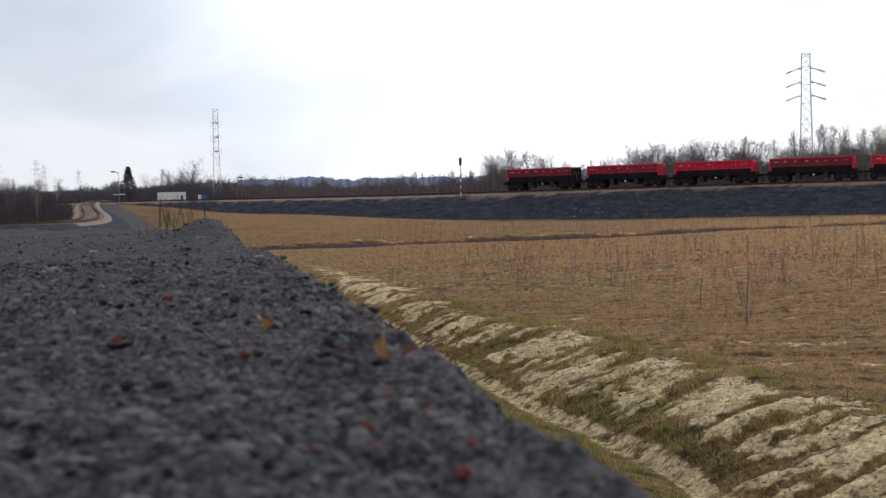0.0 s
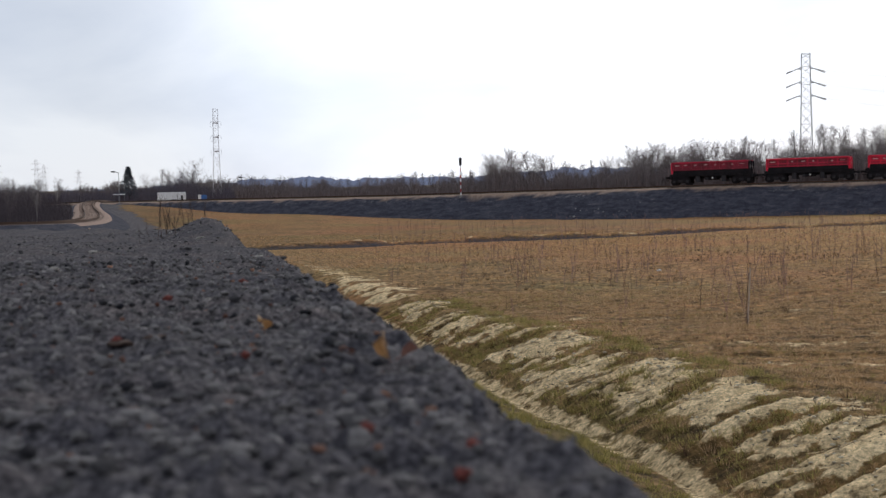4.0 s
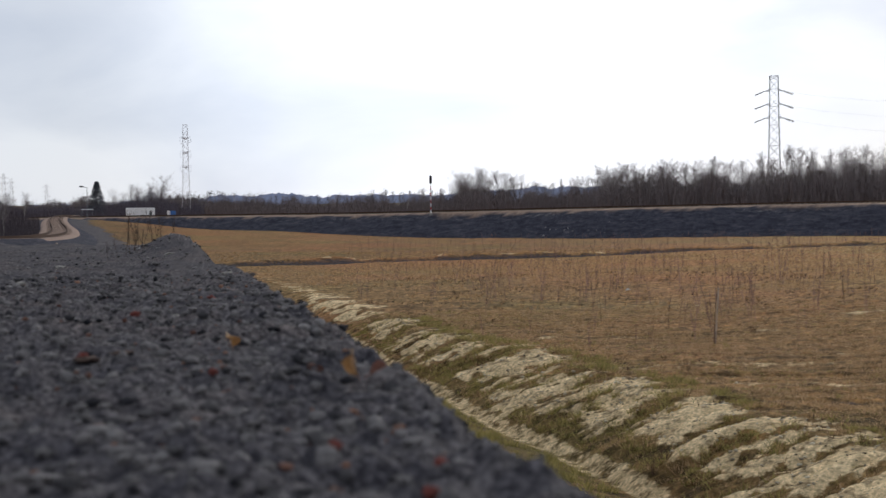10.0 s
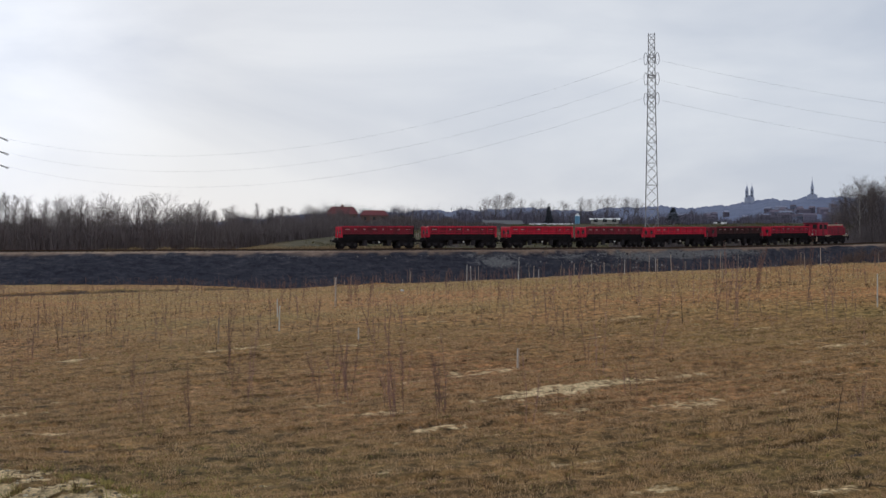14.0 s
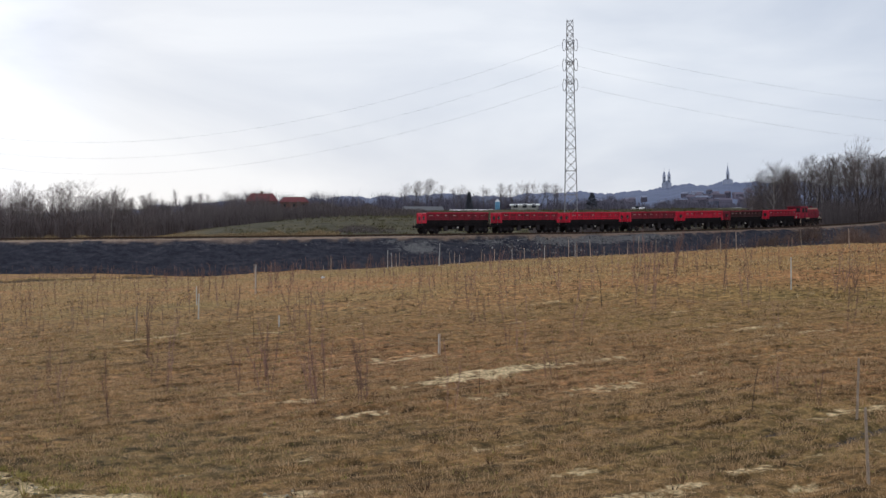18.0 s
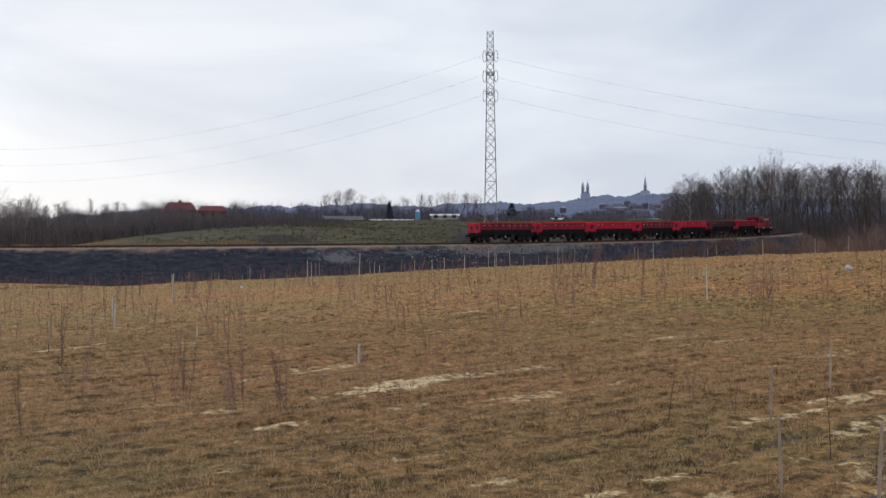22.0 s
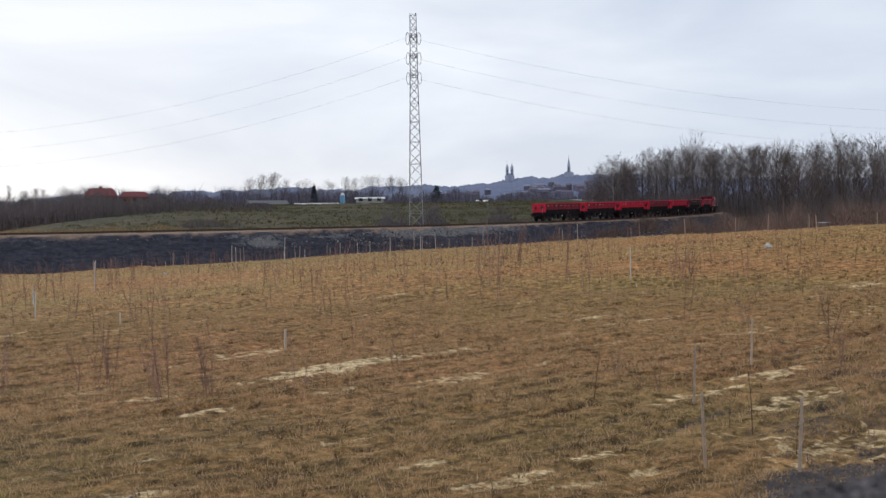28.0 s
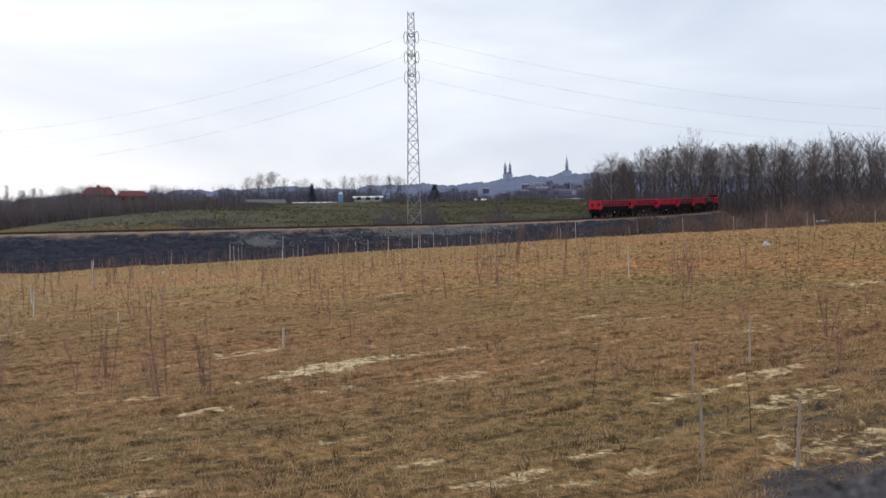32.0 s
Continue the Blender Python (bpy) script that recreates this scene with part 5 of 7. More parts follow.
brush("scrub", 9000, -9, 3, lambda az, r: line_dist(az) + r.uniform(30, 110, len(az)), lambda az: vsky(az) * 1.12, "brush", "thin leafless scrub before the far hill", 18, 0.05, 0.12)
brush("shrubs", 9000, 55.4, 72, lambda az, r: np.where(az < 57.8, r.uniform(205, 225, len(az)), r.uniform(130, 215, len(az))), lambda az: np.interp(az, [55.4, 56.2, 57, 58, 59.5, 60.9, 61.2, 62.0, 62.3, 66, 72], [0.6, 0.95, 1.1, 1.25, 1.4, 1.4, 0.75, 0.75, 1.45, 1.5, 1.5]), "redbrush", "reddish-brown shrubs before the wood", 8, 0.075, 0.28)
brush("shrubs", 5000, 50, 59, lambda az, r: line_dist(az) - r.uniform(9, 16, len(az)), lambda az: np.interp(az, [47, 51, 52.5, 53.6, 54.3, 54.8, 56, 57, 59], [0.0, 0.1, 0.35, 0.6, 1.2, 0.5, 0.7, 0.9, 1.1]), "redbrush", "reddish scrub at the foot of the bank", 9, 0.075, 0.25)
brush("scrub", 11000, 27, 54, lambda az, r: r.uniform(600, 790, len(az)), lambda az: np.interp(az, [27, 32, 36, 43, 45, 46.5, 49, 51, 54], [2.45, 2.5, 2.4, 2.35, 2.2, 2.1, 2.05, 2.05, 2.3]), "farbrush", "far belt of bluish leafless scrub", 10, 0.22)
brush("shrubs", 900, 33.6, 36.4, lambda az, r: line_dist(az) + r.uniform(30, 60, len(az)), lambda az: np.interp(az, [33.6, 34.6, 36.4], [0.6, 1.1, 0.6]), "brush", "low brown bush on the meadow", 12, 0.03)
brush("shrubs", 1000, 42.3, 45.7, lambda az, r: line_dist(az) + r.uniform(14, 32, len(az)), lambda az: np.interp(az, [42.3, 42.9, 43.2, 43.6, 44, 44.5, 45.1, 45.7], [0.3, 1.7, 0.8, 1.55, 0.4, 1.4, 1.75, 0.3]), "woodbrush", "low bare bushes at the pylon foot", 13, 0.045)
brush("shrubs", 1300, 46.9, 53, lambda az, r: line_dist(az) + r.uniform(12, 34, len(az)), lambda az: np.interp(az, [46.9, 47.5, 47.9, 48.5, 49.2, 50.6, 51.6, 53], [0.3, 1.3, 1.75, 0.9, 0.35, 0.4, 1.0, 1.7]), "woodbrush", "low bare bushes behind the line", 14, 0.045)
brush("dry_grass", 9000, 19, 34, lambda az, r: line_dist(az) + r.uniform(6, 34, len(az)), lambda az: np.interp(az, [19, 21, 24, 30, 34], [0.35, 0.5, 0.62, 0.68, 0.72]), "rank", "rank dull straw-coloured grass before the scrub", 15, 0.04)
brush("scrub", 2600, -16.5, -8.5, lambda az, r: r.uniform(420, 640, len(az)), lambda az: np.interp(az, [-16.5, -13, -8.5], [1.0, 1.1, 1.0]), "brush", "far belt of dark scrub", 11, 0.3)


# ---- distant hills and town ----
HILL_AZ = [-60, -30, -20, -12, -8, -4, 0, 5, 8, 12, 20, 28, 33, 38, 42, 46, 48, 51, 53, 58, 70, 100]
HILL_EL = [0.4, 0.4, 0.4, 0.75, 1.0, 0.95, 0.8, 1.25, 1.2, 1.0, 1.3, 1.85, 2.1, 2.2, 2.2, 2.2, 2.35, 2.75, 2.55, 2.3, 2.0, 1.0]


def hill_z(az, d):
    el = np.mean([np.interp(np.asarray(az) + o, HILL_AZ, HILL_EL) for o in (-2.4, -1.6, -0.8, 0, 0.8, 1.6, 2.4)], 0) + 0.04 * hash_noise(az * 0.9, az * 0, 2)
    k = smooth01(800, 2600, d)
    return 3.5 + d * np.tan(np.radians(el)) * k + 8 * (1 - k)


def build_hills():
    azs, rs = np.arange(-75, 115, 0.05), np.array([800, 950, 1100, 1300, 1550, 1850, 2200, 2600, 2900, 3300])
    A, R = np.meshgrid(azs, rs)
    z = hill_z(A.ravel(), R.ravel()).reshape(A.shape) - np.where(R > 2700, 60, 0)
    z = z + np.where(R > 1000, 3.0 * fbm(A * 1.3 + R * 0.01, R * 0.01, 7, 5), 0) - 3 + np.where((R > 2300) & (R < 2700), 1.5 * hash_noise(A * 4.1, A * 0, 8) + 1.6 * hash_noise(A * 17.0, A * 0, 9), 0)
    na = len(azs)
    i, j = np.arange(len(rs) - 1)[:, None] * na, np.arange(na - 1)[None, :]
    f = np.stack([i + j, i + j + 1, i + na + j + 1, i + na + j], -1).reshape(-1, 4)
    v = np.stack([(R * np.sin(np.radians(A))).ravel(), (R * np.cos(np.radians(A))).ravel(), z.ravel()], 1)
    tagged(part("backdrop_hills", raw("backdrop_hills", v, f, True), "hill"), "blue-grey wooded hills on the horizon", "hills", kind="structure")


build_hills()


def far_pose(az, d, lift=0.0, turn=0.0):
    return pose(d * math.sin(radians(az)), d * math.cos(radians(az)), float(hill_z(np.array([az]), np.array([d]))[0]) + lift, 0, 0, -az + turn)


def gable_house(m, w, dp, h, rise, wall, roof, label, category="house", group="", rows=1, hip=0.0):
    t = thing("house", m, label, category, group)
    bm = bmesh.new()
    box(bm, -w / 2, w / 2, -dp / 2, dp / 2, -9, h)
    part("wall", bm, wall, t)
    bm = bmesh.new()
    o = 0.4
    v = [bm.verts.new(p) for p in ((-w / 2 - o, -dp / 2 - o, h), (w / 2 + o, -dp / 2 - o, h), (w / 2 + o, dp / 2 + o, h), (-w / 2 - o, dp / 2 + o, h), (-w / 2 - o + hip, 0, h + rise), (w / 2 + o - hip, 0, h + rise))]
    for q in ((0, 1, 5, 4), (2, 3, 4, 5), (1, 2, 5), (3, 0, 4), (3, 2, 1, 0)):
        bm.faces.new([v[i] for i in q])
    part("roof", bm, roof, t)
    n = max(2, int(w / 3.2))
    for r in range(rows):
        for k in range(n):
            x = -w / 2 + (k + 0.5) * w / n
            bm = bmesh.new()
            box(bm, x - 0.5, x + 0.5, -dp / 2 - 0.05, -dp / 2 + 0.02, 0.9 + 3.0 * r, 2.3 + 3.0 * r)
            part("window", bm, "glass_dark", t)
    return t


town = random.Random(11)
for k in range(80):
    az = town.choice([town.uniform(33.5, 46), town.gauss(46.2, 0.7), town.gauss(50.2, 1.0)])
    d = town.uniform(1780, 2050)
    w = town.choice([7, 8, 10, 12, 17])
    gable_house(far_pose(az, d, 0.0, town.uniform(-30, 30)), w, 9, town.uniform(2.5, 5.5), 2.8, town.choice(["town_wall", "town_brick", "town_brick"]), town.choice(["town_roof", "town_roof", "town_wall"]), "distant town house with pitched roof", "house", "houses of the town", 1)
school = gable_house(at(30.6, 560, 5.0), 13, 10, 3.2, 3.4, "brick", "roof_red", "large red-roofed house among trees", hip=2.2)
bm = bmesh.new()
box(bm, -0.6, 0.6, -0.6, 0.6, 6.2, 7.5, 0.05)
part("cupola", bm, "brick", school)
gable_house(at(32.0, 565, 4.1), 12, 9, 3.0, 2.4, "brick", "roof_red", "low red-roofed annexe among trees", hip=2.0)


def church(az, d, towers, label, hh, top):
    t = thing("church", far_pose(az, d, -4), label, "church")
    bm = bmesh.new()
    box(bm, -9, 9, 0, 44, 0, hh * 0.4)
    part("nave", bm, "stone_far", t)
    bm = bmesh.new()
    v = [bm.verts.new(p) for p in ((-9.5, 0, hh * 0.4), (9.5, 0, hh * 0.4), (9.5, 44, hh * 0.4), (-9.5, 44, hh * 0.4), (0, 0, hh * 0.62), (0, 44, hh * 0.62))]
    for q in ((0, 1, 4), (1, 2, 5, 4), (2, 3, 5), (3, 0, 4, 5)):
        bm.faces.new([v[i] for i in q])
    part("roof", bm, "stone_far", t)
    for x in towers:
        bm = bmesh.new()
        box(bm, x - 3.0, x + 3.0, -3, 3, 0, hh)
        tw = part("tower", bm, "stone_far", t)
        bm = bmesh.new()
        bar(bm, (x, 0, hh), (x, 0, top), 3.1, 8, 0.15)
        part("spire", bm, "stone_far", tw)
        bm = bmesh.new()
        bar(bm, (x, 0, top - 0.5), (x, 0, top + 4), 0.25, 5)
        part("cross", bm, "stone_far", tw)
        for z in (hh * 0.55, hh * 0.8):
            bm = bmesh.new()
            box(bm, x - 0.9, x + 0.9, -3.15, -2.9, z - 2.2, z + 2.2)
            part("belfry_window", bm, "glass_dark", tw)


church(48.33, 2500, (-4.6, 4.6), "twin-towered brick church on the far hill", 25, 34)
church(50.93, 2450, (0.0,), "tall single-spired church on the far hill", 21, 37)


# ---- works buildings on the meadow ----
def flat_shed(az, d, w, dp, h, wall, roof, label, turn=0.0, lift=0.0, panes=True, rise=0.6):
    t = thing("shed", at(az, d, lift, turn), label, "shed", "works buildings on the meadow")
    bm = bmesh.new()
    box(bm, -w / 2, w / 2, -dp / 2, dp / 2, -2, h, 0.05)
    part("wall", bm, wall, t)
    bm = bmesh.new()
    v = [bm.verts.new(p) for p in ((-w / 2 - .5, -dp / 2 - .5, h), (w / 2 + .5, -dp / 2 - .5, h), (w / 2 + .5, dp / 2 + .5, h), (-w / 2 - .5, dp / 2 + .5, h), (-w / 2 - .5, 0, h + rise), (w / 2 + .5, 0, h + rise))]
    for q in ((0, 1, 5, 4), (2, 3, 4, 5), (1, 2, 5), (3, 0, 4), (3, 2, 1, 0)):
        bm.faces.new([v[i] for i in q])
    part("roof", bm, roof, t)
    for x in np.arange(-w / 2 + 1.5, w / 2 - 1, 3.0) if panes else ():
        bm = bmesh.new()
        box(bm, x - 0.7, x + 0.7, -dp / 2 - 0.05, -dp / 2 + 0.03, 0.9, 2.0)
        part("window", bm, "glass_dark", t)
    return t


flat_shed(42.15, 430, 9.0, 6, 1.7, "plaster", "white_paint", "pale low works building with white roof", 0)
flat_shed(37.65, 425, 12, 8, 0.2, "steel_dark", "roof_slate", "low dark shed with grey sheet roof", 10, panes=False, rise=1.5)
flat_shed(39.8, 440, 14, 5, 0.2, "concrete", "white_paint", "long low shed with white roof", 0, panes=False)
flat_shed(47.1, 520, 4, 3, 1.1, "white_paint", "white_paint", "small white site hut", 0)
flat_shed(50.9, 540, 10, 4, 0.7, "white_paint", "white_paint", "long low white shed behind the line", 0, panes=False)
silo = thing("silo", at(40.95, 435), "light blue steel silo with white cap", "silo")
bm = bmesh.new()
bar(bm, (0, 0, -1), (0, 0, 3.1), 0.85, 16)
part("tank", bm, "lightblue", silo)
bm = bmesh.new()
bar(bm, (0, 0, 3.1), (0, 0, 4.0), 0.85, 16, 0.25)
part("cap", bm, "white_paint", silo)

flat_shed(61.55, 232, 3.2, 2.6, 3.5, "concrete", "roof_grey", "small grey hut among shrubs", 0, panes=False, rise=0.25)

# ---- huts by the line ----
hut = thing("site_container", at(-11.75, 268, -0.25, 4), "white steel site container with dark door", "container")
bm = bmesh.new()
box(bm, -2.75, 2.75, -1.2, 1.2, 0, 2.05, 0.05)
part("body", bm, "white_paint", hut)
bm = bmesh.new()
box(bm, 1.75, 2.15, -1.24, -1.19, 0.1, 1.4, 0.01)
part("door", bm, "glass_dark", hut)
bm = bmesh.new()
box(bm, -0.1, 0.8, -1.24, -1.19, 0.2, 0.6, 0.01)
part("vent", bm, "glass_dark", hut)
wc = thing("portable_toilet", at(-10.45, 268, -0.2, 8), "blue portable toilet with white side", "toilet")
bm = bmesh.new()
box(bm, -0.3, 0.8, -0.6, 0.6, 0, 1.4, 0.05)
part("body", bm, "blue_paint", wc)
bm = bmesh.new()
box(bm, -0.78, -0.31, -0.6, 0.6, 0, 1.45, 0.03)
part("door", bm, "white_paint", wc, "white door")


def lamp_post(az, d, h):
    t = thing("street_lamp", at(az, d), "grey steel street lamp beside the huts", "street lamp", "lamps by the huts")
    bm = bmesh.new()
    bar(bm, (0, 0, 0), (0, 0, h), 0.065, 8, 0.04)
    part("pole", bm, "galv", t)
    bm = bmesh.new()
    bar(bm, (0, 0, h - 0.05), (-0.9, 0, h + 0.15), 0.05, 6)
    part("arm", bm, "galv", t)
    bm = bmesh.new()
    box(bm, -1.4, -0.6, -0.2, 0.2, h + 0.02, h + 0.28, 0.06)
    part("lamp_head", bm, "steel_dark", t)


lamp_post(-13.95, 250, 6.0)
lamp_post(-8.6, 300, 5.2)
can = thing("canopy", at(-13.95, 255), "small pale roofed shelter", "shelter")
bm = bmesh.new()
box(bm, -1.1, 1.1, -0.7, 0.7, 1.4, 1.55, 0.03)
part("roof", bm, "white_paint", can)
for x in (-0.95, 0.95):
    for y in (-0.55, 0.55):
        bm = bmesh.new()
        bar(bm, (x, y, -0.2), (x, y, 1.41), 0.04, 6)
        part("post", bm, "galv", can)

# ---- railway signal ----
sx, sy, sz, sh = on_line(-6.3, 2.3)
sig = thing("railway_signal", pose(float(sx), float(sy), float(sz) - 0.45, 0, 0, -1), "railway signal on red and white banded post", "signal")
for k in range(9):
    bm = bmesh.new()
    bar(bm, (0, 0, k * 0.5), (0, 0, k * 0.5 + 0.5), 0.075, 10)
    part("post_band", bm, ("white_paint", "red_paint")[k % 2], sig)
bm = bmesh.new()
box(bm, -0.2, 0.2, -0.14, 0.14, 4.4, 5.55, 0.05)
head = part("signal_head", bm, "black_paint", sig)
for z in (4.65, 4.98, 5.3):
    bm = bmesh.new()
    bar(bm, (0, -0.13, z), (0, -0.30, z), 0.12, 10)
    part("lamp_hood", bm, "black_paint", head)
bm = bmesh.new()
box(bm, -0.25, 0.25, -0.25, 0.25, -0.4, 0.05, 0.03)
part("foundation", bm, "concrete", sig)


# ---- power line ----
def pylon(m, h, wb, ww, wt, arms, reach, label, strain=True, loops=False, bars=1.0, steel="galv"):
    """Lattice tower: legs taper from wb to ww at the lowest arm and wt at the top."""
    t = thing("pylon", m, label, "pylon", "pylons of the power line")
    z_arm = h - arms[-1]

    def half(z):
        return np.interp(z, [0, z_arm, h], [wb, ww, wt]) / 2

    for sx_, sy_ in ((-1, -1), (1, -1), (1, 1), (-1, 1)):
        bm = bmesh.new()
        for a, b in ((-1.0, z_arm), (z_arm, h)):
            bar(bm, (sx_ * half(a), sy_ * half(a), a), (sx_ * half(b), sy_ * half(b), b), 0.065 * bars, 4)
        part("leg", bm, steel, t)
    levels = [0.0]
    while levels[-1] < h - 0.5:
        levels.append(min(h, levels[-1] + max(1.15, 1.0 * 2 * half(levels[-1]))))
    for k in range(4):
        bm = bmesh.new()
        for i, (a, b) in enumerate(zip(levels, levels[1:])):
            p = lambda s, z: Matrix.Rotation(k * math.pi / 2, 3, "Z") @ Vector((s * half(z), -half(z), z))
            bar(bm, p(-1, a), p(1, b), 0.028 * bars, 4)
            bar(bm, p(1, a), p(-1, b), 0.028 * bars, 4)
            if i % 2 == 0:
                bar(bm, p(-1, b), p(1, b), 0.03 * bars, 4)
        part("bracing", bm, steel, t)
    tips = []
    for drop in arms:
        z = h - drop
        hw = float(half(z))
        for sgn in (-1, 1):
            bm = bmesh.new()
            tip = (sgn * (hw + reach), 0, z)
            for y in (-hw, hw):
                bar(bm, (sgn * hw, y, z), tip, 0.06, 4)
                bar(bm, (sgn * hw, y, z + 0.45), tip, 0.05, 4)
            part("crossarm", bm, steel, t)
            tips.append(Vector(tip))
            if strain:
                for k in range(2):
                    bm = bmesh.new()
                    a = Vector(tip) + Vector((0, (-1) ** k * 0.2, 0))
                    b = a + Vector((sgn * 2.5, (-1) ** k * 1.1, -0.95))
                    for i in range(9):
                        p, q = a.lerp(b, i / 9), a.lerp(b, (i + 0.55) / 9)
                        bar(bm, p, q, 0.10, 8)
                    bar(bm, a, b, 0.04, 5)
                    part("insulator_string", bm, "insulator", t)
    if loops:
        for drop in arms:
            z = h - drop
            for sgn in (-1, 1):
                bm = bmesh.new()
                pts = [Vector((0.25 * math.cos(q * math.tau / 16), sgn * (0.95 + 0.3 * math.cos(q * math.tau / 16)), z - 0.3 + (0.6 + 0.4 * bars) * math.sin(q * math.tau / 16))) for q in range(17)]
                for a, b in zip(pts, pts[1:]):
                    bar(bm, a, b, 0.05 * bars, 5)
                part("jumper_loop", bm, "wire", t)
    return t, [t.matrix_world @ p for p in tips]


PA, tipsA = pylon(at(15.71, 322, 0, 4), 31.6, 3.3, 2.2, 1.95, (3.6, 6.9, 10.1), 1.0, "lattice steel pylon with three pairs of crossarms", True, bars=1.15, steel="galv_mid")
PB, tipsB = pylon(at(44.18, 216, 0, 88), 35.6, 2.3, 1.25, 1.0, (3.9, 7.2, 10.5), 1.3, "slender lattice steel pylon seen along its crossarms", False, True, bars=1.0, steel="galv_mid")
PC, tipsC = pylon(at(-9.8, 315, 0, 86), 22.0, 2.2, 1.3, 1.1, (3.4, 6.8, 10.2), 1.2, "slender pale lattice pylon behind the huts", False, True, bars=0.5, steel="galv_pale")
PD, tipsD = pylon(at(82.0, 330, 0, 60), 34.0, 2.8, 1.4, 1.1, (3.9, 7.2, 10.5), 2.6, "lattice steel pylon beyond the wood", False)
for az, d, h in ((-18.9, 900, 24), (-17.3, 1000, 27), (-17.0, 1150, 26), (-15.6, 1200, 22)):
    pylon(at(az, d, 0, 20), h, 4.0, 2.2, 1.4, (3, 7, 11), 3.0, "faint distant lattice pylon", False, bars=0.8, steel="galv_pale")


mast = bmesh.new()
bar(mast, (0, 0, -1), (0, 0, 13.5), 0.16, 8, 0.09)
mast = part("pole", mast, "galv")
mast.matrix_world = at(15.2, 318)
tagged(mast, "thin grey steel pole beside the pylon", "pole")


def wire(a, b, sag, name="power_cable"):
    c = bpy.data.curves.new(name, "CURVE")
    c.dimensions, c.bevel_depth, c.bevel_resolution = "3D", 0.011, 1
    sp = c.splines.new("POLY")
    sp.points.add(40)
    for i in range(41):
        q = i / 40
        p = a.lerp(b, q)
        p.z -= 4 * sag * q * (1 - q)
        sp.points[i].co = (*p, 1)
    c.materials.append(M["wire"])
    tagged(new(name, c), "thin aluminium power cable between pylons", "cable", "cables of the power line")


for k in (0, 2, 4):
    wire(tipsB[k], tipsA[k + 1], 9.6)
    wire(tipsB[k + 1], tipsD[k], 11.0)


# ---- siding that curves round from the thicket ----
def build_siding():
    pts = [(-27, 84, 2.15), (-22, 86, 2.2), (-18.8, 89, 2.25), (-16.7, 96, 2.12), (-15.6, 110, 2.05), (-15.15, 126, 2.1), (-15.1, 150, 2.4), (-15.25, 185, 2.75), (-15.3, 225, 3.4), (-15.15, 265, 3.9), (-14.6, 300, 4.2)]
    P = np.array([(d * math.sin(radians(a)), d * math.cos(radians(a)), z) for a, d, z in pts])
    tt = np.arange(len(P))
    q = np.linspace(0, len(P) - 1, 260)
    C = np.stack([np.interp(q, tt, P[:, k]) for k in range(3)], 1)
    for _ in range(14):
        C[1:-1] = (C[:-2] + 2 * C[1:-1] + C[2:]) / 4
    for _ in range(40):
        C[1:-1] = (C[:-2] + 2 * C[1:-1] + C[2:]) / 4
    T = np.gradient(C, axis=0)
    N = np.stack([T[:, 1], -T[:, 0], 0 * T[:, 0]], 1)
    N /= np.linalg.norm(N, axis=1)[:, None]

    def strip(name, prof, material, label, kind="", cat="", first=0, last=260):
        k = len(prof)
        v = np.concatenate([C[first:last] + N[first:last] * o + np.array([0, 0, u]) for o, u in prof]).reshape(k, -1, 3).transpose(1, 0, 2).reshape(-1, 3)
        i, j = np.arange(last - first - 1)[:, None] * k, np.arange(k - 1)[None, :]
        f = np.stack([i + j, i + j + 1, i + k + j + 1, i + k + j], -1).reshape(-1, 4)
        tagged(part(name, raw(name, v, f), material), label, cat, "rails of the siding" if cat == "rail" else "", kind)

    strip("siding_bank", [(-6.0, -2.0), (-2.9, -0.5), (-2.0, -0.2), (2.0, -0.2), (2.9, -0.5), (6.0, -2.0)], "bank", "dark slag bank under the siding", "structure", "railway bank")
    strip("siding_ballast", [(-2.4, -0.42), (-1.7, -0.05), (-1.4, 0.0), (1.4, 0.0), (1.7, -0.05), (2.4, -0.42)], "ballast", "pale rusty ballast under the siding", "structure", "ballast", 78)
    strip("siding_ballast", [(-2.4, -0.42), (-1.7, -0.05), (-1.4, 0.0), (1.4, 0.0), (1.7, -0.05), (2.4, -0.42)], "bank", "dark ballast under the siding", "structure", "ballast", 0, 79)
    for o in (-0.75, 0.75):
        strip("rail", [(o - 0.07, 0.02), (o - 0.04, 0.05), (o - 0.04, 0.2), (o + 0.04, 0.2), (o + 0.04, 0.05), (o + 0.07, 0.02)], "rail", "rusty rail of the curving siding", "", "rail")
    L = np.concatenate([[0], np.cumsum(np.linalg.norm(np.diff(C, axis=0), axis=1))])
    v, f = [], []
    for s in np.arange(0, L[-1], 0.65):
        c = np.array([np.interp(s, L, C[:, k]) for k in range(3)])
        n = np.array([np.interp(s, L, N[:, k]) for k in range(3)])
        n /= np.linalg.norm(n)
        e = np.array([-n[1], n[0], 0]) * 0.12
        b = len(v)
        for up in (-0.08, 0.004):
            v += [c - n * 1.25 - e + (0, 0, up), c - n * 1.25 + e + (0, 0, up), c + n * 1.25 + e + (0, 0, up), c + n * 1.25 - e + (0, 0, up)]
        f += [(b + p, b + q_, b + r, b + t_) for p, q_, r, t_ in ((4, 5, 6, 7), (0, 1, 5, 4), (1, 2, 6, 5), (2, 3, 7, 6), (3, 0, 4, 7))]
    tagged(part("sleepers", raw("sleepers", v, f), "dusty_sleeper"), "weathered sleepers of the siding", "sleepers", kind="stuff")


build_siding()


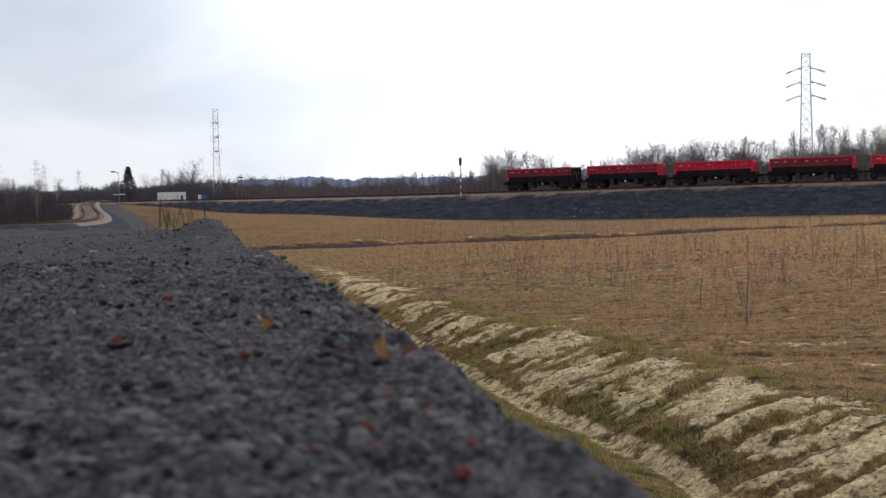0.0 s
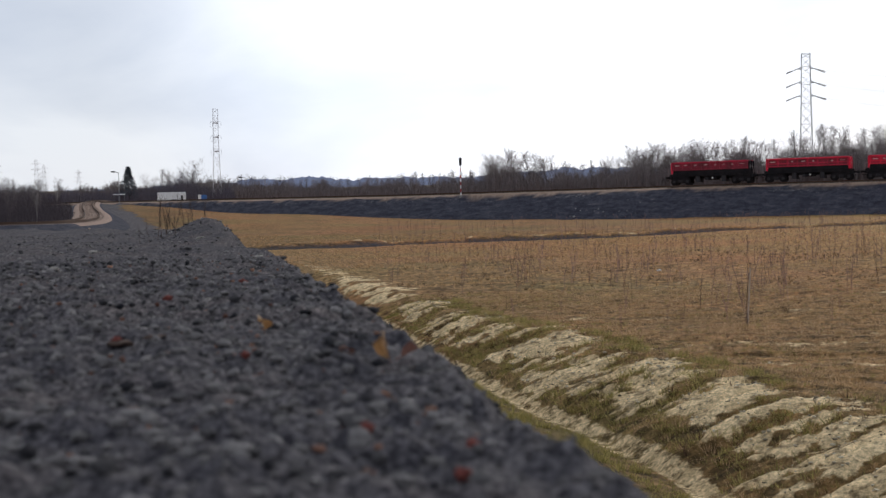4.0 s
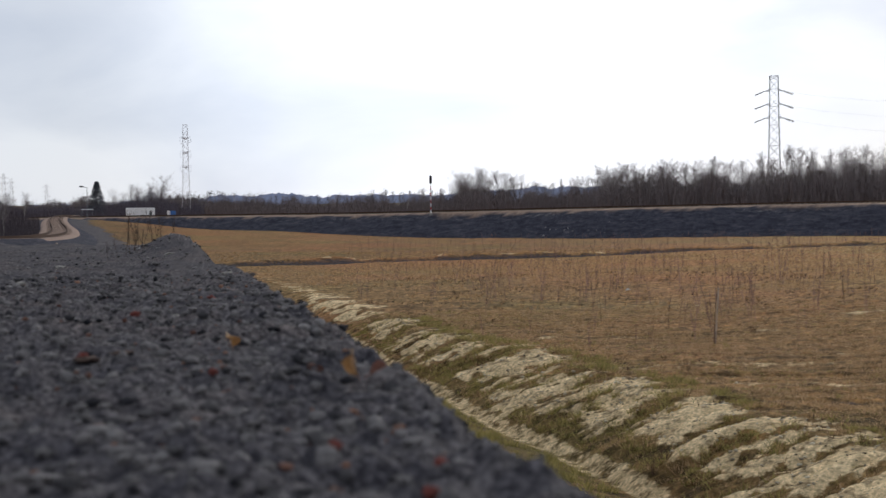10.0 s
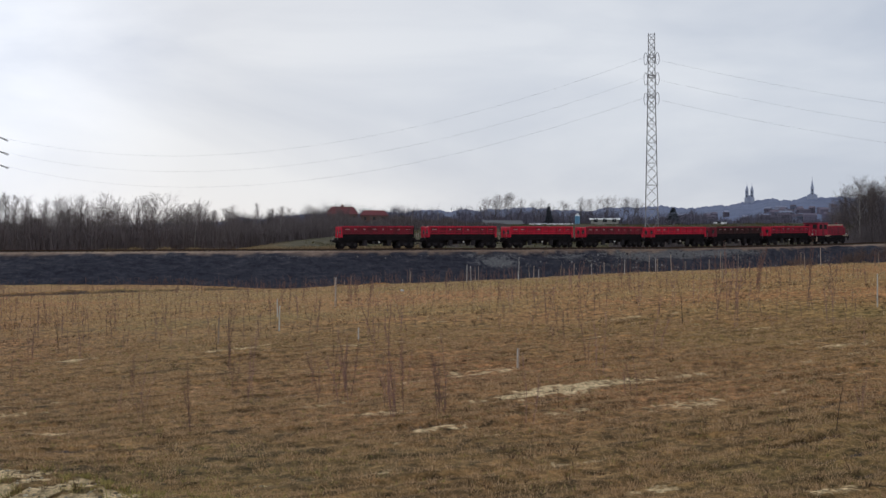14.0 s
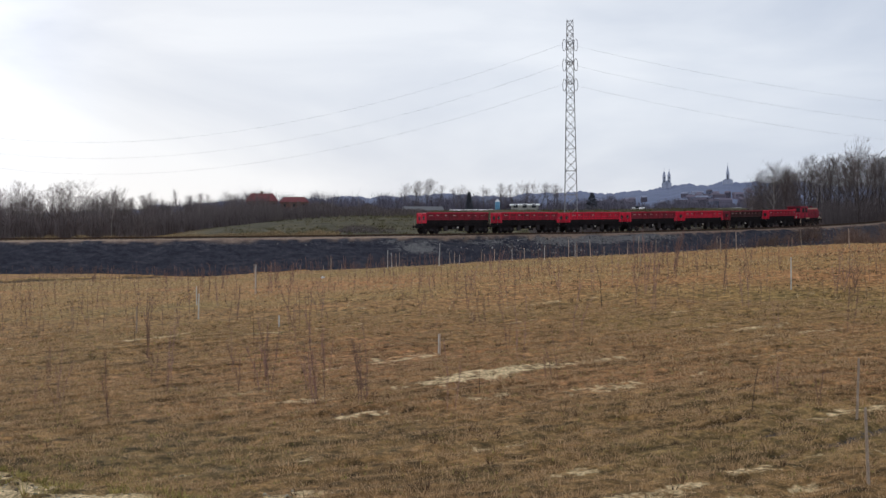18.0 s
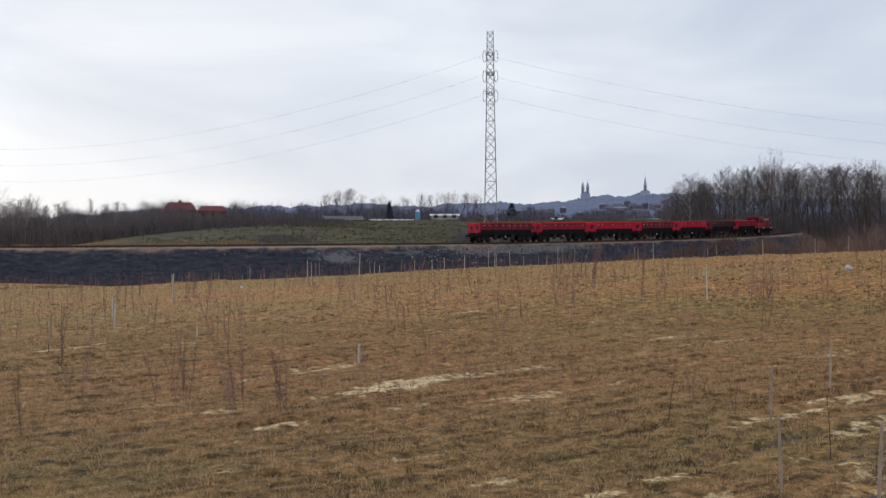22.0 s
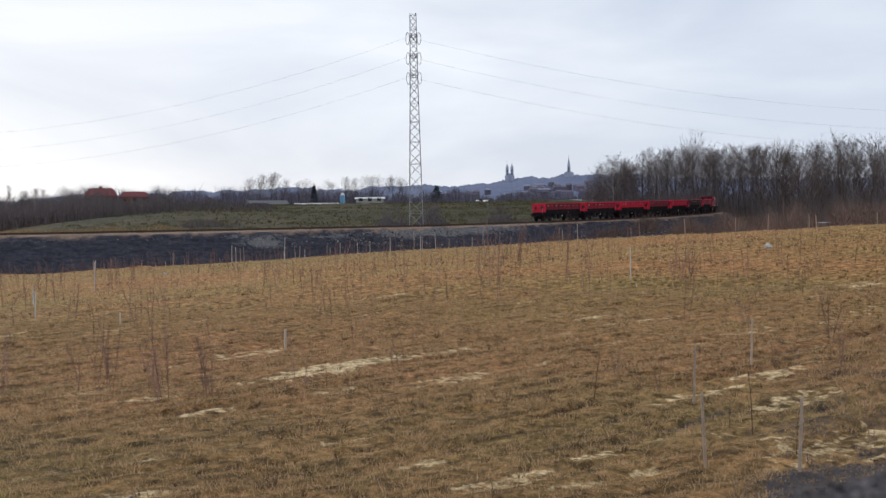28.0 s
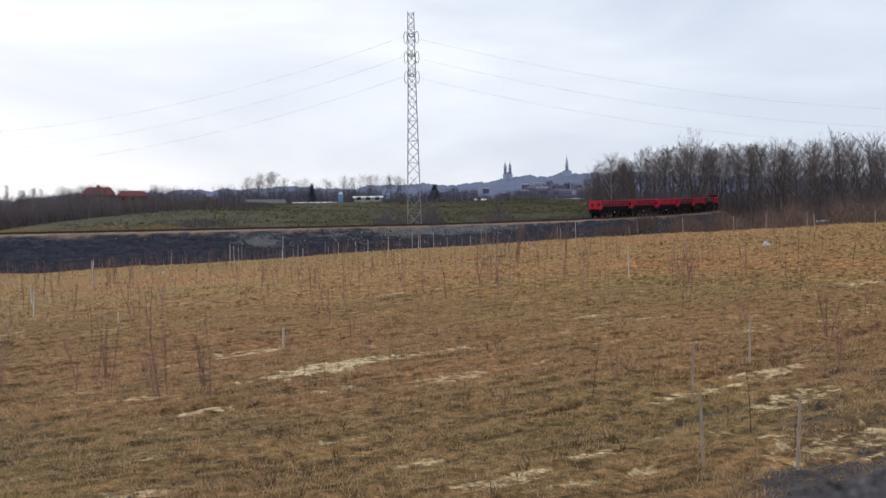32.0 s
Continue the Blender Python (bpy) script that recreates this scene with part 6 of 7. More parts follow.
# ---- the field: grass tufts, saplings, stakes, litter ----
def ray_free(n, seed, az0, az1, d0, d1, power=0.6):
    rng = np.random.RandomState(seed)
    az, d = rng.uniform(az0, az1, n), d0 + (d1 - d0) * rng.uniform(0, 1, n) ** power
    return rng, d * np.sin(np.radians(az)), d * np.cos(np.radians(az))


def tufts(name, n, seed, area, blades, height, width, material, label, want, wide=0.07):
    rng, x, y = ray_free(n, seed, *area)
    z, sl, sa, me_ = terrain(x, y)
    keep = want(rng, x, y, sl, sa, me_)
    x, y, z = x[keep], y[keep], z[keep]
    m = len(x)
    v = []
    k = rng.uniform(0.55, 1.2, m) * (1.0 + 0.40 * hash_noise(x * 1.3, (y + 0.12 * x) * 1.9, 7) + 0.45 * hash_noise(x * 4.1, y * 4.1, 8))
    for b in range(blades):
        a, r = rng.uniform(0, math.tau, m), rng.uniform(0.0, wide, m)
        o = np.stack([x + np.cos(a) * r, y + np.sin(a) * r, z - 0.01], 1)
        h = height * k * rng.uniform(0.5, 1.2, m)
        ln = rng.uniform(0.25, 1.2, m) * h
        e = np.stack([np.cos(a) * ln, np.sin(a) * ln, h], 1)
        c = a + rng.uniform(0.8, 2.4, m)
        s = np.stack([np.cos(c), np.sin(c), 0 * c], 1) * (width * rng.uniform(0.6, 1.4, m))[:, None]
        v += [o - s, o + s, o + e]
    v = np.stack(v, 1).reshape(-1, 3)
    return tagged(part(name, raw(name, v, np.arange(len(v)).reshape(-1, 3)), material), label, "grass", kind="stuff")


def field_only(rng, x, y, sl, sa, me_):
    clump = hash_noise(x * 1.3, (y + 0.12 * x) * 1.9, 7) + 1.2 * hash_noise(x * 4.1, y * 4.1, 8)
    return (sl < 0.55) & (sa < 0.35) & (x > ditch_x(y)) & (abs(far_ditch(x, y) + 0.8) > 2.6) & (rng.uniform(-1.7, 0.45, len(x)) < clump)


tufts("grass", 50000, 1, (-2, 67, 12, 46), 12, 0.092, 0.0046, "straw", "short straw-coloured winter grass tufts", field_only, 0.13)
tufts("grass", 24000, 11, (-2, 67, 12, 32), 7, 0.055, 0.0040, "straw", "short matted winter grass between the tufts",
      lambda rng, x, y, sl, sa, me_: (sl < 0.62) & (sa < 0.3) & (x > bank_x(y) - 0.3), 0.16)
tufts("weeds", 9000, 5, (-2, 67, 13, 75), 9, 0.12, 0.007, "weed", "dark dead weed stalks scattered in the grass", lambda rng, x, y, sl, sa, me_: (sl < 0.3) & (x > ditch_x(y)) & (x > bank_x(y)) & (hash_noise(x * 0.35, y * 0.5, 19) + 0.8 * smooth01(52, 62, np.degrees(np.arctan2(x, y))) > 0.2), 0.07)
tufts("grass", 28000, 2, (-9, 40, 42, 120), 4, 0.12, 0.015, "straw_red", "short reddish straw grass further off", lambda rng, x, y, sl, sa, me_: field_only(rng, x, y, sl, sa, me_) & (x < 26 + 6 * rng.uniform(-1, 1, len(x))))
tufts("grass", 38000, 12, (12, 66, 42, 120), 4, 0.12, 0.015, "straw_pale", "short pale winter grass further off", lambda rng, x, y, sl, sa, me_: field_only(rng, x, y, sl, sa, me_) & (x > 26 + 6 * rng.uniform(-1, 1, len(x))))
tufts("grass", 60000, 3, (-4, 66, 14, 46), 5, 0.075, 0.007, "green", "green moss and winter grass in the field",
      lambda rng, x, y, sl, sa, me_: (sl < 0.4) & (sa < 0.5) & (rng.uniform(0, 1, len(x)) < 0.10 + 0.5 * smooth01(8, 1, x - bank_x(y)) * smooth01(-0.2, 0.5, hash_noise(x * 0.9, y * 0.9, 29)) + 0.9 * (abs(x - ditch_x(y) - 0.4) < 2.2)))


tufts("grass", 11000, 6, (29, 53.5, 185, 430), 6, 0.45, 0.06, "meadow_tuft", "rank grass tussocks on the meadow behind the line",
      lambda rng, x, y, sl, sa, me_: (np.hypot(x, y) > line_dist(np.degrees(np.arctan2(x, y))) + 7) & (fbm(x * 0.05, y * 0.05, 27, 3) + rng.uniform(-0.6, 0.6, len(x)) > 0.0), 0.7)


on_ditch = lambda x, y: (x > berm_edge(y) + 1.2) & (x < bank_x(y) + 1.2)
tufts("grass", 42000, 7, (-6, 42, 13, 44), 11, 0.13, 0.008, "green", "green and olive grass clumps along the ditch",
      lambda rng, x, y, sl, sa, me_: on_ditch(x, y) & (sl < 0.5) & (sa < 0.45) & (abs(x - ditch_x(y)) > 0.3) & (hash_noise(x * 2.1, y * 2.1, 14) > -0.1), 0.12)
tufts("weeds", 8000, 8, (-6, 42, 14, 44), 10, 0.15, 0.007, "weed", "reddish-brown dead weed clumps on the ditch bank",
      lambda rng, x, y, sl, sa, me_: on_ditch(x, y) & (x > ditch_x(y)) & (sa < 0.6) & (hash_noise(x * 1.7, y * 1.7, 15) > 0.45), 0.10)


def sapling(seed, h, shape=1):
    """Leafless young tree; shape 0: bare dark stick, 1: slender, 2: several stems, 3: wide grey bush."""
    rng = np.random.RandomState(seed)
    segs = []
    stems, spread, shoots = ((1, 0.05, 2), (rng.randint(1, 3), 0.07, 5), (rng.randint(2, 4), 0.08, 5), (rng.randint(5, 7), 0.22, 5))[shape]
    thick = (0.0085, 0.0052, 0.0046, 0.0034)[shape]
    for k in range(stems):
        p = np.array([rng.normal(0, 0.05), rng.normal(0, 0.05), -0.03])
        d = np.array([rng.normal(0, spread), rng.normal(0, spread), 1.0])
        hh = h * (1.0 if k == 0 else rng.uniform(0.6, 0.95))
        for i in range(5):
            q = p + d * hh / 5
            segs.append((p, q, thick * (1 - 0.15 * i), thick * (0.85 - 0.15 * i)))
            for j in range(shoots if i else 1):
                b = d + rng.normal(0, 0.38, 3)
                b[2] = abs(b[2]) + 0.5
                segs.append((p + (q - p) * rng.uniform(0, 1), q + b / np.linalg.norm(b) * h * rng.uniform(0.06, 0.2), 0.0024, 0.0011))
            p, d = q, d + rng.normal(0, 0.06, 3) * (1, 1, 0)
    v, f = tubes(segs)
    me = raw("stem", v, f)
    me.materials.append(M["stem_dark" if shape == 0 else "stem"])
    return me


SAP = [[sapling(42 + 10 * q + k, 1.0, q) for k in range(4)] for q in range(4)]
rs_ = np.random.RandomState(77)


def set_sapling(x, y, h, shape, label):
    ob = tagged(new("sapling", SAP[shape][rs_.randint(4)]), label, "sapling", "saplings in the field")
    w = h * rs_.uniform(0.85, 1.1)
    z = float(terrain(np.array([x]), np.array([y]))[0][0])
    ob.matrix_world = Matrix.Translation((x, y, z)) @ Matrix.Rotation(rs_.uniform(0, 6.28), 4, "Z") @ Matrix.Diagonal((w, w, h, 1))


# x, y, height, shape of the ones that stand out, from the ditch round to the wood
SAPLINGS_DITCH = [
    (2.8, 48.0, 1.3, 2), (2.9, 54.7, 1.4, 1), (3.3, 51.0, 1.1, 1), (2.4, 52.5, 1.1, 1), (6.8, 48.6, 1.3, 2), (6.6, 49.6, 1.3, 1), (7.7, 33.0, 1.4, 0),
    (8.8, 38.4, 1.5, 1), (7.5, 38.1, 1.0, 0), (10.5, 40.0, 1.5, 2), (14.4, 43.0, 1.0, 0), (15.2, 50.4, 1.6, 1), (10.2, 41.4, 1.1, 1),
    (4.9, 49.8, 1.1, 1), (6.3, 34.3, 0.6, 3), (4.4, 32.0, 0.4, 0), (15.6, 54.5, 1.2, 1), (9.6, 55.8, 1.5, 2), (11.2, 54.1, 1.4, 1),
    (6.6, 43.9, 1.2, 1), (4.4, 57.9, 1.4, 1), (12.4, 39.6, 1.1, 1)
]
SAPLINGS_WEST = [
    (7.7, 33.2, 1.0, 1), (9.6, 39.8, 1.2, 1), (10.2, 38.8, 1.3, 1), (14.4, 43.0, 1.0, 0), (18.4, 52.1, 1.1, 0), (16.0, 41.0, 1.1, 1),
    (16.8, 40.1, 0.9, 0), (9.9, 33.0, 0.9, 1), (19.2, 50.9, 1.4, 2), (10.1, 22.8, 1.3, 1), (17.3, 36.8, 1.1, 0), (15.7, 32.7, 1.6, 2),
    (13.5, 27.8, 0.9, 1), (13.6, 27.2, 1.5, 1), (12.6, 25.3, 0.7, 1), (22.2, 42.2, 0.9, 0), (14.2, 25.1, 1.1, 1), (15.8, 26.7, 1.2, 1),
    (15.3, 26.1, 1.1, 1), (14.3, 22.1, 1.1, 3), (15.0, 21.5, 1.3, 1)
]
SAPLINGS_MIDDLE = [
    (15.8, 28.1, 1.1, 2), (14.3, 24.2, 1.5, 1), (14.4, 24.1, 1.3, 1), (15.0, 23.5, 1.1, 1), (14.6, 22.4, 1.3, 1), (17.2, 26.1, 0.8, 1),
    (20.2, 31.6, 1.5, 1), (19.8, 31.8, 1.0, 1), (15.5, 22.2, 1.5, 1), (15.2, 21.7, 0.9, 1), (15.6, 19.2, 1.2, 2), (25.9, 26.4, 1.4, 1),
    (37.8, 36.4, 1.6, 1), (33.0, 30.7, 2.4, 2)
]
SAPLINGS_EAST = [
    (36.0, 33.2, 2.3, 1), (31.6, 28.7, 1.9, 1), (43.0, 37.9, 2.0, 3), (24.9, 29.4, 1.2, 1), (21.2, 23.6, 1.5, 1), (34.4, 27.3, 1.8, 1),
    (38.7, 31.7, 2.4, 1), (39.4, 26.5, 1.2, 3), (40.0, 27.3, 1.2, 3), (39.2, 27.1, 1.0, 1), (40.0, 25.1, 1.2, 1), (41.0, 25.1, 1.2, 1),
    (41.1, 23.6, 1.0, 1), (30.2, 20.4, 1.3, 1)
]
SAPLINGS_RIM = [
    (28.4, 17.4, 1.0, 1), (27.0, 14.5, 1.3, 2), (24.0, 12.6, 0.9, 3), (19.8, 14.0, 0.7, 1), (17.8, 10.8, 1.2, 0), (17.7, 11.2, 0.6, 0),
    (17.5, 8.7, 0.7, 1), (18.8, 14.7, 1.0, 0), (20.4, 15.4, 0.7, 2), (16.4, 9.3, 0.7, 0), (54.4, 29.8, 1.4, 1), (42.9, 36.4, 1.5, 1),
    (45.0, 47.8, 1.7, 1), (46.3, 53.2, 1.5, 1), (35.5, 45.4, 1.5, 1), (44.0, 28.5, 1.4, 1)
]
SHAPES = ("single dark leafless sapling stick in the field", "thin leafless brown sapling in the field", "leafless sapling with several reddish stems", "wide grey-brown leafless bush in the field")
for x, y, h, q in SAPLINGS_DITCH + SAPLINGS_WEST + SAPLINGS_MIDDLE + SAPLINGS_EAST + SAPLINGS_RIM:
    set_sapling(x, y, h, q, SHAPES[q])
for k in range(230):
    az = rs_.uniform(0, 66)
    d = 26 + 66 * rs_.uniform(0, 1) ** 0.7
    x, y = d * math.sin(radians(az)), d * math.cos(radians(az))
    if x > float(bank_x(np.array([y]))[0]) + 0.8:
        q = int(rs_.choice([0, 1, 1, 1, 1, 2]))
        set_sapling(x, y, rs_.uniform(0.55, 1.4), q, SHAPES[q])


def far_stems():
    rng, x, y = ray_free(2200, 9, -3, 62, 40, 150, 0.7)
    z = terrain(x, y)[0]
    keep = (x > bank_x(y) + 1) & (np.hypot(x, y) < line_dist(np.degrees(np.arctan2(x, y))) - 14)
    segs = []
    for a, b, c in zip(x[keep], y[keep], z[keep]):
        h = rng.uniform(0.4, 1.35)
        p, q = np.array([a, b, c - 0.05]), np.array([a + rng.normal(0, 0.07), b + rng.normal(0, 0.07), c + h])
        segs.append((p, q, 0.008, 0.004))
        for j in range(3):
            o = p + (q - p) * rng.uniform(0.3, 0.9)
            segs.append((o, o + np.array([rng.normal(0, 0.12), rng.normal(0, 0.12), rng.uniform(0.1, 0.3)]), 0.007, 0.003))
    v, f = tubes(segs)
    tagged(part("dry_weeds", raw("dry_weeds", v, f), "stem"), "dry brown weed stalks across the far field", "weeds", kind="stuff")


far_stems()


def stake(x, y, h, lean=0.0, material="wood"):
    az, d = math.degrees(math.atan2(x, y)), math.hypot(x, y)
    bm = bmesh.new()
    bar(bm, (0, 0, -0.1), (lean * h, 0.02, h), 0.025, 7, 0.020)
    bar(bm, (lean * h, 0.02, h), (lean * h, 0.02, h + 0.03), 0.020, 7, 0.010)
    ob = part("stake", bm, material)
    ob.matrix_world = at(az, d)
    tagged(ob, "weathered wooden planting stake in the field", "stake", "planting stakes")


for x, y, h, ln in ((19.27, 12.91, 1.02, 0.04), (15.02, 9.88, 1.0, -0.04), (15.42, 8.7, 0.95, 0.05), (39.8, 29.4, 1.15, 0.0), (33.1, 56.7, 1.2, 0.0), (20.85, 26.35, 0.5, 0.02), (18.5, 39.3, 0.85, 0.02),
                    (33.7, 57.6, 1.1, 0.0), (53.1, 49.2, 1.0, 0.0), (7.8, 33.3, 1.4, 0.06), (23.3, 14.2, 0.9, 0.03), (44.5, 76.2, 0.9, 0.0)):
    stake(x, y, h, ln, "white_stake" if x == 39.8 else "wood")
for k in range(42):
    yy = 34 + 92 * k / 42 + rs_.uniform(-1, 1)
    xx = 68.5 + rs_.uniform(-4, 1.5) + 6.5 * (yy - 33) / 97
    stake(xx, yy, rs_.uniform(0.7, 1.35), rs_.uniform(-0.05, 0.05))
for x, y, h in ((36.7, 62.8, 1.3), (26.8, 50.9, 0.8), (22.7, 43.0, 0.9), (62.3, 78.7, 1.75), (57.5, 78.9, 1.4), (58.2, 79.3, 1.2), (61.8, 78.1, 0.7), (63.4, 77.6, 0.7), (66.2, 74.6, 0.9), (67.5, 72.4, 1.1), (68.8, 70.4, 1.0), (21.1, 26.7, 0.5), (22.2, 36.5, 0.4)):
    stake(x, y, h, rs_.uniform(-0.04, 0.04), "white_stake")


def crumpled(name, x, y, size, material, label, category, seed, flat=0.6):
    rng = np.random.RandomState(seed)
    bm = bmesh.new()
    bmesh.ops.create_icosphere(bm, subdivisions=2, radius=size)
    for v in bm.verts:
        v.co *= 1 + rng.uniform(-0.28, 0.28)
        v.co.z *= flat
    ob = part(name, bm, material)
    ob.matrix_world = at(math.degrees(math.atan2(x, y)), math.hypot(x, y), size * flat * 0.5)
    return tagged(ob, label, category)


crumpled("plastic_bag", 53.5, 31.6, 0.16, "litter", "crumpled white plastic bag lying in grass", "litter", 1, 0.9)
crumpled("plastic_bag", 45.6, 69.6, 0.13, "litter", "small white scrap of litter in grass", "litter", 2)
crumpled("plastic_bag", 9.4, 56.4, 0.10, "litter", "small white scrap of litter in grass", "litter", 3)

# ---- the slag berm: loose stones, leaf, brick bits, dry stalks ----
ICO = bmesh.new()
bmesh.ops.create_icosphere(ICO, subdivisions=1, radius=1.0)
ICO_V, ICO_F = np.array([v.co for v in ICO.verts]), np.array([[v.index for v in f.verts] for f in ICO.faces])
ICO.free()


def stones(name, n, seed, area, lo, hi, material, label, where, sink=0.25, power=0.6):
    rng, x, y = ray_free(n, seed, *area, power)
    z, sl, sa, me_ = terrain(x, y)
    keep = where(x, y, sl, sa)
    x, y, z = x[keep], y[keep], z[keep]
    m = len(x)
    r = lo * (hi / lo) ** (rng.uniform(0, 1, m) ** 2.4)
    k = ICO_V[None] * (1 + rng.uniform(-0.35, 0.25, (m, len(ICO_V), 1)))
    k = k * np.stack([rng.uniform(0.7, 1.3, m), rng.uniform(0.7, 1.3, m), rng.uniform(0.45, 0.85, m)], 1)[:, None]
    a = rng.uniform(0, math.tau, m)
    c, s = np.cos(a)[:, None], np.sin(a)[:, None]
    k = np.stack([k[..., 0] * c - k[..., 1] * s, k[..., 0] * s + k[..., 1] * c, k[..., 2]], -1) * r[:, None, None]
    v = (k + np.stack([x, y, z + r * (0.5 - sink)], 1)[:, None]).reshape(-1, 3)
    f = (ICO_F[None] + np.arange(m)[:, None, None] * len(ICO_V)).reshape(-1, 3)
    tagged(part(name, raw(name, v, f, False), material), label, "gravel", kind="stuff")


on_slag = lambda x, y, sl, sa: sl > 0.6
stones("gravel", 19000, 21, (-24, 19, 1.1, 8.5), 0.0038, 0.024, "gravel", "loose black and grey slag gravel on the berm", on_slag)
stones("gravel", 13000, 22, (-24, 8, 6.0, 32.0), 0.006, 0.028, "gravel", "coarser slag gravel further along the berm", on_slag)
stones("gravel", 900, 23, (54, 72, 1.6, 2.9), 0.003, 0.012, "gravel", "loose slag gravel at the berm rim", on_slag)
stones("rubble", 700, 24, (-12, 14, 13, 34), 0.015, 0.05, "rubble", "grey rubble on the berm slope", on_slag)


stones("rust_grit", 1100, 25, (-24, 12, 1.3, 9.0), 0.004, 0.014, "rust_grit", "rusty brown grit among the slag", on_slag)
for k, (x, y, s) in enumerate(((-0.87, 3.46, 0.035), (-0.80, 3.57, 0.03))):
    crumpled("bark_scrap", x, y, s, "stem_dark", "flat scrap of brown bark lying on slag", "bark", 120 + k, 0.25)["group"] = "bark scraps on the berm"


stones("clods", 44000, 26, (-6, 40, 14, 44), 0.010, 0.045, "sand_clod", "pale clods and pebbles on the washed sand", lambda x, y, sl, sa: (sa > 0.42) & (sl < 0.3) & (x < bank_x(y) + 2.5) & (x > ditch_x(y) + 0.4))


def bank_stones():
    """Rubble on the face of the railway bank, in patches."""
    rng = np.random.RandomState(31)
    n = 15000
    s, o = rng.uniform(-120, 300, n), rng.uniform(2.6, 8.5, n)
    keep = fbm(s * 0.05, o * 0.35, 36, 3) + rng.uniform(-0.5, 0.5, n) + 0.9 * np.exp(-(((s - 142) / 18) ** 2) - ((o - 3.2) / 1.6) ** 2) - 0.45 * smooth01(95, 60, s) > 0.35
    s, o = s[keep], o[keep]
    m = len(s)
    x, y, z, h = on_line(s, o)
    z = z - 0.30 + np.interp(o, [0, 1.6, 2.3, 2.7, 11.0], [0.0, 0.0, -0.22, -0.42, -4.9])
    r = 0.05 * 4.0 ** (rng.uniform(0, 1, m) ** 2.2)
    k = ICO_V[None] * (1 + rng.uniform(-0.35, 0.25, (m, len(ICO_V), 1))) * r[:, None, None]
    v = (k + np.stack([x, y, z], 1)[:, None]).reshape(-1, 3)
    f = (ICO_F[None] + np.arange(m)[:, None, None] * len(ICO_V)).reshape(-1, 3)
    tagged(part("rubble", raw("rubble", v, f), "rubble"), "grey rubble strewn over the railway bank", "rubble", kind="stuff")


bank_stones()


for k, (x, y, s, mt) in enumerate(((-0.13, 2.05, 0.014, "brickbit"), (0.04, 2.03, 0.014, "brickbit"), (0.02, 1.73, 0.013, "brickbit"), (-0.21, 1.72, 0.011, "brickbit"), (-1.03, 4.83, 0.02, "brickbit"),
                                   (-0.89, 3.51, 0.016, "brickbit"), (-0.96, 6.19, 0.022, "brickbit"), (0.12, 2.3, 0.012, "brickbit"), (-0.48, 3.1, 0.012, "brickbit"), (-0.72, 2.5, 0.011, "brickbit"))):
    crumpled("brick_fragment", x, y, s, mt, "small broken piece of red brick on slag", "brick", 60 + k, 0.7)["group"] = "brick bits on the berm"
for k, (x, y, s) in enumerate(((-0.57, 4.14, 0.028), (-1.86, 11.1, 0.055), (-1.2, 8.4, 0.04), (-2.2, 7.32, 0.03), (-0.6, 5.6, 0.02), (-1.9, 13.0, 0.06), (-0.95, 5.2, 0.02), (-3.1, 11.5, 0.05), (-2.8, 15.0, 0.05))):
    crumpled("stone", x, y, s, "palestone", "pale flat stone lying on black slag", "stone", 80 + k, 0.45)["group"] = "pale stones on the berm"


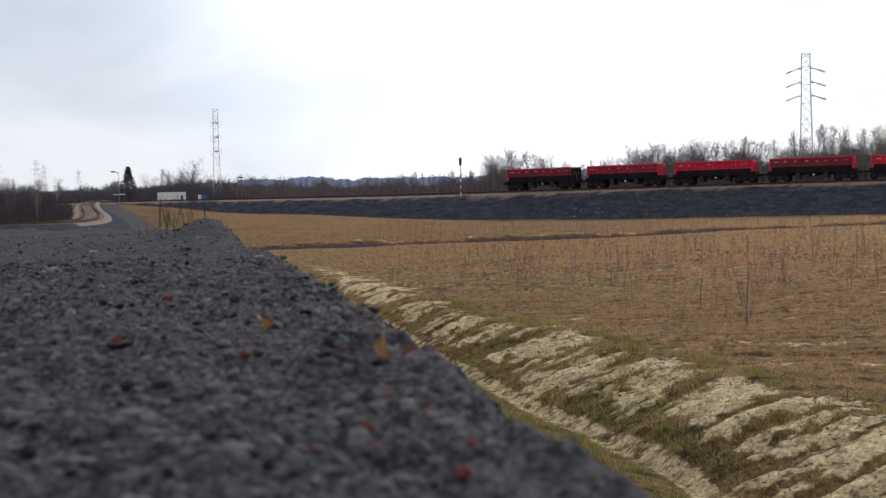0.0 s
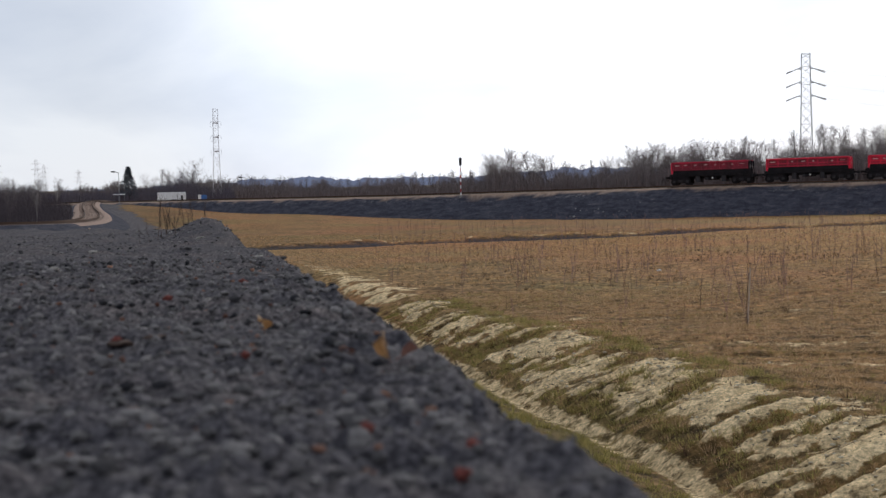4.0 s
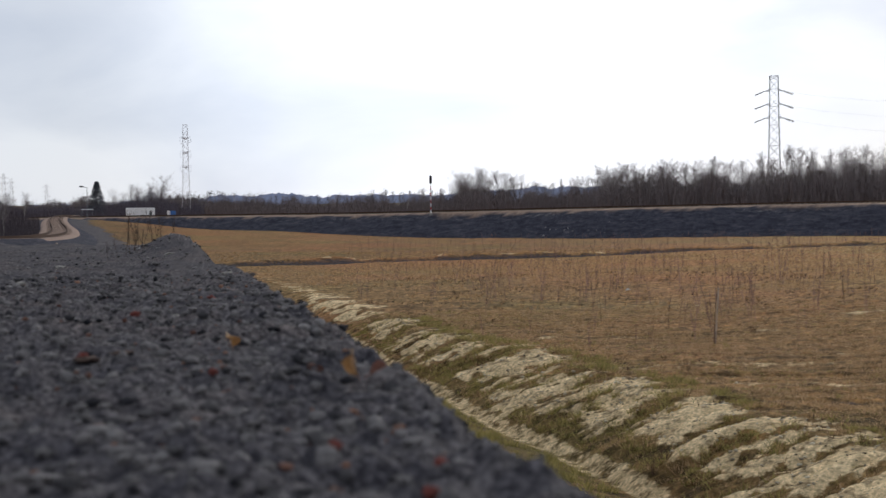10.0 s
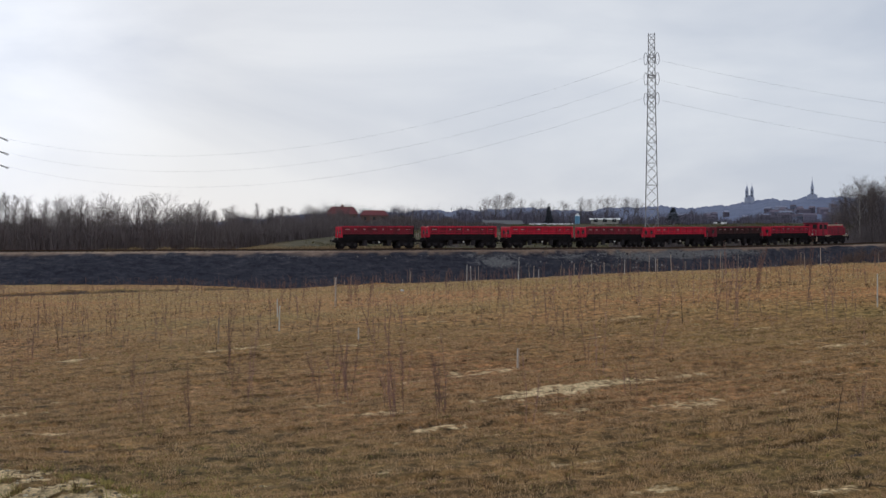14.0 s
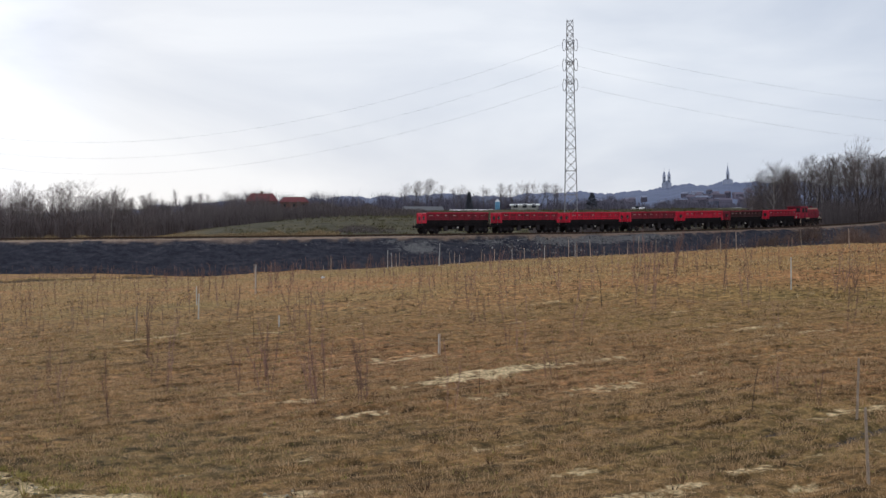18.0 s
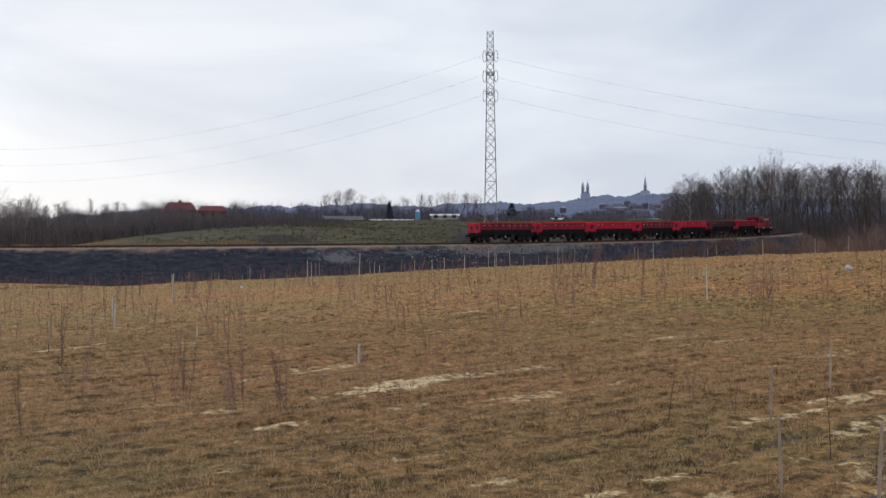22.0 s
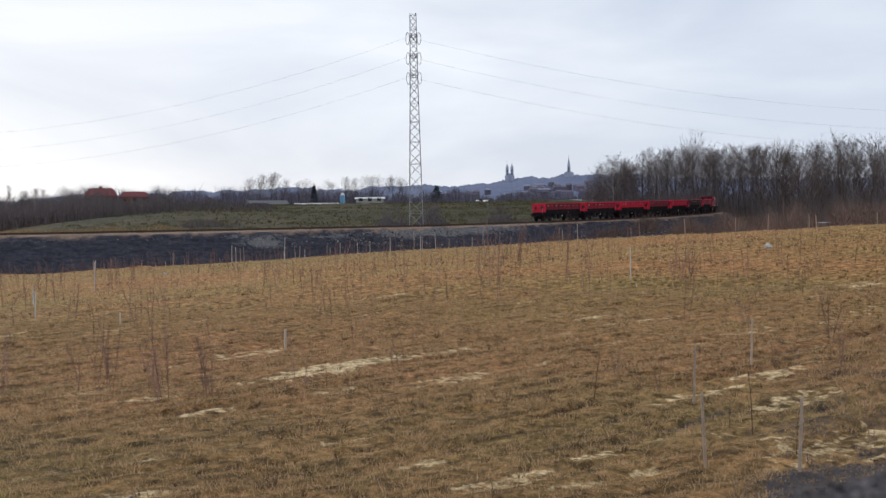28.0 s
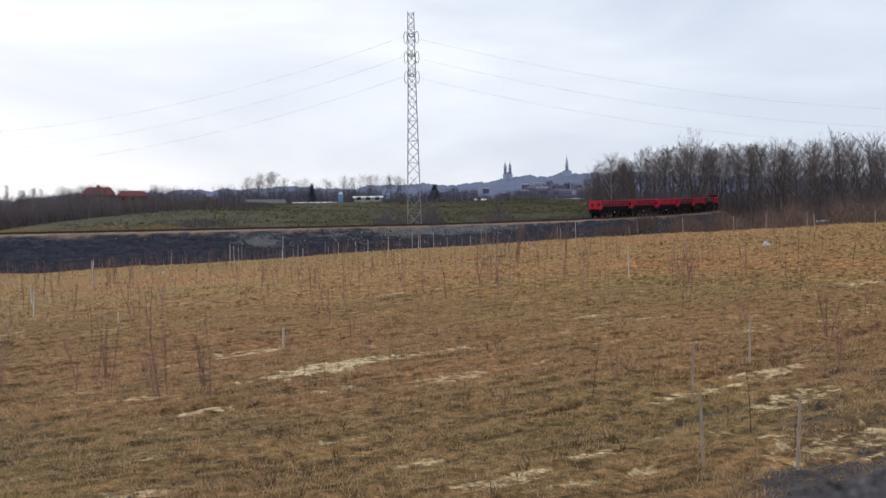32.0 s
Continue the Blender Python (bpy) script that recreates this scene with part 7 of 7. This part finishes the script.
def leaf_blade(length, width, curl):
    bm = bmesh.new()
    n, rows = 9, []
    for i in range(n + 1):
        t = i / n
        w = width * (math.sin(math.pi * (0.04 + 0.92 * t)) ** 0.75) * (1 + 0.12 * math.sin(11 * t))
        z, c = length * t, curl * math.sin(3.0 * t)
        rows.append([bm.verts.new((q * w, c + abs(q) * width * 0.55 * (1 + 0.3 * q), z)) for q in (-1, -0.5, 0, 0.5, 1)])
    for a, b in zip(rows, rows[1:]):
        for i in range(4):
            bm.faces.new((a[i], a[i + 1], b[i + 1], b[i]))
    bmesh.ops.solidify(bm, geom=bm.faces[:], thickness=0.0012)
    return bm


def dry_leaf(x, y, lift, turn, tip, lean, length, width, material, label):
    lf = thing("dry_leaf", at(math.degrees(math.atan2(x, y)), math.hypot(x, y), lift, turn) @ pose(0, 0, 0, tip, lean, 0), label, "leaf", "dry leaves on the berm")
    part("blade", leaf_blade(length, width, length * 0.22), material, lf)
    bm = bmesh.new()
    bar(bm, (0, 0.001, -length * 0.35), (0, 0.004, length * 0.9), 0.0013, 5)
    part("stalk", bm, "stem", lf)


dry_leaf(-0.125, 2.93, 0.016, 25, 40, -34, 0.085, 0.021, "leaf", "curled tan dry leaf standing on the slag")
dry_leaf(-0.10, 2.92, 0.018, 15, 66, 38, 0.075, 0.014, "stem", "brown dry leaf folded under a paler one")
dry_leaf(-0.53, 3.78, 0.012, -30, 62, 30, 0.075, 0.022, "leaf", "flat tan dry leaf lying on the slag")
dry_leaf(-0.23, 3.2, 0.008, -50, 75, 20, 0.05, 0.014, "stem", "small brown dry leaf flat on the slag")
for k, (az, d, h) in enumerate(((-12.25, 21, 0.42), (-11.3, 21.5, 0.36), (-12.7, 22, 0.26), (-11.9, 20.4, 0.25), (-10.9, 22.4, 0.30), (-12.0, 23, 0.40), (-13.1, 21.2, 0.2), (-11.6, 20.2, 0.28), (-10.4, 21.6, 0.22), (-11.0, 20.8, 0.2))):
    stalk = sapling(300 + k, 1.0, 1 + k % 2)
    stalk.materials[0] = M["stem_dark"]
    ob = tagged(new("dry_stalk", stalk), "dry brown weed stalk on the slag berm", "weed", "dry stalks on the berm")
    ob.matrix_world = at(az, d) @ Matrix.Diagonal((h * 1.9, h * 1.9, h * 1.45, 1))
post = bmesh.new()
bar(post, (0, 0, -0.3), (0.05, 0, 0.75), 0.07, 6)
ob = part("marker_post", post, "wood")
ob.matrix_world = at(-15.25, 84, 0.0)
tagged(ob, "short dark wooden post near the siding", "post")

motions()
